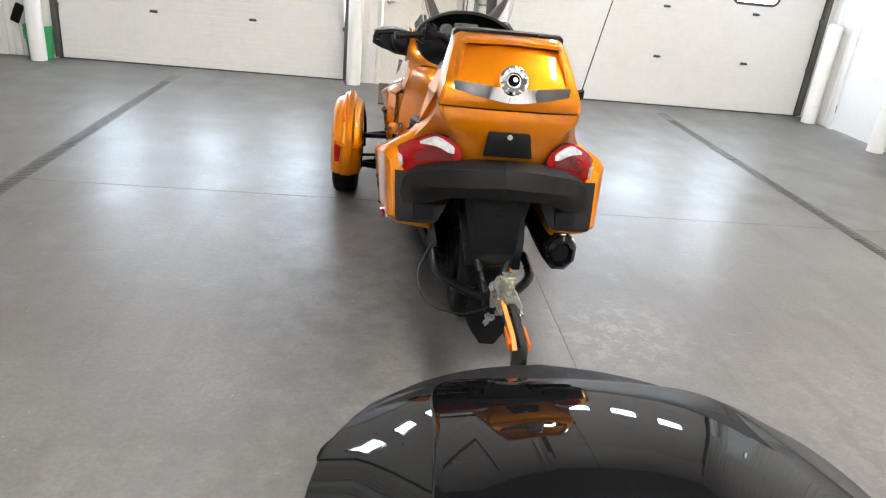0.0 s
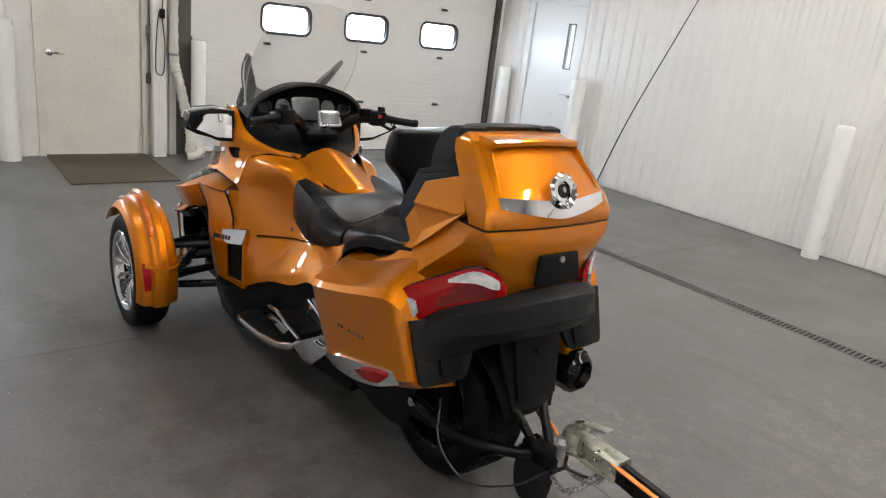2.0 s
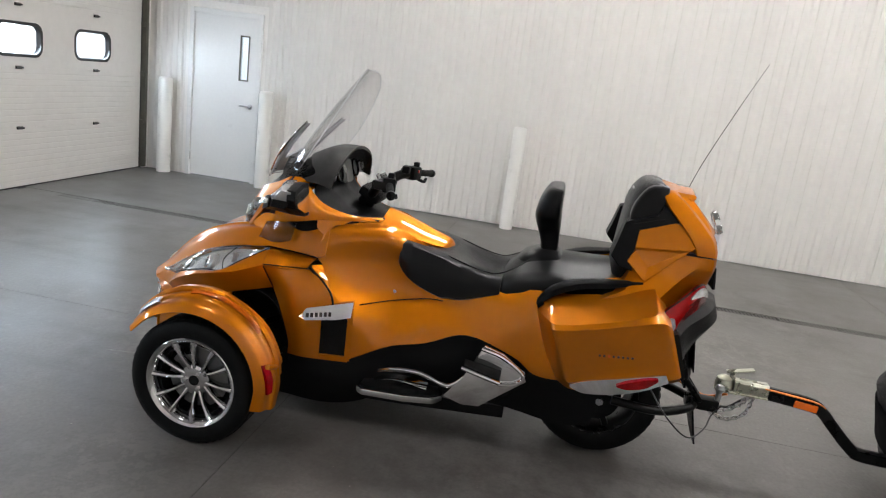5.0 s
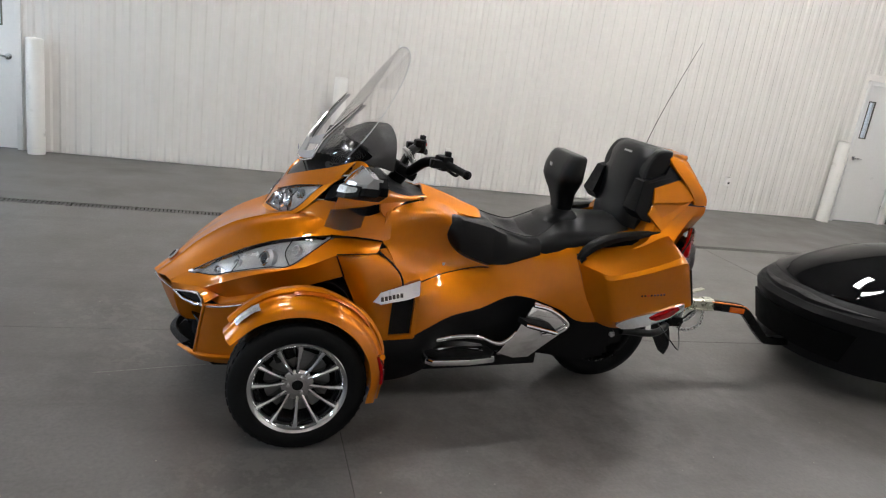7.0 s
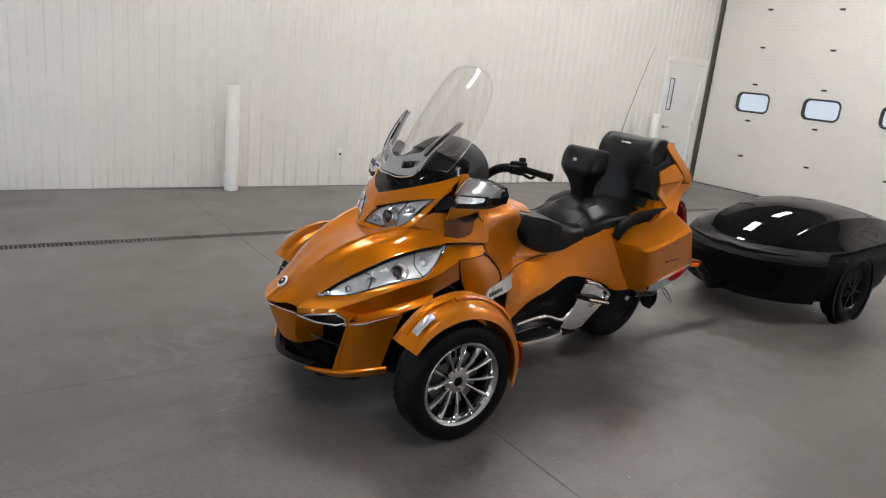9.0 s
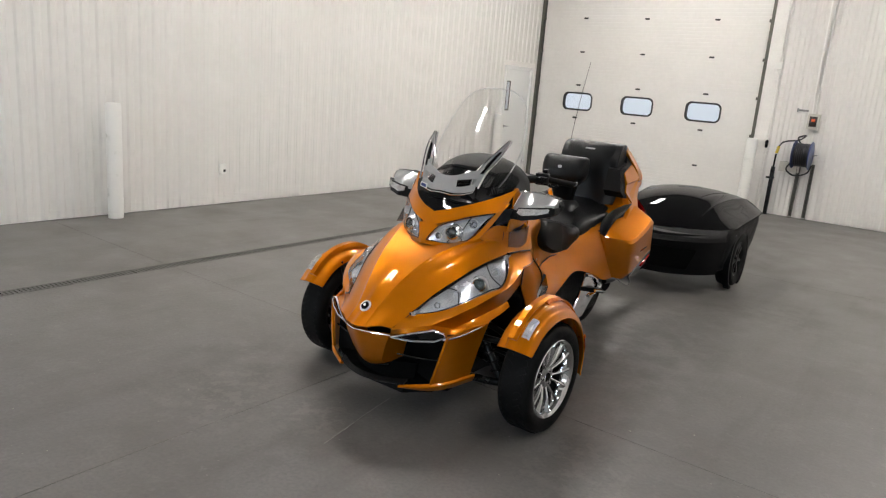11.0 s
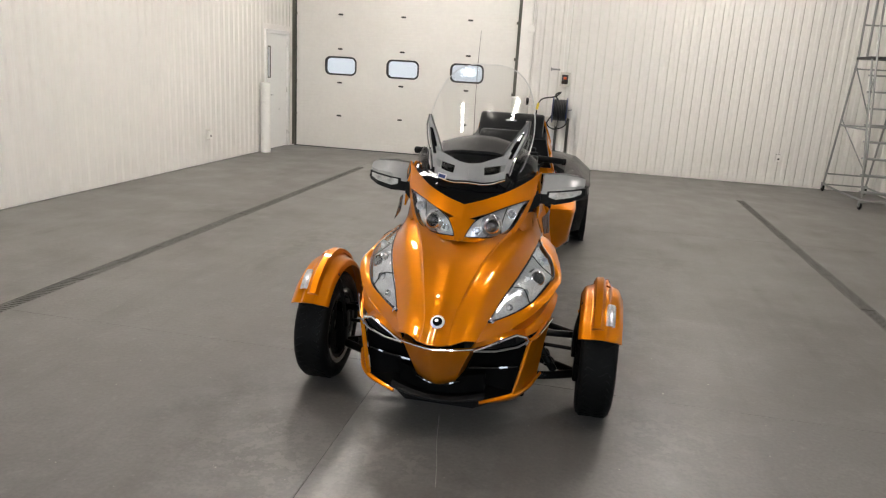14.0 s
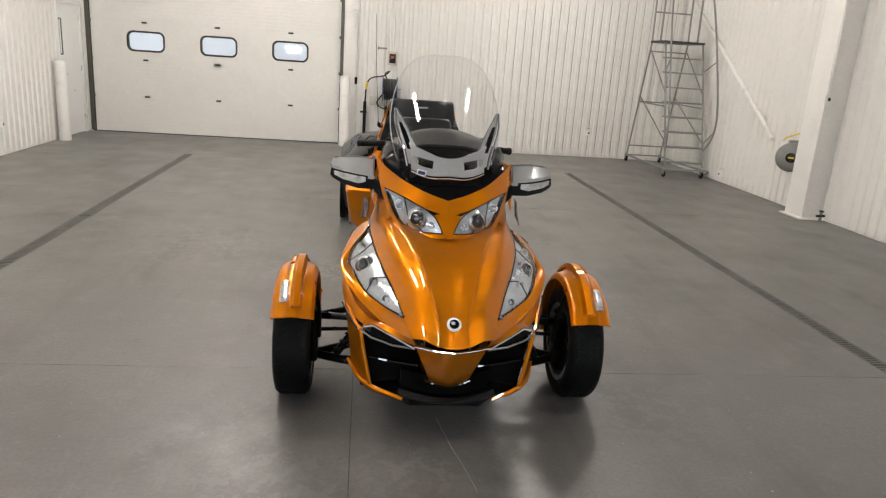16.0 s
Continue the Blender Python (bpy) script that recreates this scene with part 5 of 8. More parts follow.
part("navigation_screen", box((0.092, 0.004, 0.058), (0.035, -0.5395, 1.1475), 0.001, Matrix.Rotation(radians(-32), 4, "X")), SCREEN, nav)
part("navigation_mount", tube([(0.03, -0.50, 1.09), (0.033, -0.51, 1.11), (0.035, -0.52, 1.13)], 0.012, 3, 8), BLACKPART, nav)

# mirrors
for s in (-1, 1):
    shell = [[(0.338, -0.170, 1.040), (0.345, -0.190, 1.080), (0.345, -0.235, 1.135), (0.345, -0.275, 1.130), (0.340, -0.270, 1.040)],
             [(0.415, -0.150, 1.045), (0.425, -0.168, 1.085), (0.430, -0.225, 1.142), (0.430, -0.285, 1.135), (0.420, -0.280, 1.045)],
             [(0.500, -0.180, 1.060), (0.512, -0.192, 1.092), (0.515, -0.240, 1.136), (0.512, -0.292, 1.128), (0.505, -0.285, 1.060)],
             [(0.548, -0.225, 1.075), (0.556, -0.232, 1.098), (0.556, -0.255, 1.124), (0.552, -0.296, 1.118), (0.548, -0.288, 1.075)]]
    mirror = part("side_mirror", loft(shell, 2, s, lin=True), SHELL, trike, "silver-topped side mirror with a black base", angle=20)
    lower = [[(0.335, -0.145, 1.000), (0.338, -0.168, 1.044), (0.340, -0.272, 1.044), (0.335, -0.250, 0.985)],
             [(0.420, -0.128, 1.005), (0.418, -0.145, 1.052), (0.420, -0.282, 1.050), (0.415, -0.260, 0.995)],
             [(0.510, -0.160, 1.030), (0.506, -0.174, 1.066), (0.506, -0.288, 1.064), (0.505, -0.270, 1.020)],
             [(0.562, -0.215, 1.050), (0.558, -0.222, 1.082), (0.556, -0.292, 1.080), (0.556, -0.275, 1.045)]]
    part("mirror_base", loft(lower, 2, s, lin=True), BLACKMATT, mirror, angle=20)
    part("mirror_root", loft([[(0.290, -0.090, 0.955), (0.292, -0.115, 1.030), (0.295, -0.215, 1.040), (0.292, -0.190, 0.955)], [(0.345, -0.140, 0.992), (0.345, -0.160, 1.050), (0.345, -0.255, 1.055), (0.345, -0.235, 0.990)]], 3, s), BLACKMATT, mirror)
    part("lamp_surround", skin([[(0.372, -0.150, 1.008), (0.378, -0.166, 1.060)], [(0.418, -0.128, 1.004), (0.424, -0.152, 1.068)], [(0.495, -0.152, 1.020), (0.499, -0.168, 1.080)], [(0.548, -0.200, 1.042), (0.551, -0.208, 1.086)]], 3, 2, 0.008, (0, 1, 0.2), 0.006, s, lin_u=True), BLACKMATT, mirror, angle=18)
    part("turn_lamp", skin([[(0.388, -0.146, 1.032), (0.392, -0.158, 1.052)], [(0.420, -0.134, 1.026), (0.424, -0.148, 1.059)], [(0.490, -0.158, 1.040), (0.494, -0.168, 1.070)], [(0.533, -0.196, 1.056), (0.536, -0.203, 1.076)]], 3, 2, 0.008, (0, 1, 0.2), 0.012, s, lin_u=True), CLEARLAMP, mirror, "clear turn lamp", angle=18)
    part("shell_trim", tube([(s * 0.346, -0.165, 1.062), (s * 0.350, -0.192, 1.100), (s * 0.350, -0.236, 1.138), (s * 0.432, -0.226, 1.146), (s * 0.517, -0.241, 1.139)], 0.004, straight=True, seg=6), CHROME, mirror)
    frame_pts = [(0.335, 1.132), (0.440, 1.142), (0.545, 1.126), (0.560, 1.088), (0.545, 1.050), (0.42, 0.996), (0.335, 0.988)]
    aim = lambda u, z: 0.12 * (u - 0.43) - 0.10 * (z - 1.06)
    inner = [(u * 0.86 + 0.063, z * 0.76 + 0.256) for u, z in frame_pts]
    part("mirror_rim", loft([[(u, -0.268 - aim(u, z), z) for u, z in frame_pts], [(u, -0.306 - aim(u, z), z) for u, z in frame_pts], [(u, -0.309 - aim(u, z), z) for u, z in inner]], 1, s, lin=True), BLACKMATT, mirror)
    part("mirror_glass", loft([[(u, -0.3095 - aim(u, z), z) for u, z in inner], [(u, -0.3115 - aim(u, z), z) for u, z in inner]], 1, s), MIRROR, mirror)


# tank console
TANK = [(-0.585, 0.150, 0.960, 0.995, 1.018), (-0.700, 0.145, 0.932, 0.962, 0.985), (-0.820, 0.120, 0.898, 0.922, 0.942), (-0.905, 0.092, 0.880, 0.898, 0.912), (-0.930, 0.084, 0.850, 0.862, 0.872)]
part("tank_console", skin([[(-w, v, lo), (-w * 0.52, v - 0.006, mid), (-0.012, v - 0.010, top - 0.002), (0.012, v - 0.010, top - 0.002), (w * 0.52, v - 0.006, mid), (w, v, lo)] for v, w, lo, mid, top in TANK], 5, 3, 0.01, (0, 0, 1), lin_v=True), ORANGE, trike, "orange tank console", angle=14)
part("tank_base", loft([[(-w, v, lo), (-w, v, hi), (w, v, hi), (w, v, lo)] for v, w, lo, hi in ((-0.58, 0.14, 0.80, 0.945), (-0.72, 0.13, 0.78, 0.915), (-0.90, 0.08, 0.76, 0.85))], 2, lin=True), BLACKMATT, trike)


# seats
def seat_ring(v, w, zc, ze, zb):
    """Half an outline of the seat, from keel to crown, on both sides."""
    half = [(w * 0.80, zb), (w * 0.99, zb + 0.02), (w, (zb + ze) / 2 + 0.01), (w * 0.93, ze - 0.012), (w * 0.76, ze), (w * 0.50, (ze + zc) / 2), (w * 0.24, zc)]
    return [(x, v, z) for x, z in half] + [(0, v, zc)] + [(-x, v, z) for x, z in reversed(half)]


seat = part("driver_seat", loft([seat_ring(*r) for r in ((-0.698, 0.185, 0.850, 0.880, 0.830), (-0.725, 0.225, 0.862, 0.908, 0.770), (-0.80, 0.248, 0.866, 0.905, 0.712), (-0.92, 0.258, 0.882, 0.882, 0.672), (-0.96, 0.258, 0.872, 0.866, 0.672), (-1.03, 0.258, 0.822, 0.846, 0.676), (-1.12, 0.250, 0.788, 0.822, 0.702), (-1.20, 0.246, 0.808, 0.822, 0.728))], 5), LEATHER, trike, "black vinyl driver seat", angle=60)
part("passenger_seat", loft([seat_ring(*r) for r in ((-1.185, 0.225, 0.800, 0.800, 0.720), (-1.225, 0.245, 0.858, 0.832, 0.735), (-1.30, 0.258, 0.915, 0.862, 0.760), (-1.42, 0.272, 0.932, 0.885, 0.800), (-1.58, 0.272, 0.938, 0.892, 0.825), (-1.72, 0.258, 0.945, 0.900, 0.84))], 5), LEATHER, trike, "black vinyl passenger seat", angle=60)
for s in (-1, 1):
    part("seat_piping", tube([(s * 0.176, -0.74, 0.909), (s * 0.195, -0.92, 0.878), (s * 0.195, -1.05, 0.842), (s * 0.188, -1.16, 0.826), (s * 0.17, -1.24, 0.858), (s * 0.13, -1.31, 0.908)], 0.003, 6, 6), GREYPLASTIC, seat)

def pad_ring(z, v0, v1, w):
    """A rounded slab outline between v0 (rear) and v1 (front)."""
    c, d = (v0 + v1) / 2, (v1 - v0) / 2
    return [(w * math.copysign(abs(math.cos(a)) ** 0.38, math.cos(a)), c + d * math.copysign(abs(math.sin(a)) ** 0.6, math.sin(a)) - 0.25 * abs(math.cos(a)) ** 3 * w * 0.3, z) for a in [radians(15 * k + 7.5) for k in range(24)]]


back = part("driver_backrest", loft([pad_ring(*r) for r in ((0.930, -1.425, -1.345, 0.068), (0.985, -1.425, -1.338, 0.074), (1.040, -1.422, -1.318, 0.090), (1.085, -1.420, -1.302, 0.130), (1.120, -1.416, -1.296, 0.158), (1.170, -1.414, -1.304, 0.166), (1.215, -1.414, -1.322, 0.165), (1.240, -1.412, -1.338, 0.158), (1.250, -1.404, -1.350, 0.142))], 4), LEATHER, trike, "black padded driver backrest")
part("backrest_tag", box((0.026, 0.003, 0.018), (0.0, -1.284, 1.18), 0.001), SILVER, back)
part("backrest_base", loft([pad_ring(*r) for r in ((0.890, -1.47, -1.25, 0.130), (0.920, -1.46, -1.28, 0.110), (0.945, -1.44, -1.325, 0.080), (0.952, -1.43, -1.34, 0.07))], 4), LEATHER, trike)

pback = part("passenger_backrest", loft([[(x * w, v - 0.01 * abs(x) ** 2 + dv * (1 if dv > 0 else d), z) for x, dv in ((-1, -0.05), (-1, 0.015), (-0.85, 0.038), (-0.4, 0.046), (0, 0.048), (0.4, 0.046), (0.85, 0.038), (1, 0.015), (1, -0.05), (0, -0.08))] for z, v, w, d in ((0.915, -1.715, 0.225, 1), (1.00, -1.722, 0.235, 1), (1.10, -1.730, 0.232, 1), (1.19, -1.738, 0.222, 1), (1.26, -1.752, 0.214, 1), (1.312, -1.775, 0.202, 0.8), (1.338, -1.805, 0.172, 0.4))], 4), LEATHER, trike, "black padded passenger backrest")
part("backrest_tag", box((0.075, 0.003, 0.010), (0, -1.716, 1.292), 0.001, Matrix.Rotation(radians(24), 4, "X")), SILVER, pback)
for s in (-1, 1):
    upper = ((-1.708, 1.168), (-1.706, 1.200), (-1.716, 1.250), (-1.744, 1.304), (-1.782, 1.334), (-1.846, 1.335), (-1.842, 1.285), (-1.822, 1.212))
    pod = part("speaker_pod", loft([[(u, -1.78 + (v + 1.78) * k, 1.25 + (z - 1.25) * k) for v, z in upper] for u, k in ((0.120, 1.0), (0.200, 1.0), (0.217, 0.97), (0.226, 0.88))], 3, s, 2), LEATHER, trike, "black padded speaker pod", angle=45)
    box_side = ((-1.688, 1.172), (-1.816, 1.216), (-1.840, 1.262), (-1.916, 1.203), (-1.890, 1.193), (-1.752, 1.142), (-1.745, 1.072), (-1.745, 0.972), (-1.690, 0.980), (-1.648, 1.024), (-1.666, 1.084))
    speaker = part("speaker_box", loft([[(0.170 if k == 0 else 0.300 - 0.26 * (z - 1.01) - inset, -1.75 + (v + 1.75) * (k or 1), 1.12 + (z - 1.12) * (k or 1)) for v, z in box_side] for inset, k in ((0, 0), (0.012, 1.0), (0.003, 0.985), (0.0, 0.95))], 1, s, lin=True), BLACKMATT, pod, "textured black speaker box", angle=26)
    part("speaker_seam", tube([(s * 0.257, -1.700, 1.160), (s * 0.254, -1.760, 1.180), (s * 0.246, -1.850, 1.206)], 0.003, 4, 6), GREYPLASTIC, speaker)

# trunk and tail
def trunk_ring(z, front, w, side_v, wc, vc, vr, seam=None):
    """An outline at height z: straight sides, stepped in ahead of a seam, a slanted corner facet and a nearly flat rear face."""
    fore = [(w * 0.90, front), (w, front - 0.03)] if seam is None else [(w - 0.055, front), (w - 0.050, seam + 0.006), (w - 0.004, seam), (w, seam - 0.004)]
    half = fore + [(w, side_v + 0.02 if seam is None else min(side_v + 0.02, seam - 0.008)), (w * 0.995, side_v), (wc + 0.010, vc + 0.012), (wc - 0.006, vc + 0.001), (wc * 0.5, vr + 0.005), (0, vr)]
    return [(x, v, z) for x, v in half] + [(-x, v, z) for x, v in reversed(half[:-1])]


lid = part("trunk_lid", loft([trunk_ring(*r) for r in ((1.079, -1.745, 0.280, -2.040, 0.268, -2.084, -2.104, -1.998), (1.115, -1.750, 0.281, -2.022, 0.266, -2.078, -2.106, -1.980), (1.166, -1.765, 0.274, -1.972, 0.250, -2.050, -2.088, -1.942), (1.274, -1.800, 0.240, -1.872, 0.220, -1.940, -1.985, -1.840), (1.312, -1.810, 0.222, -1.850, 0.202, -1.890, -1.935, -1.832), (1.326, -1.815, 0.198, -1.850, 0.182, -1.872, -1.912, -1.834))], 3), ORANGE, trike, "orange trunk lid", angle=17)
part("tail_body", loft([trunk_ring(*r) for r in ((0.822, -1.60, 0.345, -1.840, 0.180, -2.040, -2.070), (0.850, -1.61, 0.370, -1.850, 0.165, -2.066, -2.092), (0.900, -1.700, 0.350, -1.885, 0.168, -2.080, -2.104), (0.970, -1.740, 0.308, -1.950, 0.212, -2.086, -2.112), (1.030, -1.745, 0.287, -2.010, 0.256, -2.088, -2.112), (1.072, -1.742, 0.280, -2.038, 0.268, -2.084, -2.105))], 3), ORANGE, trike, "orange tail under the trunk", angle=26)
part("trunk_seam", loft([trunk_ring(1.069, -1.745, 0.273, -2.033, 0.262, -2.077, -2.098), trunk_ring(1.082, -1.745, 0.273, -2.033, 0.262, -2.077, -2.098)], 1), BLACKPART, trike)
# spoiler bar and rear facets
part("spoiler", loft([[(u, v0 + dy, z0 + dz) for dy, dz in ((0.060, -0.018), (0.060, 0.012), (-0.024, 0.009), (-0.032, 0.003), (-0.032, -0.010), (-0.014, -0.016))] for u, v0, z0 in ((-0.200, -1.912, 1.292), (-0.180, -1.932, 1.308), (0, -1.946, 1.316), (0.180, -1.932, 1.308), (0.200, -1.912, 1.292))], 3, lin=True), ORANGE, trike, "orange spoiler lip", angle=25)
for s in (-1, 1):
    part("trunk_rib", loft([[(xo + 0.006, f + 0.02, z), (xo - 0.004, f - 0.4 * h, z), (xo - 0.014, f - h, z), (xo - 0.020, f - h, z), (xo - 0.040, f + 0.02, z - 0.01)] for z, xo, f, h in ((1.306, 0.204, -1.905, 0.030), (1.286, 0.208, -1.930, 0.032), (1.250, 0.216, -1.968, 0.026), (1.210, 0.224, -2.010, 0.018), (1.178, 0.230, -2.042, 0.008))], 3, s), ORANGE, trike, angle=24)
    # speaker housing: an upper plane over a sharp crease, and a tucked-in lower one
    corner = {"t1": (0.270, -1.750, 1.146), "t2": (0.256, -1.892, 1.197), "t3": (0.258, -1.925, 1.188), "r": (0.286, -1.985, 1.108), "c2": (0.293, -1.955, 1.094), "c1": (0.303, -1.742, 1.076), "n1": (0.297, -1.745, 1.066), "n2": (0.286, -1.935, 1.080), "n3": (0.300, -1.806, 1.000), "f": (0.312, -1.718, 1.014), "g": (0.334, -1.802, 0.940)}
    rim = ("t1", "t2", "t3", "r", "g", "f", "n1", "c1")
    bm = bmesh.new()
    at_corner = {k: bm.verts.new((s * x, y, z)) for k, (x, y, z) in corner.items()}
    deep = {k: bm.verts.new((s * 0.215, corner[k][1], corner[k][2])) for k in rim}
    for face in (("t1", "t2", "t3", "r", "c2", "c1"), ("c1", "c2", "n2", "n1"), ("n1", "n2", "n3"), ("f", "n1", "n3", "g"), ("g", "n3", "n2", "r"), ("r", "n2", "c2")):
        bm.faces.new([at_corner[k] for k in face])
    for p, q in zip(rim, rim[1:] + rim[:1]):
        bm.faces.new((at_corner[p], at_corner[q], deep[q], deep[p]))
    bm.faces.new([deep[k] for k in rim])
    bmesh.ops.recalc_face_normals(bm, faces=bm.faces)
    bmesh.ops.bevel(bm, geom=bm.edges[:], offset=0.0025, segments=1, affect="EDGES")
    part("side_pocket", bm, ORANGE, trike, "orange speaker housing", angle=20)
part("trunk_chrome", skin([[(-0.226, -2.050, 1.165), (-0.12, -2.080, 1.162), (0, -2.100, 1.158), (0.12, -2.080, 1.162), (0.226, -2.050, 1.165)], [(-0.222, -2.068, 1.134), (-0.12, -2.098, 1.118), (0, -2.112, 1.106), (0.12, -2.098, 1.118), (0.222, -2.068, 1.134)]], 4, 6, 0.018, (0, -1, 0.3), 0.010), CHROME, trike, "chrome trunk bar")
at = Matrix.Translation((-0.006, -2.092, 1.186)) @ Matrix.Rotation(radians(66), 4, "X")
round_badge = part("trunk_badge", lathe([(0.026, 0), (0.056, 0), (0.056, 0.016), (0.047, 0.024), (0.030, 0.018), (0.026, 0.010)], 40, at), CHROME, trike, "round chrome trunk badge")
part("badge_face", lathe([(0, 0.0), (0.030, 0.0), (0.030, 0.010), (0, 0.012)], 32, at), SILVER, round_badge)
part("badge_mark", ring_plate([(0.022 * math.cos(radians(a)), 0.022 * math.sin(radians(a))) for a in range(0, 360, 15)], [(0.006 + 0.010 * math.cos(radians(a)), 0.004 + 0.010 * math.sin(radians(a))) for a in range(0, 360, 15)], 0.016, at), BLACKGLOSS, round_badge)
for k in range(10):
    part("badge_tooth", box((0.012, 0.016, 0.012), (0, 0, 0), 0.003, at @ Matrix.Rotation(radians(36 * k), 4, "Z") @ Matrix.Translation((0, 0.047, 0.018))), CHROME, round_badge)
recess = part("plate_recess", plate([(-0.098, -0.052), (0.098, -0.052), (0.082, 0.045), (-0.082, 0.045)], 0.016, Matrix.Translation((0, -2.121, 0.952)) @ Matrix.Rotation(radians(84), 4, "X"), 0.006), BLACKMATT, trike, "black latch recess")
part("trunk_lock", lathe([(0, 0), (0.010, 0), (0.010, 0.006), (0, 0.007)], 16, Matrix.Translation((0.0, -2.139, 0.982)) @ Matrix.Rotation(radians(84), 4, "X")), SILVER, recess)
antenna = part("antenna", tube([(0.300, -1.965, 1.150), (0.318, -2.04, 1.40), (0.335, -2.16, 1.70), (0.342, -2.252, 1.915)], lambda t: 0.0024 - 0.0012 * t, 6, 6), BLACKPART, trike, "thin black whip antenna")
part("antenna_foot", loft([[(0.282, -1.965 + a, 1.125 + b) for a, b in ((-0.02, -0.02), (0.02, -0.02), (0.02, 0.02), (-0.02, 0.02))], [(0.306, -1.968 + a, 1.14 + b) for a, b in ((-0.014, -0.016), (0.012, -0.016), (0.012, 0.016), (-0.014, 0.016))]], 2), BLACKMATT, antenna)
# saddlebags
BAG = [(-1.372, ((0.285, 0.470), (0.275, 0.790), (0.300, 0.775), (0.328, 0.745), (0.348, 0.69), (0.352, 0.56), (0.335, 0.465))),
       (-1.425, ((0.255, 0.450), (0.245, 0.830), (0.330, 0.800), (0.448, 0.742), (0.466, 0.715), (0.446, 0.52), (0.400, 0.445))),
       (-1.475, ((0.250, 0.440), (0.240, 0.850), (0.345, 0.812), (0.496, 0.742), (0.510, 0.722), (0.478, 0.49), (0.425, 0.440))),
       (-1.650, ((0.250, 0.445), (0.240, 0.905), (0.350, 0.862), (0.494, 0.780), (0.508, 0.760), (0.476, 0.50), (0.425, 0.450))),
       (-1.830, ((0.250, 0.480), (0.240, 0.945), (0.345, 0.915), (0.474, 0.834), (0.490, 0.808), (0.464, 0.53), (0.415, 0.485))),
       (-1.940, ((0.255, 0.530), (0.245, 0.930), (0.335, 0.906), (0.446, 0.850), (0.474, 0.818), (0.448, 0.58), (0.400, 0.550))),
       (-1.972, ((0.285, 0.560), (0.270, 0.860), (0.330, 0.845), (0.425, 0.820), (0.446, 0.798), (0.424, 0.59), (0.385, 0.566)))]
for s in (-1, 1):
    bag = part("saddlebag", loft([[(x, v + (0.38 * (z - 0.70) if v < -1.9 else 0.36 * min(0, z - 0.76) * max(0, min(1, (v + 1.70) / 0.20))), z) for x, z in ring] for v, ring in BAG], 5, s), ORANGE, trike, "orange hard saddlebag", angle=22)
    trim = part("bag_trim", skin([[(0.478, -1.565, 0.490), (0.466, -1.572, 0.474)], [(0.481, -1.63, 0.520), (0.452, -1.63, 0.452)], [(0.478, -1.74, 0.550), (0.448, -1.74, 0.466)], [(0.468, -1.86, 0.580), (0.446, -1.86, 0.505)], [(0.455, -1.945, 0.600), (0.438, -1.965, 0.562)]], 5, 3, 0.012, (1, 0, -0.3), 0.009, s), CHROME, bag, "chrome saddlebag trim")
    part("reflector", skin([[(0.466, -1.755, 0.524), (0.464, -1.755, 0.518)], [(0.470, -1.80, 0.548), (0.456, -1.80, 0.510)], [(0.466, -1.87, 0.572), (0.452, -1.87, 0.528)], [(0.457, -1.915, 0.580), (0.452, -1.915, 0.568)]], 5, 3, 0.01, (1, 0, -0.3), 0.016, s), RED, trim, "red side reflector")
    for k in range(8):
        v = -1.665 - k * 0.019
        part("decal_bar", box((0.002, 0.009, 0.009), (s * (0.4985 - 0.013 * k / 7), v, 0.6435 + k * 0.0012), 0, Matrix.Rotation(s * radians(4), 4, "Z") @ Matrix.Rotation(s * radians(-5.5), 4, "Y")), DECALRED if k == 2 else DECAL, bag)
    handle = part("grab_handle", loft([[(s * (0.322 + w * a), v, z + h * b) for a, b in ((-1, -0.6), (-1, 0.5), (-0.5, 1), (0.5, 1), (1, 0.4), (1, -0.7), (0, -1))] for v, z, w, h in ((-1.372, 0.770, 0.012, 0.010), (-1.400, 0.800, 0.028, 0.026), (-1.450, 0.842, 0.034, 0.026), (-1.55, 0.884, 0.032, 0.022), (-1.68, 0.908, 0.026, 0.018), (-1.80, 0.932, 0.010, 0.006))], 4), BLACKMATT, trike, "black passenger grab handle", angle=50)
    part("handle_pad", skin([[(0.275, -1.375, 0.780), (0.348, -1.380, 0.757)], [(0.270, -1.50, 0.850), (0.352, -1.52, 0.806)], [(0.280, -1.65, 0.893), (0.352, -1.66, 0.855)], [(0.300, -1.78, 0.925), (0.330, -1.79, 0.918)]], 4, 3, 0.03, (0.4, 0, 1), 0.008, s), BLACKMATT, handle)
    # tail lamp wrapping round the corner
    net = [[(0.434, -1.885, 0.800), (0.436, -1.890, 0.768), (0.430, -1.900, 0.735)], [(0.410, -1.895, 0.850), (0.404, -1.920, 0.800), (0.392, -1.930, 0.742)], [(0.378, -1.935, 0.882), (0.364, -1.965, 0.838), (0.354, -1.960, 0.785)],
           [(0.345, -1.970, 0.908), (0.335, -1.990, 0.860), (0.326, -1.982, 0.806)], [(0.262, -2.036, 0.950), (0.262, -2.044, 0.896), (0.256, -2.040, 0.838)], [(0.205, -2.070, 0.934), (0.205, -2.076, 0.892), (0.200, -2.074, 0.852)], [(0.174, -2.082, 0.890), (0.172, -2.086, 0.878), (0.174, -2.082, 0.866)]]
    lamp = part("tail_lamp", skin(net, 4, 5, 0.020, (0.5, -1, 0), 0.010, s), RED, trike, "red tail lamp with clear sections")
    g = resample(net, 4, 5)
    edge = g[0] + [r[-1] for r in g[1:]] + list(reversed(g[-1]))[1:] + [r[0] for r in reversed(g[1:-1])]
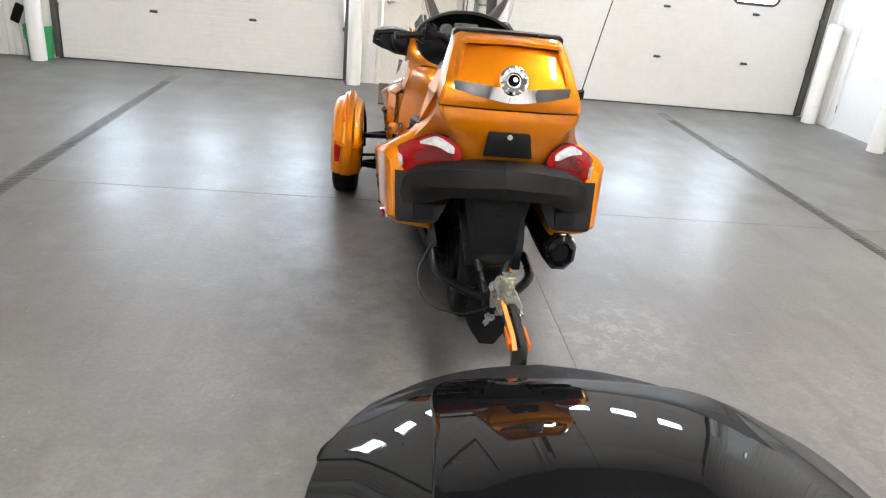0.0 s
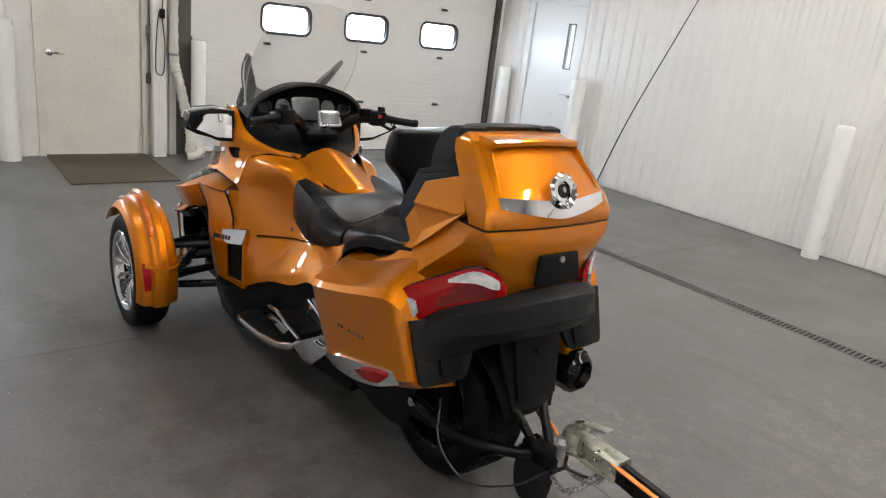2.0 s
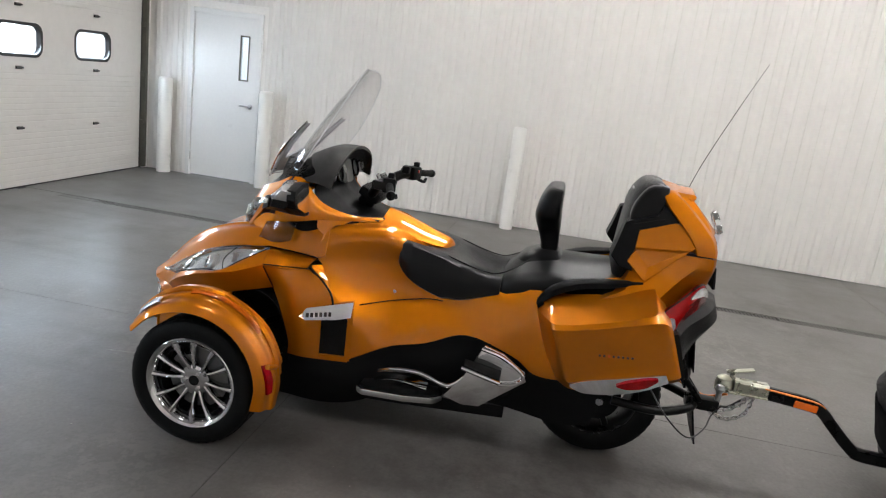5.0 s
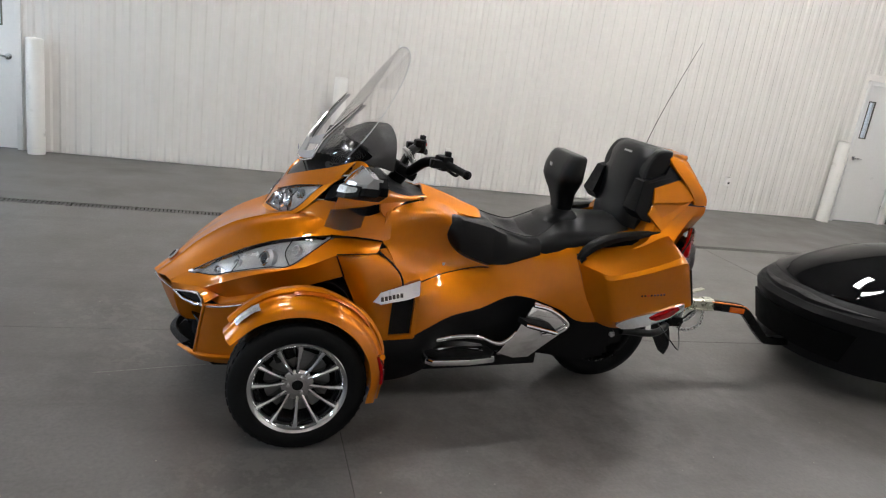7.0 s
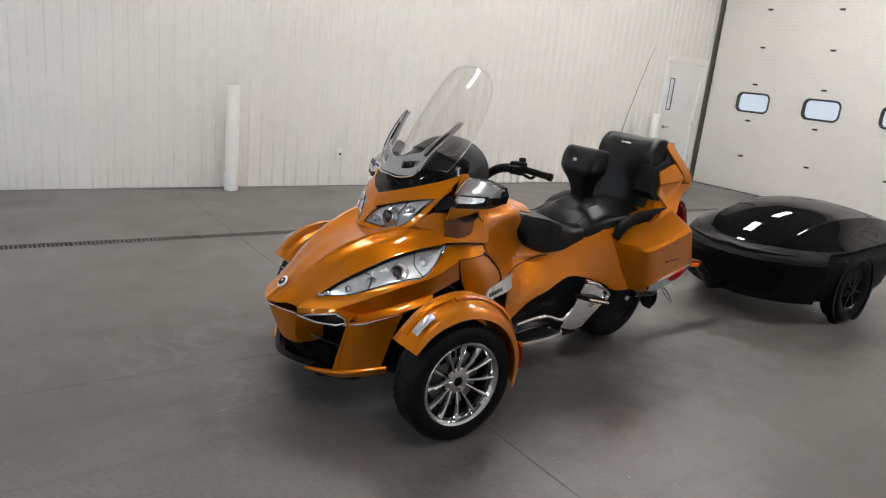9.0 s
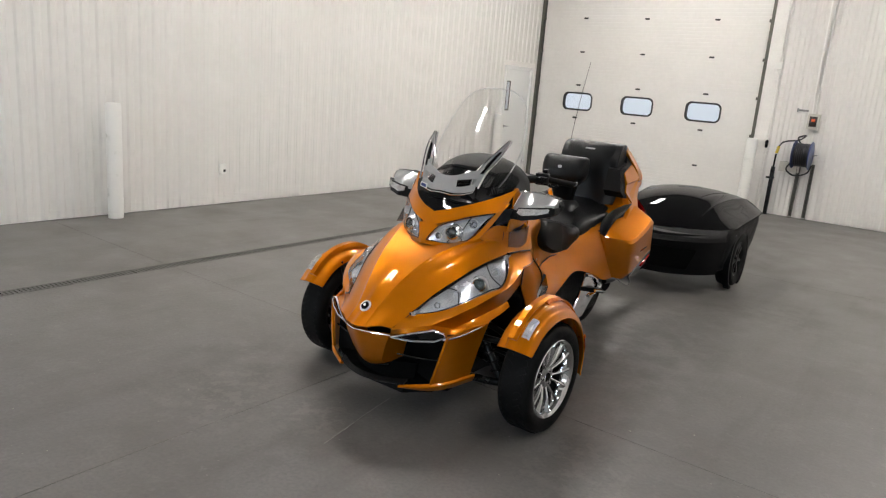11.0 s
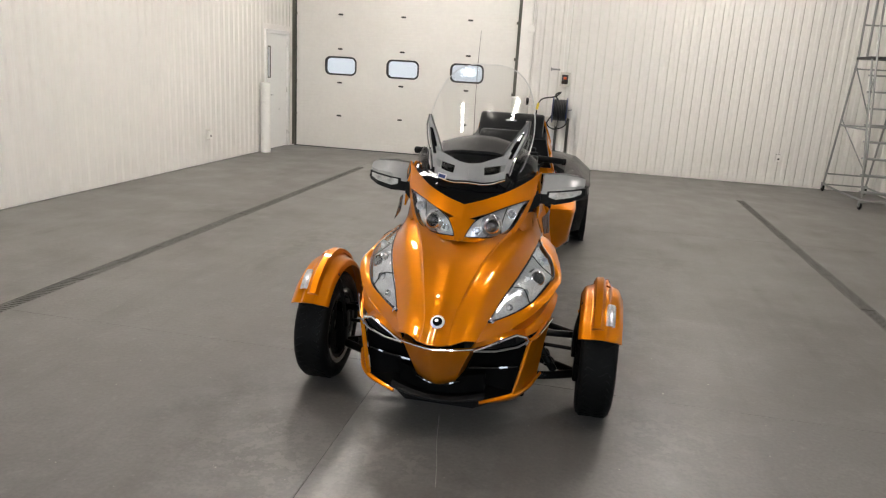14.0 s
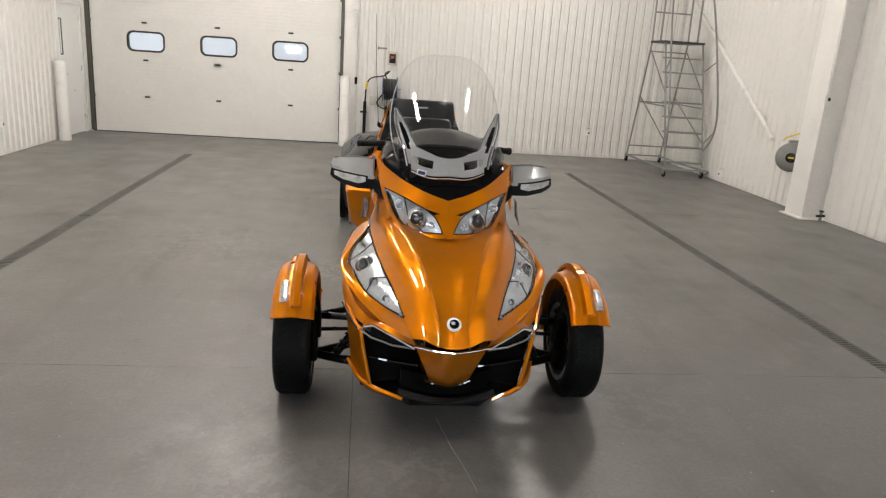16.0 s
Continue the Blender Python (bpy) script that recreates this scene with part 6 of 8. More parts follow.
    part("lamp_gasket", tube([(p.x * s + s * 0.003, p.y - 0.004, p.z) for p in edge + edge[:1]], 0.0055, straight=True, seg=6), BLACKPART, lamp)
    part("lamp_dark", skin([[(0.345, -1.976, 0.860), (0.338, -1.980, 0.812)], [(0.300, -2.012, 0.890), (0.294, -2.014, 0.838)], [(0.262, -2.043, 0.902), (0.258, -2.042, 0.852)], [(0.200, -2.077, 0.888), (0.197, -2.076, 0.862)]], 4, 3, 0.004, (0.5, -1, 0), 0.0145, s), DARKRED, lamp)
    part("lamp_clear", skin([[(0.322, -1.990, 0.904), (0.320, -1.994, 0.896)], [(0.290, -2.014, 0.925), (0.290, -2.022, 0.900)], [(0.258, -2.038, 0.940), (0.258, -2.046, 0.902)], [(0.218, -2.064, 0.926), (0.214, -2.072, 0.888)], [(0.198, -2.074, 0.908), (0.197, -2.078, 0.888)]], 4, 3, 0.005, (0.5, -1, 0), 0.019, s), CLEARLAMP, lamp, "clear reversing section")
    part("lamp_clear", skin([[(0.420, -1.898, 0.808), (0.418, -1.904, 0.776)], [(0.402, -1.915, 0.828), (0.396, -1.930, 0.764)], [(0.388, -1.930, 0.822), (0.382, -1.944, 0.790)]], 4, 3, 0.005, (0.8, -1, 0), 0.018, s), CLEARLAMP, lamp, "clear turn section")
    # dark bumper wing
    part("bumper_wing", skin([[(0.0, -2.100, 0.874), (0.0, -2.160, 0.852), (0.0, -2.178, 0.790), (0.0, -2.150, 0.735)], [(0.11, -2.092, 0.870), (0.11, -2.146, 0.846), (0.115, -2.166, 0.780), (0.12, -2.130, 0.728)], [(0.185, -2.085, 0.858), (0.195, -2.122, 0.832), (0.205, -2.130, 0.765), (0.21, -2.085, 0.705)], [(0.255, -2.045, 0.838), (0.262, -2.080, 0.815), (0.272, -2.080, 0.745), (0.275, -2.045, 0.670)], [(0.330, -1.975, 0.802), (0.338, -2.008, 0.780), (0.342, -2.018, 0.715), (0.342, -2.018, 0.650)], [(0.388, -1.935, 0.742), (0.404, -1.962, 0.725), (0.412, -1.984, 0.690), (0.408, -2.004, 0.640)]], 4, 4, 0.03, (0, -1, 0), 0.006, s, lin_v=True), GREYPLASTIC, trike, "dark grey plastic rear bumper", angle=24)
    part("bumper_side", skin([[(0.16, -1.975, 0.760), (0.30, -1.970, 0.765), (0.426, -1.964, 0.770)], [(0.20, -2.010, 0.660), (0.31, -2.008, 0.660), (0.419, -2.003, 0.660)], [(0.235, -2.034, 0.590), (0.32, -2.032, 0.588), (0.413, -2.028, 0.586)], [(0.255, -2.036, 0.572), (0.32, -2.034, 0.570), (0.400, -2.030, 0.572)]], 4, 5, 0.02, (0, -1, 0.3), 0.004, s), GREYPLASTIC, trike, "dark grey plastic bumper corner", angle=40)
    # darker plate laid on the corner paints the shade of its pocket
    part("recess_shade", plate(rounded(0.085, 0.110, 0.020), 0.012, Matrix.Translation((0.300, -2.018, 0.640)) @ Matrix.Rotation(radians(69), 4, "X"), 0.004, s), BLACKMATT, trike)
fender = part("rear_fender", skin([[(-0.155, -2.075, 0.765), (0, -2.110, 0.765), (0.155, -2.075, 0.765)], [(-0.130, -2.065, 0.66), (0, -2.100, 0.66), (0.130, -2.065, 0.66)], [(-0.105, -2.090, 0.55), (0, -2.120, 0.55), (0.105, -2.090, 0.55)], [(-0.085, -2.115, 0.46), (0, -2.140, 0.455), (0.085, -2.115, 0.46)], [(-0.06, -2.105, 0.425), (0, -2.120, 0.42), (0.06, -2.105, 0.425)]], 5, 5, 0.025, (0, -1, 0)), GREYPLASTIC, trike, "dark grey plastic rear fender")
part("plate_mount", plate([(-0.085, -0.11), (0.085, -0.11), (0.105, 0.12), (-0.105, 0.12)], 0.006, Matrix.Translation((0, -2.112, 0.60)) @ Matrix.Rotation(radians(80), 4, "X"), 0.002), BLACKMATT, fender)
part("plate_bolt", box((0.03, 0.012, 0.014), (0, -2.112, 0.655), 0.003), GREYPLASTIC, fender)
part("inner_fender", skin([[(-0.13, -1.45, 0.56), (0.13, -1.45, 0.56)], [(-0.14, -1.70, 0.66), (0.14, -1.70, 0.66)], [(-0.14, -1.95, 0.62), (0.14, -1.95, 0.62)], [(-0.13, -2.08, 0.52), (0.13, -2.08, 0.52)], [(-0.11, -2.11, 0.42), (0.11, -2.11, 0.42)]], 4, 4, 0.01, (0, 0, 1)), BLACKMATT, trike)

# exhaust on the right
tip_ring = lambda v, r, dz=0.0: [(0.300 + r * 1.0 * math.cos(radians(45 * k + 22.5)), v, 0.475 + dz + r * 1.15 * math.sin(radians(45 * k + 22.5))) for k in range(8)]
exhaust = part("exhaust", loft([tip_ring(-1.40, 0.055), tip_ring(-1.60, 0.075), tip_ring(-1.95, 0.078), tip_ring(-2.02, 0.075)], 2, lin=True), BLACKGLOSS, trike, "gloss black faceted exhaust")
part("exhaust_tip", loft([tip_ring(-2.022, 0.077), tip_ring(-2.055, 0.071), tip_ring(-2.075, 0.050), tip_ring(-2.05, 0.038)], 2, lin=True), BLACKGLOSS, exhaust)
for k in (0, 1, 6):
    a = radians(45 * k + 45)
    part("exhaust_facet", box((0.010, 0.034, 0.030), (0.300 + 0.0715 * math.cos(a), -2.030, 0.475 + 0.0815 * math.sin(a)), 0.003, Matrix.Rotation(-a, 4, "Y")), CHROME, exhaust)
part("exhaust_pipe", tube([(0.20, -0.9, 0.24), (0.24, -1.15, 0.28), (0.29, -1.42, 0.46)], 0.03, 5, 12), BLACKPART, exhaust)


# wheels
def wheel(name, label, centre, r, width, rim_r, face, rim_mat, spokes=12, tread=True):
    """A wheel on the x axis. face: +1 shows its outer face to +x."""
    turn = Matrix.Translation(centre) @ Matrix.Rotation(radians(90 * face), 4, "Y")
    w = width / 2
    hub = part(name, lathe([(rim_r * 0.93, -w * 0.92), (rim_r * 1.02, -w * 0.95), (rim_r * 1.03, -w * 0.88), (rim_r * 0.95, -w * 0.8), (rim_r * 0.92, 0), (rim_r * 0.93, w * 0.75), (rim_r * 1.02, w * 0.86), (rim_r * 1.045, w * 0.93), (rim_r * 1.02, w * 0.98), (rim_r * 0.965, w * 0.93), (rim_r * 0.90, w * 0.70), (rim_r * 0.88, 0), (rim_r * 0.89, -w * 0.92), (rim_r * 0.93, -w * 0.92)], 72, turn), rim_mat, trike, label)
    prof = [(rim_r * 1.0, -w * 0.90), (rim_r * 1.08, -w * 0.99), ((rim_r + r) / 2, -w * 1.04), (r * 0.955, -w * 0.93), (r * 0.985, -w * 0.78), (r * 0.998, -w * 0.4), (r, 0), (r * 0.998, w * 0.4), (r * 0.985, w * 0.78), (r * 0.955, w * 0.93), ((rim_r + r) / 2, w * 1.04), (rim_r * 1.08, w * 0.99), (rim_r * 1.0, w * 0.90)]
    tyre = part("tyre", lathe(prof, 72, turn), RUBBER, hub, "black rubber tyre", angle=50)
    if tread:
        bm = bmesh.new()
        for k in range(48):
            for sgn in (-1, 1):
                a = radians(7.5 * k + 1.9 * sgn)
                m = turn @ Matrix.Rotation(a, 4, "Z") @ Matrix.Translation((r * 0.983, 0, sgn * w * 0.42)) @ Matrix.Rotation(radians(sgn * 32), 4, "X")
                box((0.012, 0.026, w * 0.54), (0, 0, 0), 0.0, m, bm)
        part("tread", bm, RUBBER, tyre, smooth=False)
    return hub, turn, w


for s in (-1, 1):
    hub, turn, w = wheel("front_wheel", "chrome twelve-spoke front wheel", (s * 0.700, 0, 0.281), 0.281, 0.165, 0.195, s, RIM)
    for k in range(6):
        for d in (-1, 1):
            a = radians(60 * k + d * 14.5 + 15)
            b = radians(60 * k + d * 10 + 15)
            p0 = Vector((0.045 * math.cos(b), 0.045 * math.sin(b), w * 0.42))
            p1 = Vector((0.186 * math.cos(a), 0.186 * math.sin(a), w * 0.80))
            side_dir = Vector((-math.sin(a), math.cos(a), 0))
            ring = lambda p, half, deep: [p - side_dir * half - Vector((0, 0, deep)), p - side_dir * half * 0.80 - Vector((0, 0, 0.011)), p - side_dir * half * 0.45, p + Vector((0, 0, 0.004)), p + side_dir * half * 0.45, p + side_dir * half * 0.80 - Vector((0, 0, 0.011)), p + side_dir * half - Vector((0, 0, deep))]
            bm = loft([ring(p0, 0.014, 0.034), ring(p0.lerp(p1, 0.5) + Vector((0, 0, 0.006)), 0.0125, 0.028), ring(p1, 0.021, 0.034)], 4)
            bmesh.ops.transform(bm, matrix=turn, verts=bm.verts)
            part("spoke", bm, RIM, hub, angle=18)
    part("hub_plate", lathe([(0, w * 0.30), (0.068, w * 0.30), (0.066, w * 0.42), (0.045, w * 0.50), (0.024, w * 0.50), (0.024, w * 0.52), (0, w * 0.53)], 32, turn), RIM, hub)
    part("hub_cap", lathe([(0, w * 0.52), (0.023, w * 0.52), (0.022, w * 0.55), (0, w * 0.56)], 24, turn), BLACKGLOSS, hub, "black hub cap")
    for k in range(3):
        m = turn @ Matrix.Rotation(radians(120 * k + 90), 4, "Z")
        part("lug_nut", lathe([(0, w * 0.42), (0.0085, w * 0.42), (0.0085, w * 0.60), (0, w * 0.62)], 6, m @ Matrix.Translation((0.038, 0, 0))), CHROME, hub)
    # black band and disc added to paint the dark interior behind the spokes
    part("rim_shade_band", lathe([(0.160, -w * 0.85), (0.171, -w * 0.85), (0.171, w * 0.40), (0.160, w * 0.40), (0.160, -w * 0.85)], 48, turn), BLACKMATT, hub)
    part("wheel_shade_disc", lathe([(0.03, -w * 0.55), (0.172, -w * 0.55), (0.172, -w * 0.35), (0.03, -w * 0.40), (0.03, -w * 0.55)], 40, turn), BLACKMATT, hub)
    part("brake_disc", lathe([(0.05, -w * 0.05), (0.135, -w * 0.05), (0.135, w * 0.02), (0.05, w * 0.02), (0.05, -w * 0.05)], 40, turn), STEEL_GREY, trike, "steel brake disc")
    part("brake_caliper", box((0.06, 0.09, 0.05), (s * 0.69, 0.06, 0.40), 0.012, Matrix.Rotation(radians(-25), 4, "X")), BLACKPART, trike, "black brake caliper")
    # fender hugging the tyre
    rows = []
    for k in range(9):
        a = radians(35 + (192 - 35) * k / 8)
        r = 0.352 - 0.030 * (k / 8) ** 1.6 + 0.006 * math.sin(math.pi * k / 8)
        c, d = math.cos(a), math.sin(a)
        shape = ((0.596, -0.030), (0.612, 0.000), (0.650, 0.016), (0.668, 0.032), (0.715, 0.032), (0.732, 0.016), (0.768, 0.002), (0.790, -0.034))
        taper = min(1.0, 0.55 + k * 0.2) if k < 3 else 1.0
        rows.append([(x, (r + h * taper) * c, 0.281 + (r + h * taper) * d) for x, h in shape])
    fend = part("front_fender", skin(rows, 5, 4, 0.006, (0, 0.2, 1), side=s), ORANGE, trike, "glossy orange front fender")
    part("marker_lamp", skin([[(x, (q + h) * math.cos(radians(a)), 0.281 + (q + h) * math.sin(radians(a))) for x, h in ((0.698 + d, 0.0), (0.702 + d, 0.006), (0.712 + d, 0.006), (0.718 + d, 0.0))] for a, q, d in ((84, 0.3785, 0.0), (90, 0.3825, 0.0), (104, 0.3835, 0.0), (119, 0.3805, 0.0), (130, 0.3745, 0.002), (136, 0.3690, 0.003))], 5, 2, 0.010, (0, -0.3, 1), 0.009, s), DARKAMBER, fend, "amber lens strip on the fender crest")
    part("front_marker", skin([[(x, (q + h) * math.cos(radians(a)), 0.281 + (q + h) * math.sin(radians(a))) for x, h in ((0.718, -0.004), (0.723, 0.003), (0.741, 0.000), (0.746, -0.008))] for a, q in ((46, 0.368), (50, 0.372), (58, 0.376), (63, 0.374))], 4, 2, 0.010, (0, 0.6, 1), 0.008, s), CLEARLAMP, fend, "clear marker lens in the fender front")
    part("fender_ridge", loft([[(s * x, (q + h) * math.cos(radians(a)), 0.281 + (q + h) * math.sin(radians(a))) for x, h in ((0.650, 0.0), (0.660, 0.022), (0.690, 0.024), (0.704, 0.012), (0.700, -0.006))] for a, q in ((42, 0.366), (58, 0.374), (76, 0.382), (100, 0.383), (130, 0.376), (152, 0.364), (168, 0.345))], 4), ORANGE, fend, angle=24)
    part("rear_marker", skin([[(0.735, -0.325, 0.42), (0.768, -0.315, 0.425)], [(0.735, -0.350, 0.36), (0.768, -0.338, 0.36)], [(0.738, -0.352, 0.30), (0.762, -0.342, 0.295)]], 3, 3, 0.014, (0, -1, 0), 0.004, s), RED, fend, "red fender marker")
    part("fender_stay", tube([(s * 0.60, -0.28, 0.42), (s * 0.62, -0.33, 0.40), (s * 0.70, -0.345, 0.40), (s * 0.76, -0.335, 0.42)], 0.012, 4, 8), ORANGE, fend)
    part("fender_strut", tube([(s * 0.585, 0.05, 0.30), (s * 0.585, 0.09, 0.45), (s * 0.61, 0.12, 0.60)], 0.011, 4, 8), BLACKPART, fend)
    # suspension
    part("upper_arm", tube([(s * 0.20, 0.10, 0.40), (s * 0.42, 0.06, 0.405), (s * 0.60, 0.0, 0.39)], 0.017, 4, 10), BLACKPART, trike, "black suspension arm")
    part("upper_arm", tube([(s * 0.20, -0.14, 0.42), (s * 0.42, -0.06, 0.41), (s * 0.60, 0.0, 0.39)], 0.017, 4, 10), BLACKPART, trike)
    part("lower_arm", tube([(s * 0.16, 0.16, 0.20), (s * 0.42, 0.10, 0.195), (s * 0.62, 0.0, 0.19)], 0.021, 4, 10), BLACKPART, trike, "black suspension arm")
    part("lower_arm", tube([(s * 0.16, -0.18, 0.21), (s * 0.42, -0.10, 0.20), (s * 0.62, 0.0, 0.19)], 0.021, 4, 10), BLACKPART, trike)
    part("tie_rod", rod(0.010, (s * 0.18, -0.08, 0.30), (s * 0.60, -0.09, 0.28), 10), BLACKPART, trike)
    part("knuckle", box((0.05, 0.09, 0.26), (s * 0.615, 0, 0.29), 0.015), BLACKPART, trike)
    shock = part("shock_absorber", rod(0.020, (s * 0.50, 0.05, 0.21), (s * 0.26, 0.04, 0.56), 14), BLACKPART, trike, "black shock absorber")
    coil = [Vector((s * 0.48, 0.05, 0.24)).lerp(Vector((s * 0.29, 0.04, 0.52)), k / 60) + Vector((0.030 * math.cos(k * 0.75), 0.034 * math.sin(k * 0.75), 0)) for k in range(61)]
    part("spring", tube(coil, 0.0055, straight=True, seg=6), BLACKPART, shock)

rear, turn, w = wheel("rear_wheel", "black rear wheel", (0, -1.714, 0.303), 0.303, 0.225, 0.195, -1, BLACKPART)
for k in range(7):
    a = radians(360 * k / 7)
    bm = bmesh.new()
    box((0.16, 0.028, 0.03), (0.115, 0, w * 0.6), 0.006, None, bm)
    bmesh.ops.transform(bm, matrix=turn @ Matrix.Rotation(a, 4, "Z"), verts=bm.verts)
    part("spoke", bm, BLACKPART, rear)
part("belt_pulley", lathe([(0.03, -w * 0.2), (0.12, -w * 0.2), (0.12, w * 1.05), (0.03, w * 1.05), (0.03, -w * 0.2)], 32, turn), BLACKMATT, rear)
for s in (-1, 1):
    part("swing_arm", loft([[(0.155, v, z0), (0.155, v, z1), (0.195, v, z1), (0.195, v, z0)] for v, z0, z1 in ((-1.05, 0.24, 0.34), (-1.45, 0.24, 0.35), (-1.74, 0.25, 0.35), (-1.80, 0.27, 0.33))], 3, s), BLACKPART, trike, "black swing arm")
part("belt_guard", skin([[(-0.20, -1.05, 0.36), (-0.20, -1.10, 0.20)], [(-0.205, -1.30, 0.40), (-0.205, -1.32, 0.19)], [(-0.205, -1.55, 0.39), (-0.205, -1.55, 0.16)], [(-0.20, -1.74, 0.36), (-0.20, -1.70, 0.18)]], 4, 4, 0.008, (-1, 0, 0)), BLACKMATT, trike, "black belt guard")
part("axle_nut", lathe([(0, 0), (0.018, 0), (0.018, 0.014), (0, 0.016)], 6, Matrix.Translation((-0.198, -1.73, 0.312)) @ Matrix.Rotation(radians(-90), 4, "Y")), SILVER, trike)
for v, z in ((-1.86, 0.335), (-1.93, 0.33)):
    part("bolt", lathe([(0, 0), (0.009, 0), (0.009, 0.008), (0, 0.010)], 6, Matrix.Translation((-0.21, v, z)) @ Matrix.Rotation(radians(-90), 4, "Y")), SILVER, trike)

# floorboards and passenger pegs
for s in (-1, 1):
    out = [(0.27, -0.66), (0.34, -0.625), (0.415, -0.625), (0.445, -0.66), (0.430, -0.85), (0.395, -0.985), (0.34, -1.02), (0.27, -1.0)]
    board = part("floorboard", plate(out, 0.030, Matrix.Translation((0, 0, 0.222)), 0.006, s), CHROME, trike, "chrome-edged rider floorboard")
    part("board_pad", plate([(x * 0.9 + 0.034, y * 0.92 - 0.065) for x, y in out], 0.012, Matrix.Translation((0, 0, 0.248)), 0.003, s), RUBBER, board)
    part("heel_guard", tube([(s * 0.30, -0.66, 0.285), (s * 0.335, -0.78, 0.330), (s * 0.335, -0.90, 0.335), (s * 0.325, -1.0, 0.300), (s * 0.33, -1.06, 0.310), (s * 0.33, -1.15, 0.405)], 0.012, 5, 10), CHROME, trike, "bent chrome heel guard")
    part("shift_blade", skin([[(0.30, -0.68, 0.262), (0.34, -0.68, 0.258)], [(0.315, -0.80, 0.300), (0.355, -0.80, 0.285)], [(0.31, -0.94, 0.285), (0.345, -0.94, 0.262)]], 4, 3, 0.008, (0.5, 0, 1), side=s), CHROME, trike)
    bracket = part("peg_bracket", plate([(-1.02, 0.250), (-1.11, 0.225), (-1.19, 0.232), (-1.27, 0.300), (-1.385, 0.395), (-1.375, 0.44), (-1.27, 0.505), (-1.18, 0.53), (-1.15, 0.47), (-1.10, 0.36)], 0.014, Matrix(((0, 0, 1, 0.328), (1, 0, 0, 0), (0, 1, 0, 0), (0, 0, 0, 1))), 0.004, s), CHROME, trike, "chrome passenger peg bracket")
    part("bracket_rim", tube([(s * 0.348, -1.17, 0.515), (s * 0.352, -1.27, 0.492), (s * 0.352, -1.37, 0.425), (s * 0.350, -1.33, 0.375), (s * 0.348, -1.24, 0.36)], 0.010, 5, 8), CHROME, bracket)
    part("passenger_peg", loft([[(0.345, -1.10, 0.425), (0.345, -1.10, 0.452), (0.445, -1.11, 0.462), (0.445, -1.11, 0.435)], [(0.345, -1.27, 0.400), (0.345, -1.27, 0.425), (0.435, -1.27, 0.420), (0.435, -1.27, 0.395)]], 3, s), RUBBER, trike, "black passenger footpeg")
    part("peg_edge", tube([(s * 0.449, -1.10, 0.450), (s * 0.449, -1.19, 0.430), (s * 0.44, -1.275, 0.408)], 0.008, 4, 8), CHROME, bracket)

# tow bar under the tail
tow = part("tow_bar", tube([(0.21, -1.78, 0.335), (0.20, -1.98, 0.320), (0.10, -2.13, 0.315), (0, -2.18, 0.315), (-0.10, -2.13, 0.315), (-0.20, -1.98, 0.320), (-0.21, -1.78, 0.335)], 0.021, 6, 10), BLACKPART, trike, "bent black tow bar")
part("receiver", box((0.07, 0.15, 0.055), (-0.005, -2.215, 0.325), 0.006), BLACKPART, tow)
part("ball_shank", rod(0.014, (-0.01, -2.285, 0.325), (-0.01, -2.285, 0.400), 12), SILVER, tow)
part("tow_ball", lathe([(0, -0.026), (0.015, -0.021), (0.025, 0), (0.018, 0.018), (0, 0.025)], 20, Matrix.Translation((-0.01, -2.285, 0.412))), SILVER, tow)
part("mud_flap", skin([[(-0.07, -2.165, 0.350), (0.07, -2.165, 0.350)], [(-0.095, -2.18, 0.27), (0.095, -2.18, 0.27)], [(-0.085, -2.20, 0.19), (0.085, -2.20, 0.19)], [(-0.03, -2.225, 0.115), (0.03, -2.225, 0.115)]], 4, 4, 0.008, (0, -1, 0)), BLACKMATT, trike, "pointed black mud flap")
part("hitch_stay", rod(0.016, (0.07, -2.09, 0.47), (0.03, -2.20, 0.34), 10), BLACKPART, tow)
part("hitch_stay", rod(0.016, (-0.07, -2.09, 0.47), (-0.03, -2.20, 0.34), 10), BLACKPART, tow)
part("wiring", tube([(-0.24, -1.93, 0.44), (-0.30, -2.02, 0.34), (-0.26, -2.13, 0.25), (-0.14, -2.22, 0.25), (-0.06, -2.26, 0.29), (-0.03, -2.30, 0.33)], 0.0038, 8, 8), HOSE, trike, "black trailer cable")
part("wiring", tube([(0.08, -2.02, 0.42), (0.10, -2.14, 0.36), (0.06, -2.24, 0.335), (0.02, -2.33, 0.38)], 0.006, 6, 8), ORANGECABLE, trike, "orange cable")

# ---- the trailer ----
trailer = thing("cargo_trailer", "low black motorcycle trailer with a gloss lid and matt nose", "trailer", pose(0.60, 4.80, 0, 0, 0, 0.8))


def half_width(v):
    """The rim in plan: a half-ellipse nose, straight flanks, rounded tail."""
    if v > -3.6:
        return 0.62 * math.sqrt(max(0.0, 1 - ((v + 3.6) / 0.55) ** 2))
    if v < -4.4:
        return 0.62 * max(0.0, 1 - (abs(v + 4.4) / 0.66) ** 2.6) ** 0.5
    return 0.62


def rim_height(v):
    return 0.545 + 0.075 * min(1.0, (-3.05 - v) / 1.4)


def lower_ring(v, zb):
    w, zs = half_width(v), rim_height(v)
    half = [(w * 0.50, zb), (w * 0.88, zb + 0.03), (w * 0.94, zb + 0.40 * (zs - zb)), (w * 0.98, zs - 0.07), (w * 0.97, zs - 0.012), (w * 0.955, zs)]
    return [(x, v, z) for x, z in half] + [(0, v, zs + 0.01)] + [(-x, v, z) for x, z in reversed(half)] + [(0, v, zb)]


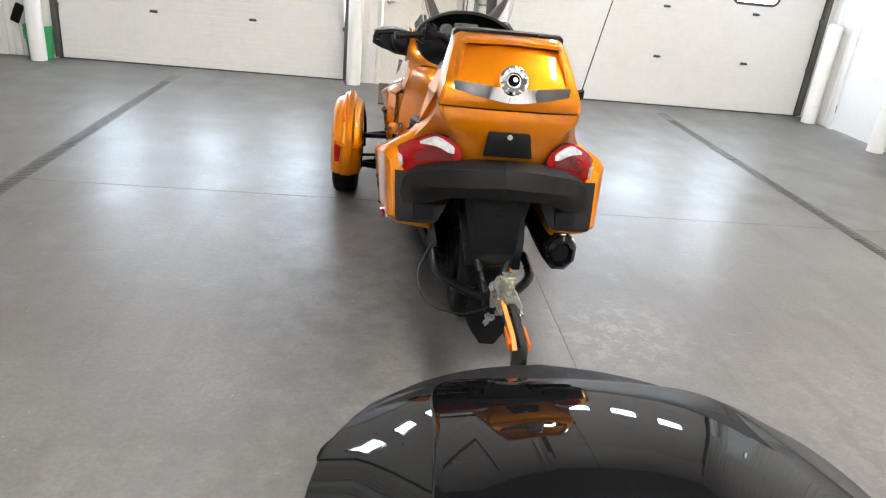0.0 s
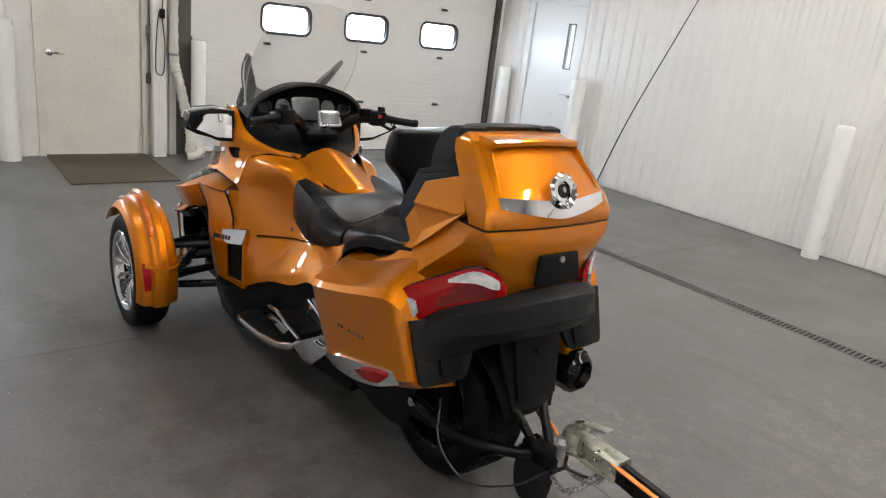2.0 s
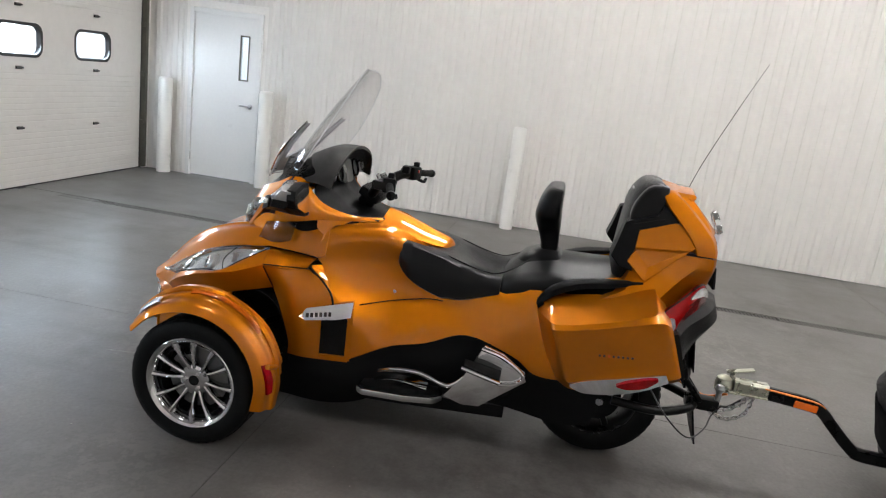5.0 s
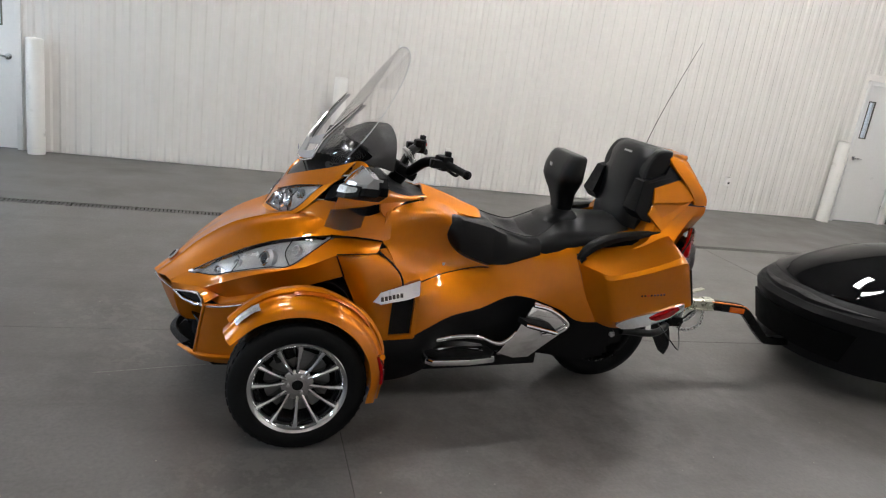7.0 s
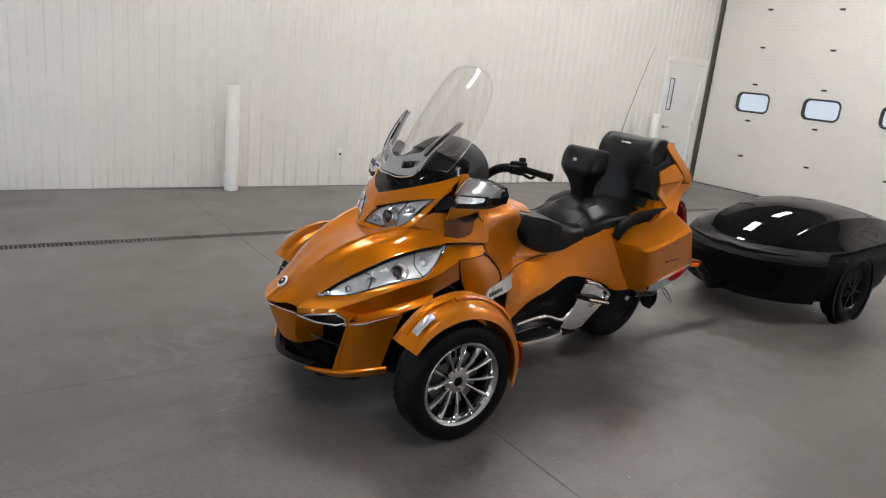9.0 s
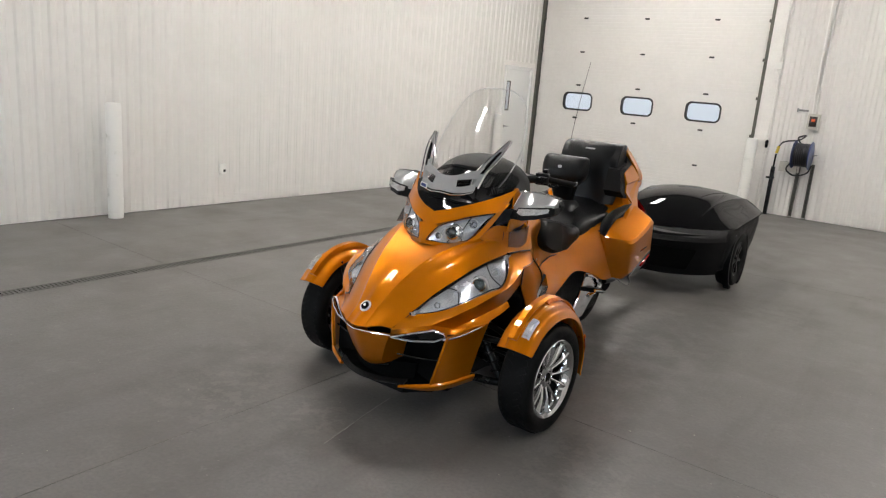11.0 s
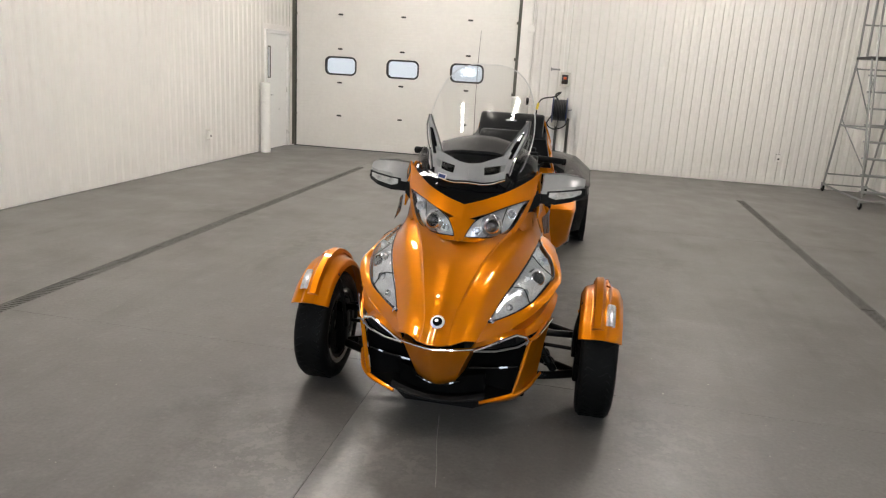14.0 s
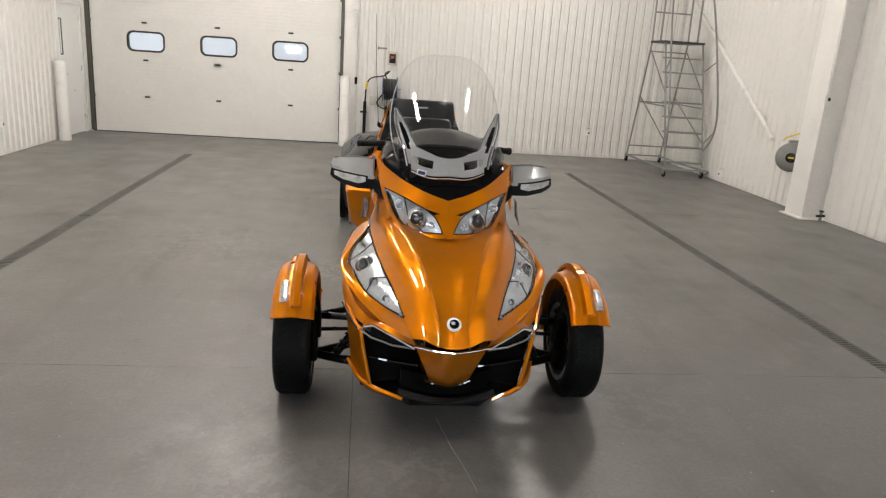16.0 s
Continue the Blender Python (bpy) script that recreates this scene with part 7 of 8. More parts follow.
def lid_width(v):
    """The lid in plan: it starts a hand's breadth behind the nose."""
    if v > -3.6:
        return 0.612 * math.sqrt(max(0.0, 1 - ((v + 3.6) / 0.435) ** 2))
    return half_width(v) * 0.987


def lid_ring(v, crown, crease):
    w, zs = lid_width(v), rim_height(v) + 0.012
    h = crown - zs
    c = crease
    half = [(w, zs + 0.004), (w * 0.995, zs + 0.020), (w * (0.62 + 0.38 * c), zs + 0.018 + 0.24 * h), (w * (0.30 + 0.70 * c), zs + 0.012 + 0.50 * h), (w * c * 1.012, zs + 0.70 * h), (w * c, zs + 0.735 * h), (w * c * 0.965, zs + 0.735 * h), (w * c * 0.80, zs + 0.83 * h), (w * c * 0.45, zs + 0.945 * h)]
    return [(x, v, z) for x, z in half] + [(0, v, crown)] + [(-x, v, z) for x, z in reversed(half)] + [(0, v, zs)]


BODY = ((-3.058, 0.38), (-3.075, 0.32), (-3.12, 0.24), (-3.20, 0.19), (-3.34, 0.165), (-3.62, 0.16), (-4.05, 0.16), (-4.50, 0.19), (-4.82, 0.28), (-4.98, 0.36), (-5.04, 0.44))
trailer_body = part("trailer_body", loft([lower_ring(*r) for r in BODY], 4), BLACKMATT, trailer, "black lower trailer body", angle=30)
LID = ((-3.170, 0.575, 0.93), (-3.19, 0.594, 0.90), (-3.23, 0.625, 0.82), (-3.30, 0.672, 0.72), (-3.42, 0.735, 0.63), (-3.60, 0.798, 0.59), (-3.82, 0.845, 0.63), (-4.10, 0.860, 0.68), (-4.40, 0.838, 0.74), (-4.70, 0.768, 0.76), (-4.92, 0.690, 0.76), (-5.02, 0.650, 0.76), (-5.05, 0.640, 0.76))
part("trailer_lid", loft([lid_ring(*r) for r in LID], 4), BLACKGLOSS, trailer, "gloss black curved trailer lid with two creases", angle=24)
part("lid_seal", tube([(-lid_width(v) * 0.995, v, rim_height(v) + 0.012) for v, _, _ in reversed(LID)] + [(lid_width(v) * 0.995, v, rim_height(v) + 0.012) for v, _, _ in LID], 0.006, 5, 8), RUBBER, trailer)


# matt nose in flat planes; a near-black sheet paints the mouth's shade
def nose_row(z, wide, deep, rise=0.02, spread=(-72, -50, -30, -13, 13, 30, 50, 72)):
    return [(wide * math.sin(radians(a)), -3.6 + deep * math.cos(radians(a)) ** 0.9, z + rise * abs(math.sin(radians(a)))) for a in spread]


part("trailer_nose", skin([nose_row(0.572, 0.608, 0.428), nose_row(0.515, 0.628, 0.555), nose_row(0.478, 0.640, 0.582), nose_row(0.430, 0.632, 0.565), nose_row(0.320, 0.612, 0.530), nose_row(0.165, 0.580, 0.500)], 3, 3, 0.03, (0, 1, 0), lin_u=True), BLACKMATT, trailer, "matt black sculpted trailer nose", angle=24)
part("mouth_shade", skin([nose_row(0.425, 0.628, 0.560, 0.0, (-42, -26, -9, 9, 26, 42)), nose_row(0.235, 0.598, 0.514, 0.0, (-36, -24, -8, 8, 24, 36))], 3, 4, 0.012, (0, 1, 0), 0.014, lin_u=True), INTAKE, trailer, "near-black sheet painting the shaded mouth of the nose")
for s in (-1, 1):
    part("wheel_arch", lathe([(0.285, 0.0), (0.315, 0.0), (0.315, 0.05), (0.285, 0.05), (0.285, 0.0)], 40, Matrix.Translation((s * 0.60, -3.93, 0.262)) @ Matrix.Rotation(radians(90 * s), 4, "Y") @ Matrix.Translation((0, 0, -0.04))), BLACKMATT, trailer)
    m = Matrix.Translation((s * 0.540, -3.93, 0.262)) @ Matrix.Rotation(radians(90 * s), 4, "Y")
    tw = part("trailer_wheel", lathe([(0.16, -0.06), (0.17, -0.06), (0.17, 0.052), (0.163, 0.060), (0.155, 0.05), (0.15, 0.0), (0.16, -0.06)], 48, m), BLACKPART, trailer, "black spoked trailer wheel")
    part("tyre", lathe([(0.165, -0.06), (0.19, -0.072), (0.235, -0.076), (0.255, -0.062), (0.262, -0.03), (0.262, 0.03), (0.255, 0.062), (0.235, 0.076), (0.19, 0.072), (0.165, 0.06)], 56, m), RUBBER, tw, "black rubber tyre")
    for k in range(7):
        bm = box((0.13, 0.024, 0.018), (0.09, 0, 0.045), 0.004)
        bmesh.ops.transform(bm, matrix=m @ Matrix.Rotation(radians(360 * k / 7), 4, "Z"), verts=bm.verts)
        part("spoke", bm, BLACKPART, tw)
    part("hub", lathe([(0, 0.02), (0.04, 0.02), (0.038, 0.058), (0.02, 0.064), (0, 0.064)], 24, m), BLACKPART, tw)
    part("side_badge", box((0.003, 0.13, 0.012), (s * 0.602, -3.62, 0.520), 0.0, Matrix.Rotation(s * radians(6), 4, "Z")), SILVER, trailer, "silver side badge")
part("axle", rod(0.025, (-0.52, -3.93, 0.262), (0.52, -3.93, 0.262), 12), BLACKPART, trailer)
# tongue
TONGUE = [(0.03, -2.475, 0.425), (0.025, -2.70, 0.405), (0.02, -2.755, 0.385), (0.01, -2.80, 0.340), (0.0, -2.90, 0.245), (0.0, -2.97, 0.215), (0.0, -3.30, 0.215), (0.0, -3.95, 0.24)]


def square_tube(points, w, h):
    rings = []
    pts = [Vector(p) for p in points]
    for i, p in enumerate(pts):
        d = (pts[min(i + 1, len(pts) - 1)] - pts[max(i - 1, 0)]).normalized()
        side = d.cross(Vector((0, 0, 1))).normalized()
        up = side.cross(d)
        rings.append([p + side * a * w / 2 + up * b * h / 2 for a, b in ((-1, -0.8), (-1, 0.8), (-0.8, 1), (0.8, 1), (1, 0.8), (1, -0.8), (0.8, -1), (-0.8, -1))])
    return loft(rings, 3)


tongue = part("tongue", square_tube(TONGUE, 0.052, 0.052), BLACKPART, trailer, "bent black square tongue")
part("warning_strip", loft([[(0.022 + dx, v, z + dz) for dx, dz in ((-0.028, 0), (-0.028, 0.004), (-0.012, 0.004), (-0.012, 0))] for v, z in ((-2.48, 0.4515), (-2.70, 0.432), (-2.757, 0.411))], 3), ORANGECABLE, tongue, "orange cable along the tongue")
part("warning_strip", loft([[(0.022 + dx, v, z + dz) for dx, dz in ((0.000, 0), (0.000, 0.005), (0.022, 0.005), (0.022, 0))] for v, z in ((-2.48, 0.4515), (-2.70, 0.432), (-2.757, 0.411))], 3), GREYPLASTIC, tongue)
for s in (-1, 1):
    part("amber_reflector", box((0.014, 0.105, 0.034), (0.026 + s * 0.033, -2.668, 0.406), 0.006, Matrix.Rotation(radians(5), 4, "X")), AMBER, tongue, "amber side marker")
coupler = part("coupler", loft([[(0.036 + x * w, v, 0.432 + z) for x, z in ((-1, -0.028), (-1, 0.022), (-0.7, 0.032), (0.7, 0.032), (1, 0.022), (1, -0.028))] for v, w in ((-2.50, 0.034), (-2.40, 0.034), (-2.345, 0.028))], 2, lin=True), ZINC, trailer, "zinc-plated trailer coupler")
part("coupler_head", lathe([(0, -0.034), (0.040, -0.034), (0.043, 0.0), (0.036, 0.026), (0.016, 0.040), (0, 0.042)], 24, Matrix.Translation((0.040, -2.305, 0.432))), ZINC, coupler)
part("coupler_flange", box((0.096, 0.19, 0.006), (0.037, -2.405, 0.405), 0.002), ZINC, coupler)
part("coupler_latch", box((0.036, 0.125, 0.007), (0.040, -2.365, 0.506), 0.002, Matrix.Rotation(radians(-14), 4, "X")), ZINC, coupler)
part("latch_pin", rod(0.009, (0.010, -2.335, 0.475), (0.070, -2.335, 0.475), 10), ZINC, coupler)
part("latch_post", rod(0.011, (0.040, -2.335, 0.455), (0.040, -2.335, 0.505), 10), ZINC, coupler)
for v in (-2.42, -2.475):
    part("coupler_bolt", rod(0.008, (-0.006, v, 0.430), (0.080, v, 0.430), 6), ZINC, coupler)
# safety chain: links hanging from the tongue to the tow bar
LINK = None
for s in (-1, 1):
    path = spline([(0.03 + s * 0.02, -2.44, 0.395), (0.02 + s * 0.05, -2.40, 0.32), (0.03 + s * 0.045, -2.32, 0.275), (0.04 + s * 0.03, -2.235, 0.305)], 5)
    for k, p in enumerate(path):
        if LINK is None:
            ring = [(0.009 * math.cos(a), 0.015 * math.sin(a), 0) for a in [radians(30 * q) for q in range(13)]]
            LINK = part("chain_link", tube(ring, 0.0032, straight=True, seg=6), SILVER, trailer)
            ob = LINK
        else:
            ob = LINK.copy()
            scene.collection.objects.link(ob)
        nxt = path[min(k + 1, len(path) - 1)] - path[max(k - 1, 0)]
        ob.matrix_basis = Matrix.Translation(p) @ nxt.to_track_quat("Y", "Z").to_matrix().to_4x4() @ Matrix.Rotation(radians(90 * (k % 2)), 4, "Y")
part("wiring", tube([(0.05, -2.47, 0.395), (0.09, -2.42, 0.345), (0.08, -2.36, 0.30), (0.03, -2.30, 0.315)], 0.006, 6, 8), HOSE, trailer, "black trailer cable")

# ---- things along the walls ----
def outlet(m, label="white wall outlet with a cover"):
    o = thing("wall_outlet", label, "outlet", m, group="wall outlets")
    part("box", box((0.075, 0.05, 0.12), (0, 0.03, 0), 0.006), PLASTIC_WHITE, o)
    part("cover", box((0.06, 0.012, 0.10), (0, 0.060, -0.004), 0.004), PLASTIC_WHITE, o)
    part("socket", box((0.03, 0.004, 0.03), (0, 0.067, -0.02), 0.002), GREYPLASTIC, o)
    return o


outlet(pose(XR - 0.02, 2.58, 0.44, 0, 0, 90))
outlet(pose(XR - 0.02, -1.60, 0.44, 0, 0, 90))
outlet(pose(-3.07, YB + 0.02, 0.47, 0, 0, 0))
outlet(pose(XL + 0.02, -2.42, 0.16, 0, 0, -90))

# compressed-air and hose reel corner on the back wall
reel = thing("hose_reel", "black hose wound on a blue reel on a wall bracket", "hose reel", pose(0.62, YB + 0.02, 1.02))
turn = Matrix.Translation((0.02, 0.24, 0)) @ Matrix.Rotation(radians(90), 4, "Y")
part("drum", lathe([(0, -0.13), (0.09, -0.13), (0.09, 0.10), (0, 0.10)], 28, turn), BLUE, reel)
for z in (-0.135, 0.105):
    part("flange", lathe([(0, z), (0.215, z), (0.222, z + 0.006), (0.215, z + 0.012), (0, z + 0.012)], 40, turn), BLUE, reel, "blue reel flange")
bm = bmesh.new()
for row, rad in enumerate((0.115, 0.145, 0.172)):
    pts = [turn @ Vector((rad * math.cos(k * 0.35), rad * math.sin(k * 0.35), -0.118 + 0.21 * k / 140)) for k in range(141)]
    tube(pts, 0.013, straight=True, seg=6, bm=bm)
part("hose", bm, HOSE, reel, "black rubber hose")
part("hose_tail", tube([(0.06, 0.26, 0.17), (0.10, 0.28, 0.26), (0.02, 0.16, 0.30), (0.12, 0.10, 0.22), (0.33, 0.10, 0.17), (0.42, 0.08, 0.06)], 0.012, 8, 8), HOSE, reel)
part("hose_tail", tube([(0.14, 0.22, -0.10), (0.22, 0.16, -0.25), (0.10, 0.12, -0.34), (-0.08, 0.16, -0.28), (-0.14, 0.2, -0.15)], 0.012, 8, 8), HOSE, reel)
part("bracket", box((0.30, 0.05, 0.16), (0.20, 0.04, -0.22), 0.006), CREAM, reel, "cream wall bracket")
part("crank", rod(0.008, (-0.13, 0.24, 0), (-0.20, 0.24, 0.02), 8), STEEL_GREY, reel)
for x in (-0.14, 0.06):
    bm = bmesh.new()
    box((0.042, 0.006, 0.86), (x, 0.03, -0.57), 0.0, None, bm)
    for s in (-1, 1):
        box((0.006, 0.04, 0.86), (x + s * 0.021, 0.048, -0.57), 0.0, None, bm)
    rail = part("slotted_rail", bm, GALV, reel, "slotted steel rail", smooth=False)
    for k in range(16):
        part("slot", box((0.018, 0.004, 0.028), (x, 0.035, -0.96 + k * 0.052), 0.0), DARKSTEEL, rail)
    part("rail_foot", box((0.07, 0.10, 0.01), (x, 0.06, -1.013), 0.002), GALV, rail)
gun = part("spray_gun", tube([(0.40, 0.08, 0.09), (0.41, 0.09, 0.03), (0.42, 0.10, -0.02)], 0.022, 4, 10), YELLOW, reel, "yellow spray gun")
part("gun_barrel", rod(0.014, (0.42, 0.10, -0.03), (0.43, 0.09, -0.34), 10), BLACKPART, gun)
stand = thing("steel_post", "black square post fixed to the ribbed wall", "post", pose(1.05, YB + 0.05, 0))
part("shaft", box((0.055, 0.055, 0.78), (0, 0.05, 0.39), 0.004), BLACKPART, stand)
part("foot", box((0.10, 0.10, 0.012), (0, 0.05, 0.006), 0.002), BLACKPART, stand)
part("clamp", box((0.12, 0.07, 0.03), (0.02, 0.05, 0.60), 0.004), BLACKPART, stand)
ctl = thing("control_box", "grey control box with a dark window on the ribbed wall", "control box", pose(0.60, YB + 0.02, 1.54))
part("case", box((0.17, 0.08, 0.24), (0, 0.04, 0), 0.008), CREAM, ctl)
part("window", box((0.11, 0.006, 0.16), (0, 0.082, 0.0), 0.002), DECAL, ctl, "dark window")
part("bar", box((0.05, 0.004, 0.04), (0, 0.086, 0.02), 0), DECALRED, ctl)
part("conduit", tube([(0, 0.03, 0.11), (-0.01, 0.03, 0.8), (-0.02, 0.03, 3.4)], 0.011, 3, 8), PLASTIC_WHITE, ctl)
part("conduit", tube([(0.04, 0.03, 0.11), (0.06, 0.03, 0.8), (0.06, 0.03, 3.4)], 0.009, 3, 8), PLASTIC_WHITE, ctl)
hook = thing("wall_hook", "small steel bracket on the ribbed wall", "bracket", pose(0.78, YB + 0.02, 1.70))
part("plate", box((0.16, 0.03, 0.03), (0, 0.02, 0), 0.004), STEEL_GREY, hook)
part("arm", box((0.02, 0.06, 0.06), (0.07, 0.04, 0), 0.004), STEEL_GREY, hook)
fob = thing("pull_handle", "black hanging pull handle on a cord", "handle", pose(1.22, YB + 0.04, 1.13))
part("grip", lathe([(0, -0.07), (0.022, -0.06), (0.026, 0.04), (0.012, 0.06), (0, 0.06)], 16, Matrix.Translation((0, 0.035, 0))), BLACKPART, fob)
part("cord", tube([(0, 0.035, 0.05), (0.01, 0.03, 0.6), (0.02, 0.02, 1.2)], 0.004, 3, 6), PLASTIC_WHITE, fob)
sensor = thing("door_sensor", "small white sensor box on the wall", "sensor", pose(1.25, YB + 0.02, 2.36))
part("case", box((0.11, 0.06, 0.11), (0, 0.03, 0), 0.008), PLASTIC_WHITE, sensor)
part("conduit", rod(0.008, (0, 0.02, 0.05), (0, 0.02, 2.5), 8), PLASTIC_WHITE, sensor)
for s in (-1, 1):
    part("stub", rod(0.006, (s * 0.03, 0.02, -0.05), (s * 0.03, 0.02, -0.09), 8), PLASTIC_WHITE, sensor)

# left wall: retracting reel, pipe, thermostat
air = thing("cord_reel", "round grey cord reel fixed to the wall column", "cord reel", pose(XL + 0.16, -0.52, 0.68))
turn = Matrix.Rotation(radians(-33), 4, "Z") @ Matrix.Rotation(radians(-90), 4, "X")
part("case", lathe([(0, -0.08), (0.16, -0.08), (0.185, -0.06), (0.19, 0.0), (0.185, 0.06), (0.16, 0.08), (0, 0.085)], 40, turn), STEEL_GREY, air, "grey round casing")
part("label_plate", lathe([(0, 0.085), (0.065, 0.085), (0.062, 0.090), (0, 0.090)], 28, turn), DECAL, air, "black oval label with a yellow bar")
part("label_bar", box((0.07, 0.018, 0.002), (0, 0, 0), 0, turn @ Matrix.Translation((0, 0, 0.0915))), YELLOW, air)
part("arm", box((0.18, 0.05, 0.04), (-0.03, 0.0, 0.20), 0.006), STEEL_GREY, air)
part("cord", tube([(0.02, -0.20, 0.20), (0.06, -0.06, 0.25), (0.05, 0.12, 0.31), (0.02, 0.26, 0.38)], 0.012, 6, 8), YELLOW, air, "yellow cord")
pipe = thing("exhaust_pipe", "long white pipe slanting up the ribbed wall", "pipe", pose(XL, 0, 0))
part("tube", rod(0.028, (0.08, -1.16, 0.86), (0.10, -4.15, 2.80), 16), PLASTIC_WHITE, pipe)
part("end_cap", rod(0.036, (0.08, -1.14, 0.847), (0.08, -1.20, 0.886), 16), PLASTIC_WHITE, pipe)
for t in (0.12, 0.5, 0.9):
    p = Vector((0.08, -1.16, 0.86)).lerp(Vector((0.10, -4.15, 2.80)), t)
    part("clip", box((0.10, 0.04, 0.05), (0.05, p.y, p.z), 0.006), PLASTIC_WHITE, pipe)
thermo = thing("thermostat", "white thermostat box on the column side", "thermostat", pose(XL + 0.31, 0.135, 1.44, 0, 0, 0))
part("case", box((0.10, 0.05, 0.13), (-0.03, 0.02, 0), 0.008), PLASTIC_WHITE, thermo)
part("dial", box((0.03, 0.006, 0.04), (-0.03, 0.047, 0.02), 0.002), GREYPLASTIC, thermo)
part("conduit", rod(0.009, (-0.03, 0.012, 0.06), (-0.03, 0.012, 3.5), 8), PLASTIC_WHITE, thermo)
valve = thing("floor_valve", "small dark pipe valve by the column foot", "valve", pose(XL + 0.10, 0.22, 0))
part("stub", rod(0.018, (0, 0, 0), (0, 0, 0.12), 10), STEEL_GREY, valve)
part("tee", rod(0.016, (-0.05, 0.0, 0.07), (0.07, 0.02, 0.07), 10), DARKSTEEL, valve)
part("wheel", rod(0.03, (0, 0, 0.12), (0, 0, 0.135), 14), DARKSTEEL, valve)

# rolling stair
ladder = thing("rolling_stair", "grey tubular rolling warehouse stair with seven treads", "ladder", pose(0, 0, 0))
XA, XB = -3.78, -4.42
R = 0.016
for x in (XA, XB):
    part("rear_post", tube([(x, -4.42, 0.10), (x, -4.18, 1.10), (x, -3.95, 2.10)], R, 3, 8), STEEL_GREY, ladder)
    part("stringer", tube([(x, -2.72, 0.18), (x, -3.05, 1.15), (x, -3.38, 2.10)], R, 3, 8), STEEL_GREY, ladder)
    part("base_rail", tube([(x, -4.42, 0.12), (x, -3.5, 0.12), (x, -2.66, 0.14)], R, 3, 8), STEEL_GREY, ladder)
    part("brace", rod(0.010, (x, -4.16, 1.20), (x, -2.85, 0.55), 8), STEEL_GREY, ladder)
    part("brace", rod(0.010, (x, -3.97, 2.0), (x, -3.10, 1.30), 8), STEEL_GREY, ladder)
    part("mid_rail", rod(0.012, (x, -4.18, 1.10), (x, -3.03, 1.10), 8), STEEL_GREY, ladder)
    part("handrail", tube([(x, -2.80, 0.42), (x + (0.06 if x > -4 else -0.06), -2.66, 0.72), (x + (0.08 if x > -4 else -0.08), -2.72, 1.2), (x + (0.05 if x > -4 else -0.05), -3.12, 2.35), (x, -3.36, 2.98), (x, -3.50, 3.06), (x, -3.62, 2.98), (x, -3.60, 2.10)], R, 5, 8), STEEL_GREY, ladder, "bent handrail tube")
    part("guard_post", tube([(x, -3.95, 2.10), (x, -3.98, 2.6), (x, -4.00, 3.02)], R, 3, 8), STEEL_GREY, ladder)
    part("rail_stay", rod(0.010, (x, -3.22, 1.66), (x + (0.075 if x > -4 else -0.075), -2.92, 1.86), 8), STEEL_GREY, ladder)
    part("rail_stay", rod(0.010, (x, -2.84, 0.55), (x + (0.06 if x > -4 else -0.06), -2.67, 0.74), 8), STEEL_GREY, ladder)
    for y in (-4.42, -2.72):
        caster = part("caster", rod(0.055, (x - 0.016, y, 0.055), (x + 0.016, y, 0.055), 18), RUBBER, ladder, "black rubber caster")
        part("fork", box((0.05, 0.06, 0.09), (x, y, 0.10), 0.006), STEEL_GREY, caster)
for z, y in ((0.12, -4.42), (0.30, -4.37), (1.10, -4.18), (1.96, -3.985), (3.02, -4.0), (2.6, -3.98)):
    part("cross_bar", rod(0.012, (XA, y, z), (XB, y, z), 8), STEEL_GREY, ladder)
for k in range(8):
    z = 0.24 + k * 0.232
    y = -2.74 - (z - 0.18) * 0.344
    tread = part("tread", box((abs(XB - XA) - 0.02, 0.16, 0.025), ((XA + XB) / 2, y - 0.05, z), 0.004), STEEL_GREY, ladder)
part("platform", box((abs(XB - XA) + 0.04, 0.62, 0.035), ((XA + XB) / 2, -3.66, 2.115), 0.006), DARKSTEEL, ladder, "dark grated platform")
part("foot_bar", tube([(XA + 0.02, -2.70, 0.05), (XA + 0.03, -2.58, 0.14), ((XA + XB) / 2, -2.56, 0.15), (XB - 0.03, -2.58, 0.14), (XB - 0.02, -2.70, 0.05)], R, 4, 8), STEEL_GREY, ladder)

# front wall: bucket, exhaust hose, switches
bucket = thing("bucket", "green plastic bucket standing by the white bollard", "bucket", pose(-3.78, 8.50 + 0.28, 0))
part("pail", lathe([(0, 0.004), (0.125, 0.004), (0.15, 0.34), (0.158, 0.345), (0.158, 0.37), (0.146, 0.37), (0.12, 0.02), (0, 0.02)], 32), GREEN, bucket)
part("rim", lathe([(0.150, 0.30), (0.160, 0.30), (0.160, 0.315), (0.150, 0.315), (0.150, 0.30)], 32), GREEN, bucket)
part("bail", tube([(-0.158, 0, 0.33), (-0.12, -0.10, 0.24), (0, -0.16, 0.20), (0.12, -0.10, 0.24), (0.158, 0, 0.33)], 0.004, 5, 6), STEEL_GREY, bucket)
rack = thing("hanging_tool", "dark tool hanging on the wall above the bucket", "tool", pose(-4.0, YF - 0.03, 0.48))
part("blade", box((0.10, 0.03, 0.22), (0, 0, 0), 0.01, Matrix.Rotation(radians(24), 4, "Y")), BLACKMATT, rack)
part("jamb", box((0.150, 0.04, 4.0), (1.437, YF - 0.022, 2.002), 0.003), GALV, wall_front, "dark steel door jamb", smooth=False)
duct = thing("exhaust_hose", "off-white fabric exhaust hose hanging to the floor", "hose", pose(0, 0, 0))
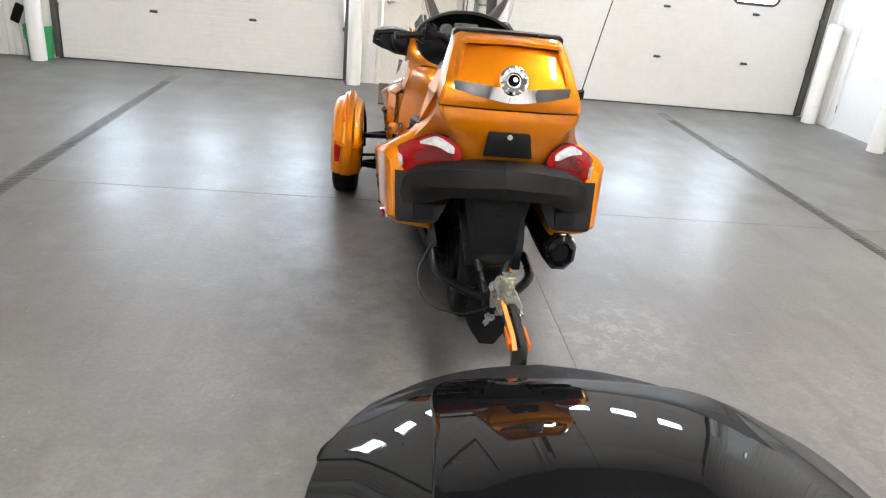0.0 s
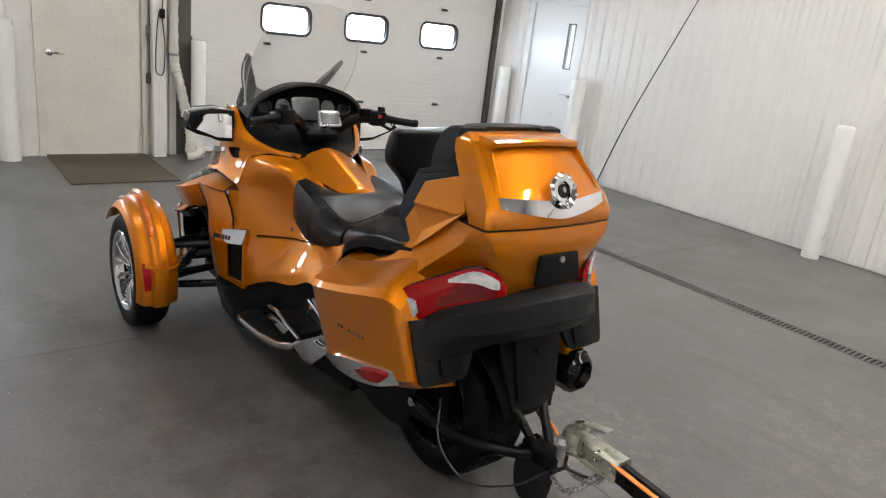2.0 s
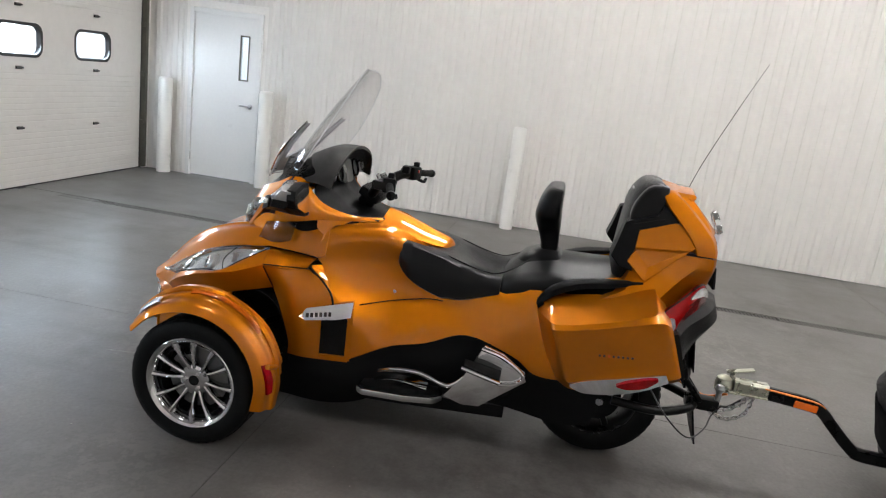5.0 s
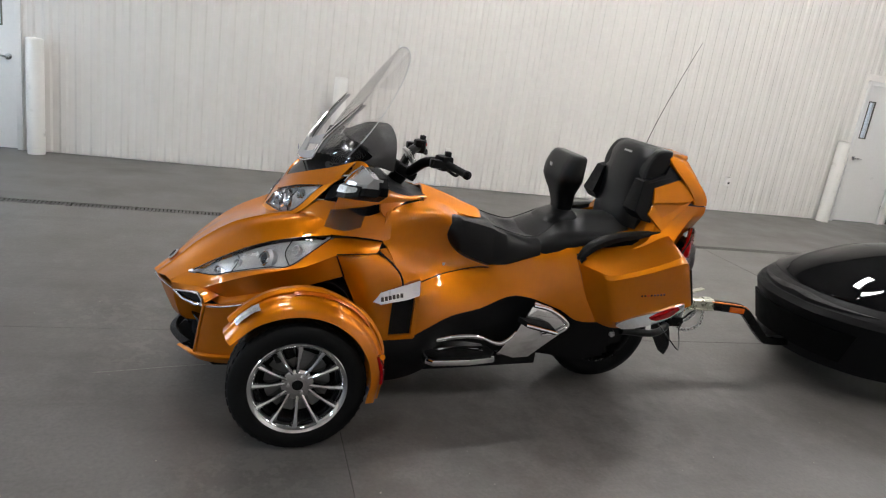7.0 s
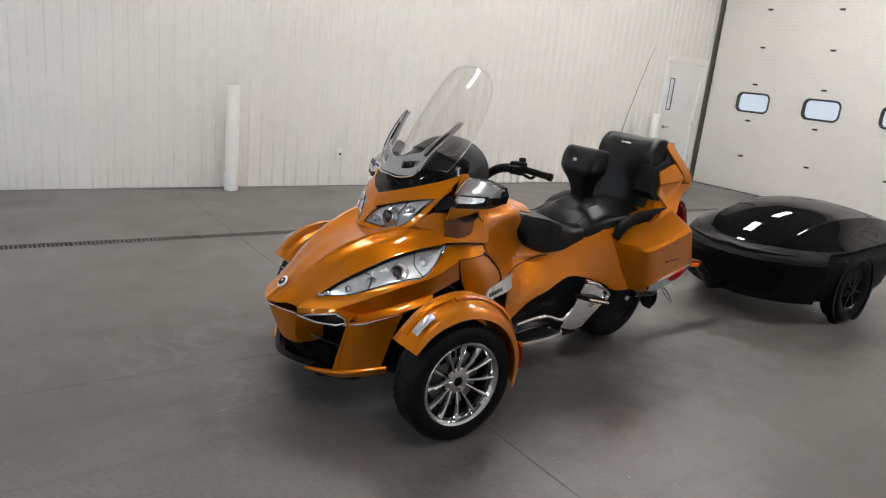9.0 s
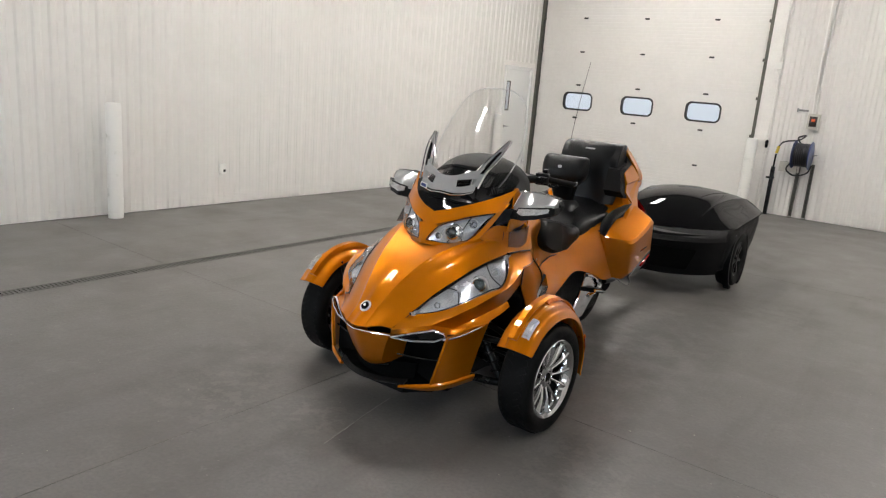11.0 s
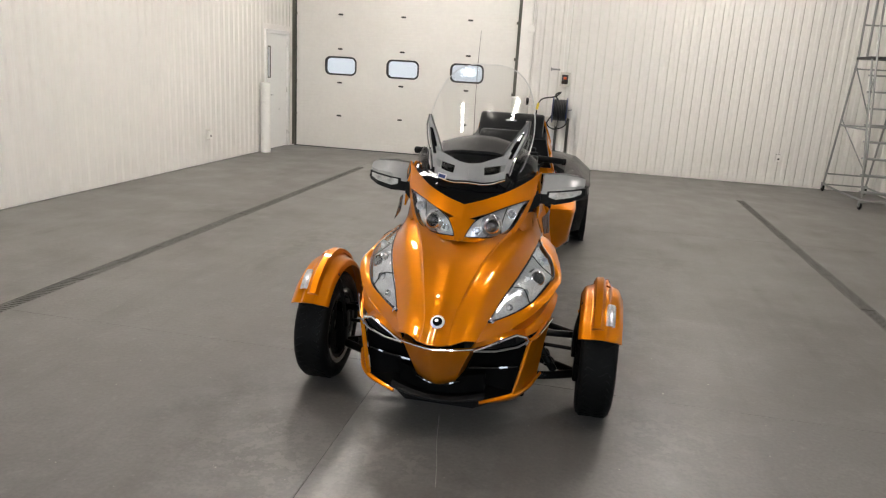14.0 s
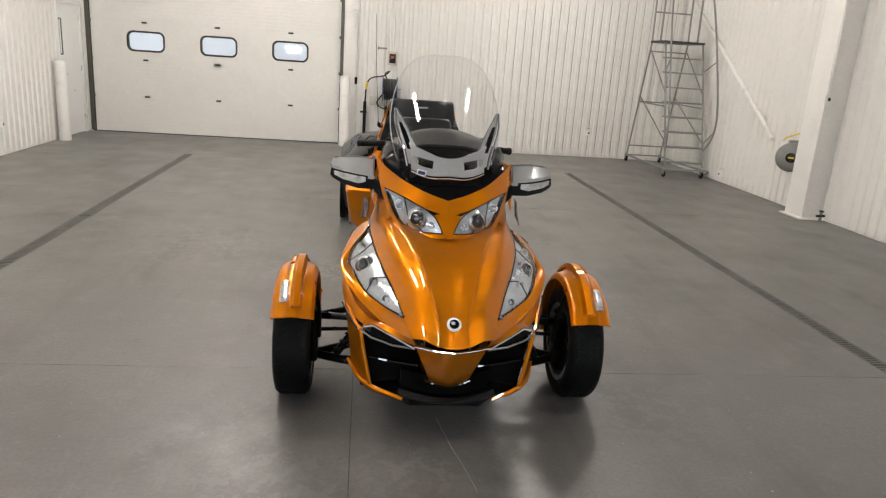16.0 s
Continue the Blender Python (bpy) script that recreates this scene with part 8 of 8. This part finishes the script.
path = [(1.305, 8.70, 2.6), (1.305, 8.70, 1.6), (1.310, 8.70, 1.02), (1.350, 8.68, 0.80), (1.405, 8.62, 0.48), (1.435, 8.54, 0.25), (1.410, 8.48, 0.09)]
part("hose", tube(path, lambda t: 0.048 + 0.016 * max(0, t - 0.45) + 0.004 * math.sin(t * 150), 16, 14), DUCT, duct)
part("nozzle", tube([(1.37, 8.46, 0.055), (1.47, 8.44, 0.075), (1.53, 8.45, 0.14)], 0.045, 4, 12), DUCT, duct)
part("band", lathe([(0.050, -0.012), (0.053, -0.012), (0.053, 0.012), (0.050, 0.012), (0.050, -0.012)], 20, Matrix.Translation((1.309, 8.70, 1.04))), STEEL_GREY, duct)
post = thing("door_post", "white steel post beside the door with a hanging cord", "post", pose(1.170, YF - 0.10, 0))
part("shaft", box((0.13, 0.10, CEILING), (0, 0, CEILING / 2), 0.006), WHITE, post)
grip = part("pendant", box((0.05, 0.035, 0.09), (0.02, -0.07, 1.42), 0.008), BLACKPART, post, "black door pendant switch")
part("cord", tube([(0.07, -0.07, 3.0), (0.06, -0.07, 2.0), (0.03, -0.07, 1.6), (0.02, -0.07, 1.46)], 0.006, 5, 6), HOSE, grip)
part("cord", tube([(0.02, -0.07, 1.38), (0.045, -0.07, 1.1), (0.03, -0.07, 0.86), (-0.02, -0.07, 0.84), (-0.045, -0.07, 0.90), (-0.035, -0.07, 1.2), (-0.01, -0.07, 1.44)], 0.006, 6, 6), HOSE, grip)
for z in (1.24, 0.78):
    sw = thing("junction_box", "grey metal junction box beside the door", "switch box", pose(1.095, YF - 0.03, z), group="junction boxes")
    part("case", box((0.055, 0.05, 0.10), (0, -0.02, 0), 0.006), GALV, sw)
    part("conduit", rod(0.008, (0.01, -0.02, 0.05), (0.01, -0.02, 0.40), 8), GALV, sw)

# grit and scuff crumbs lying on the concrete
rng = random.Random(11)
bm = bmesh.new()
for k in range(420):
    x, y = rng.uniform(-3.6, 3.4), rng.uniform(-0.5, 8.4)
    r = rng.uniform(0.0015, 0.0045) * (1.6 if k % 17 == 0 else 1.0)
    c = bm.verts.new((x, y, r * 0.8))
    ring = [bm.verts.new((x + r * rng.uniform(0.6, 1.2) * math.cos(radians(72 * q)), y + r * rng.uniform(0.6, 1.2) * math.sin(radians(72 * q)), 0.0004)) for q in range(5)]
    for q in range(5):
        bm.faces.new((ring[q], ring[(q + 1) % 5], c))
tagged(part("floor_grit", bm, material("pale_grit", (0.34, 0.32, 0.29), 0.8), smooth=False), "pale grit specks scattered over the concrete floor", "grit", kind="stuff")
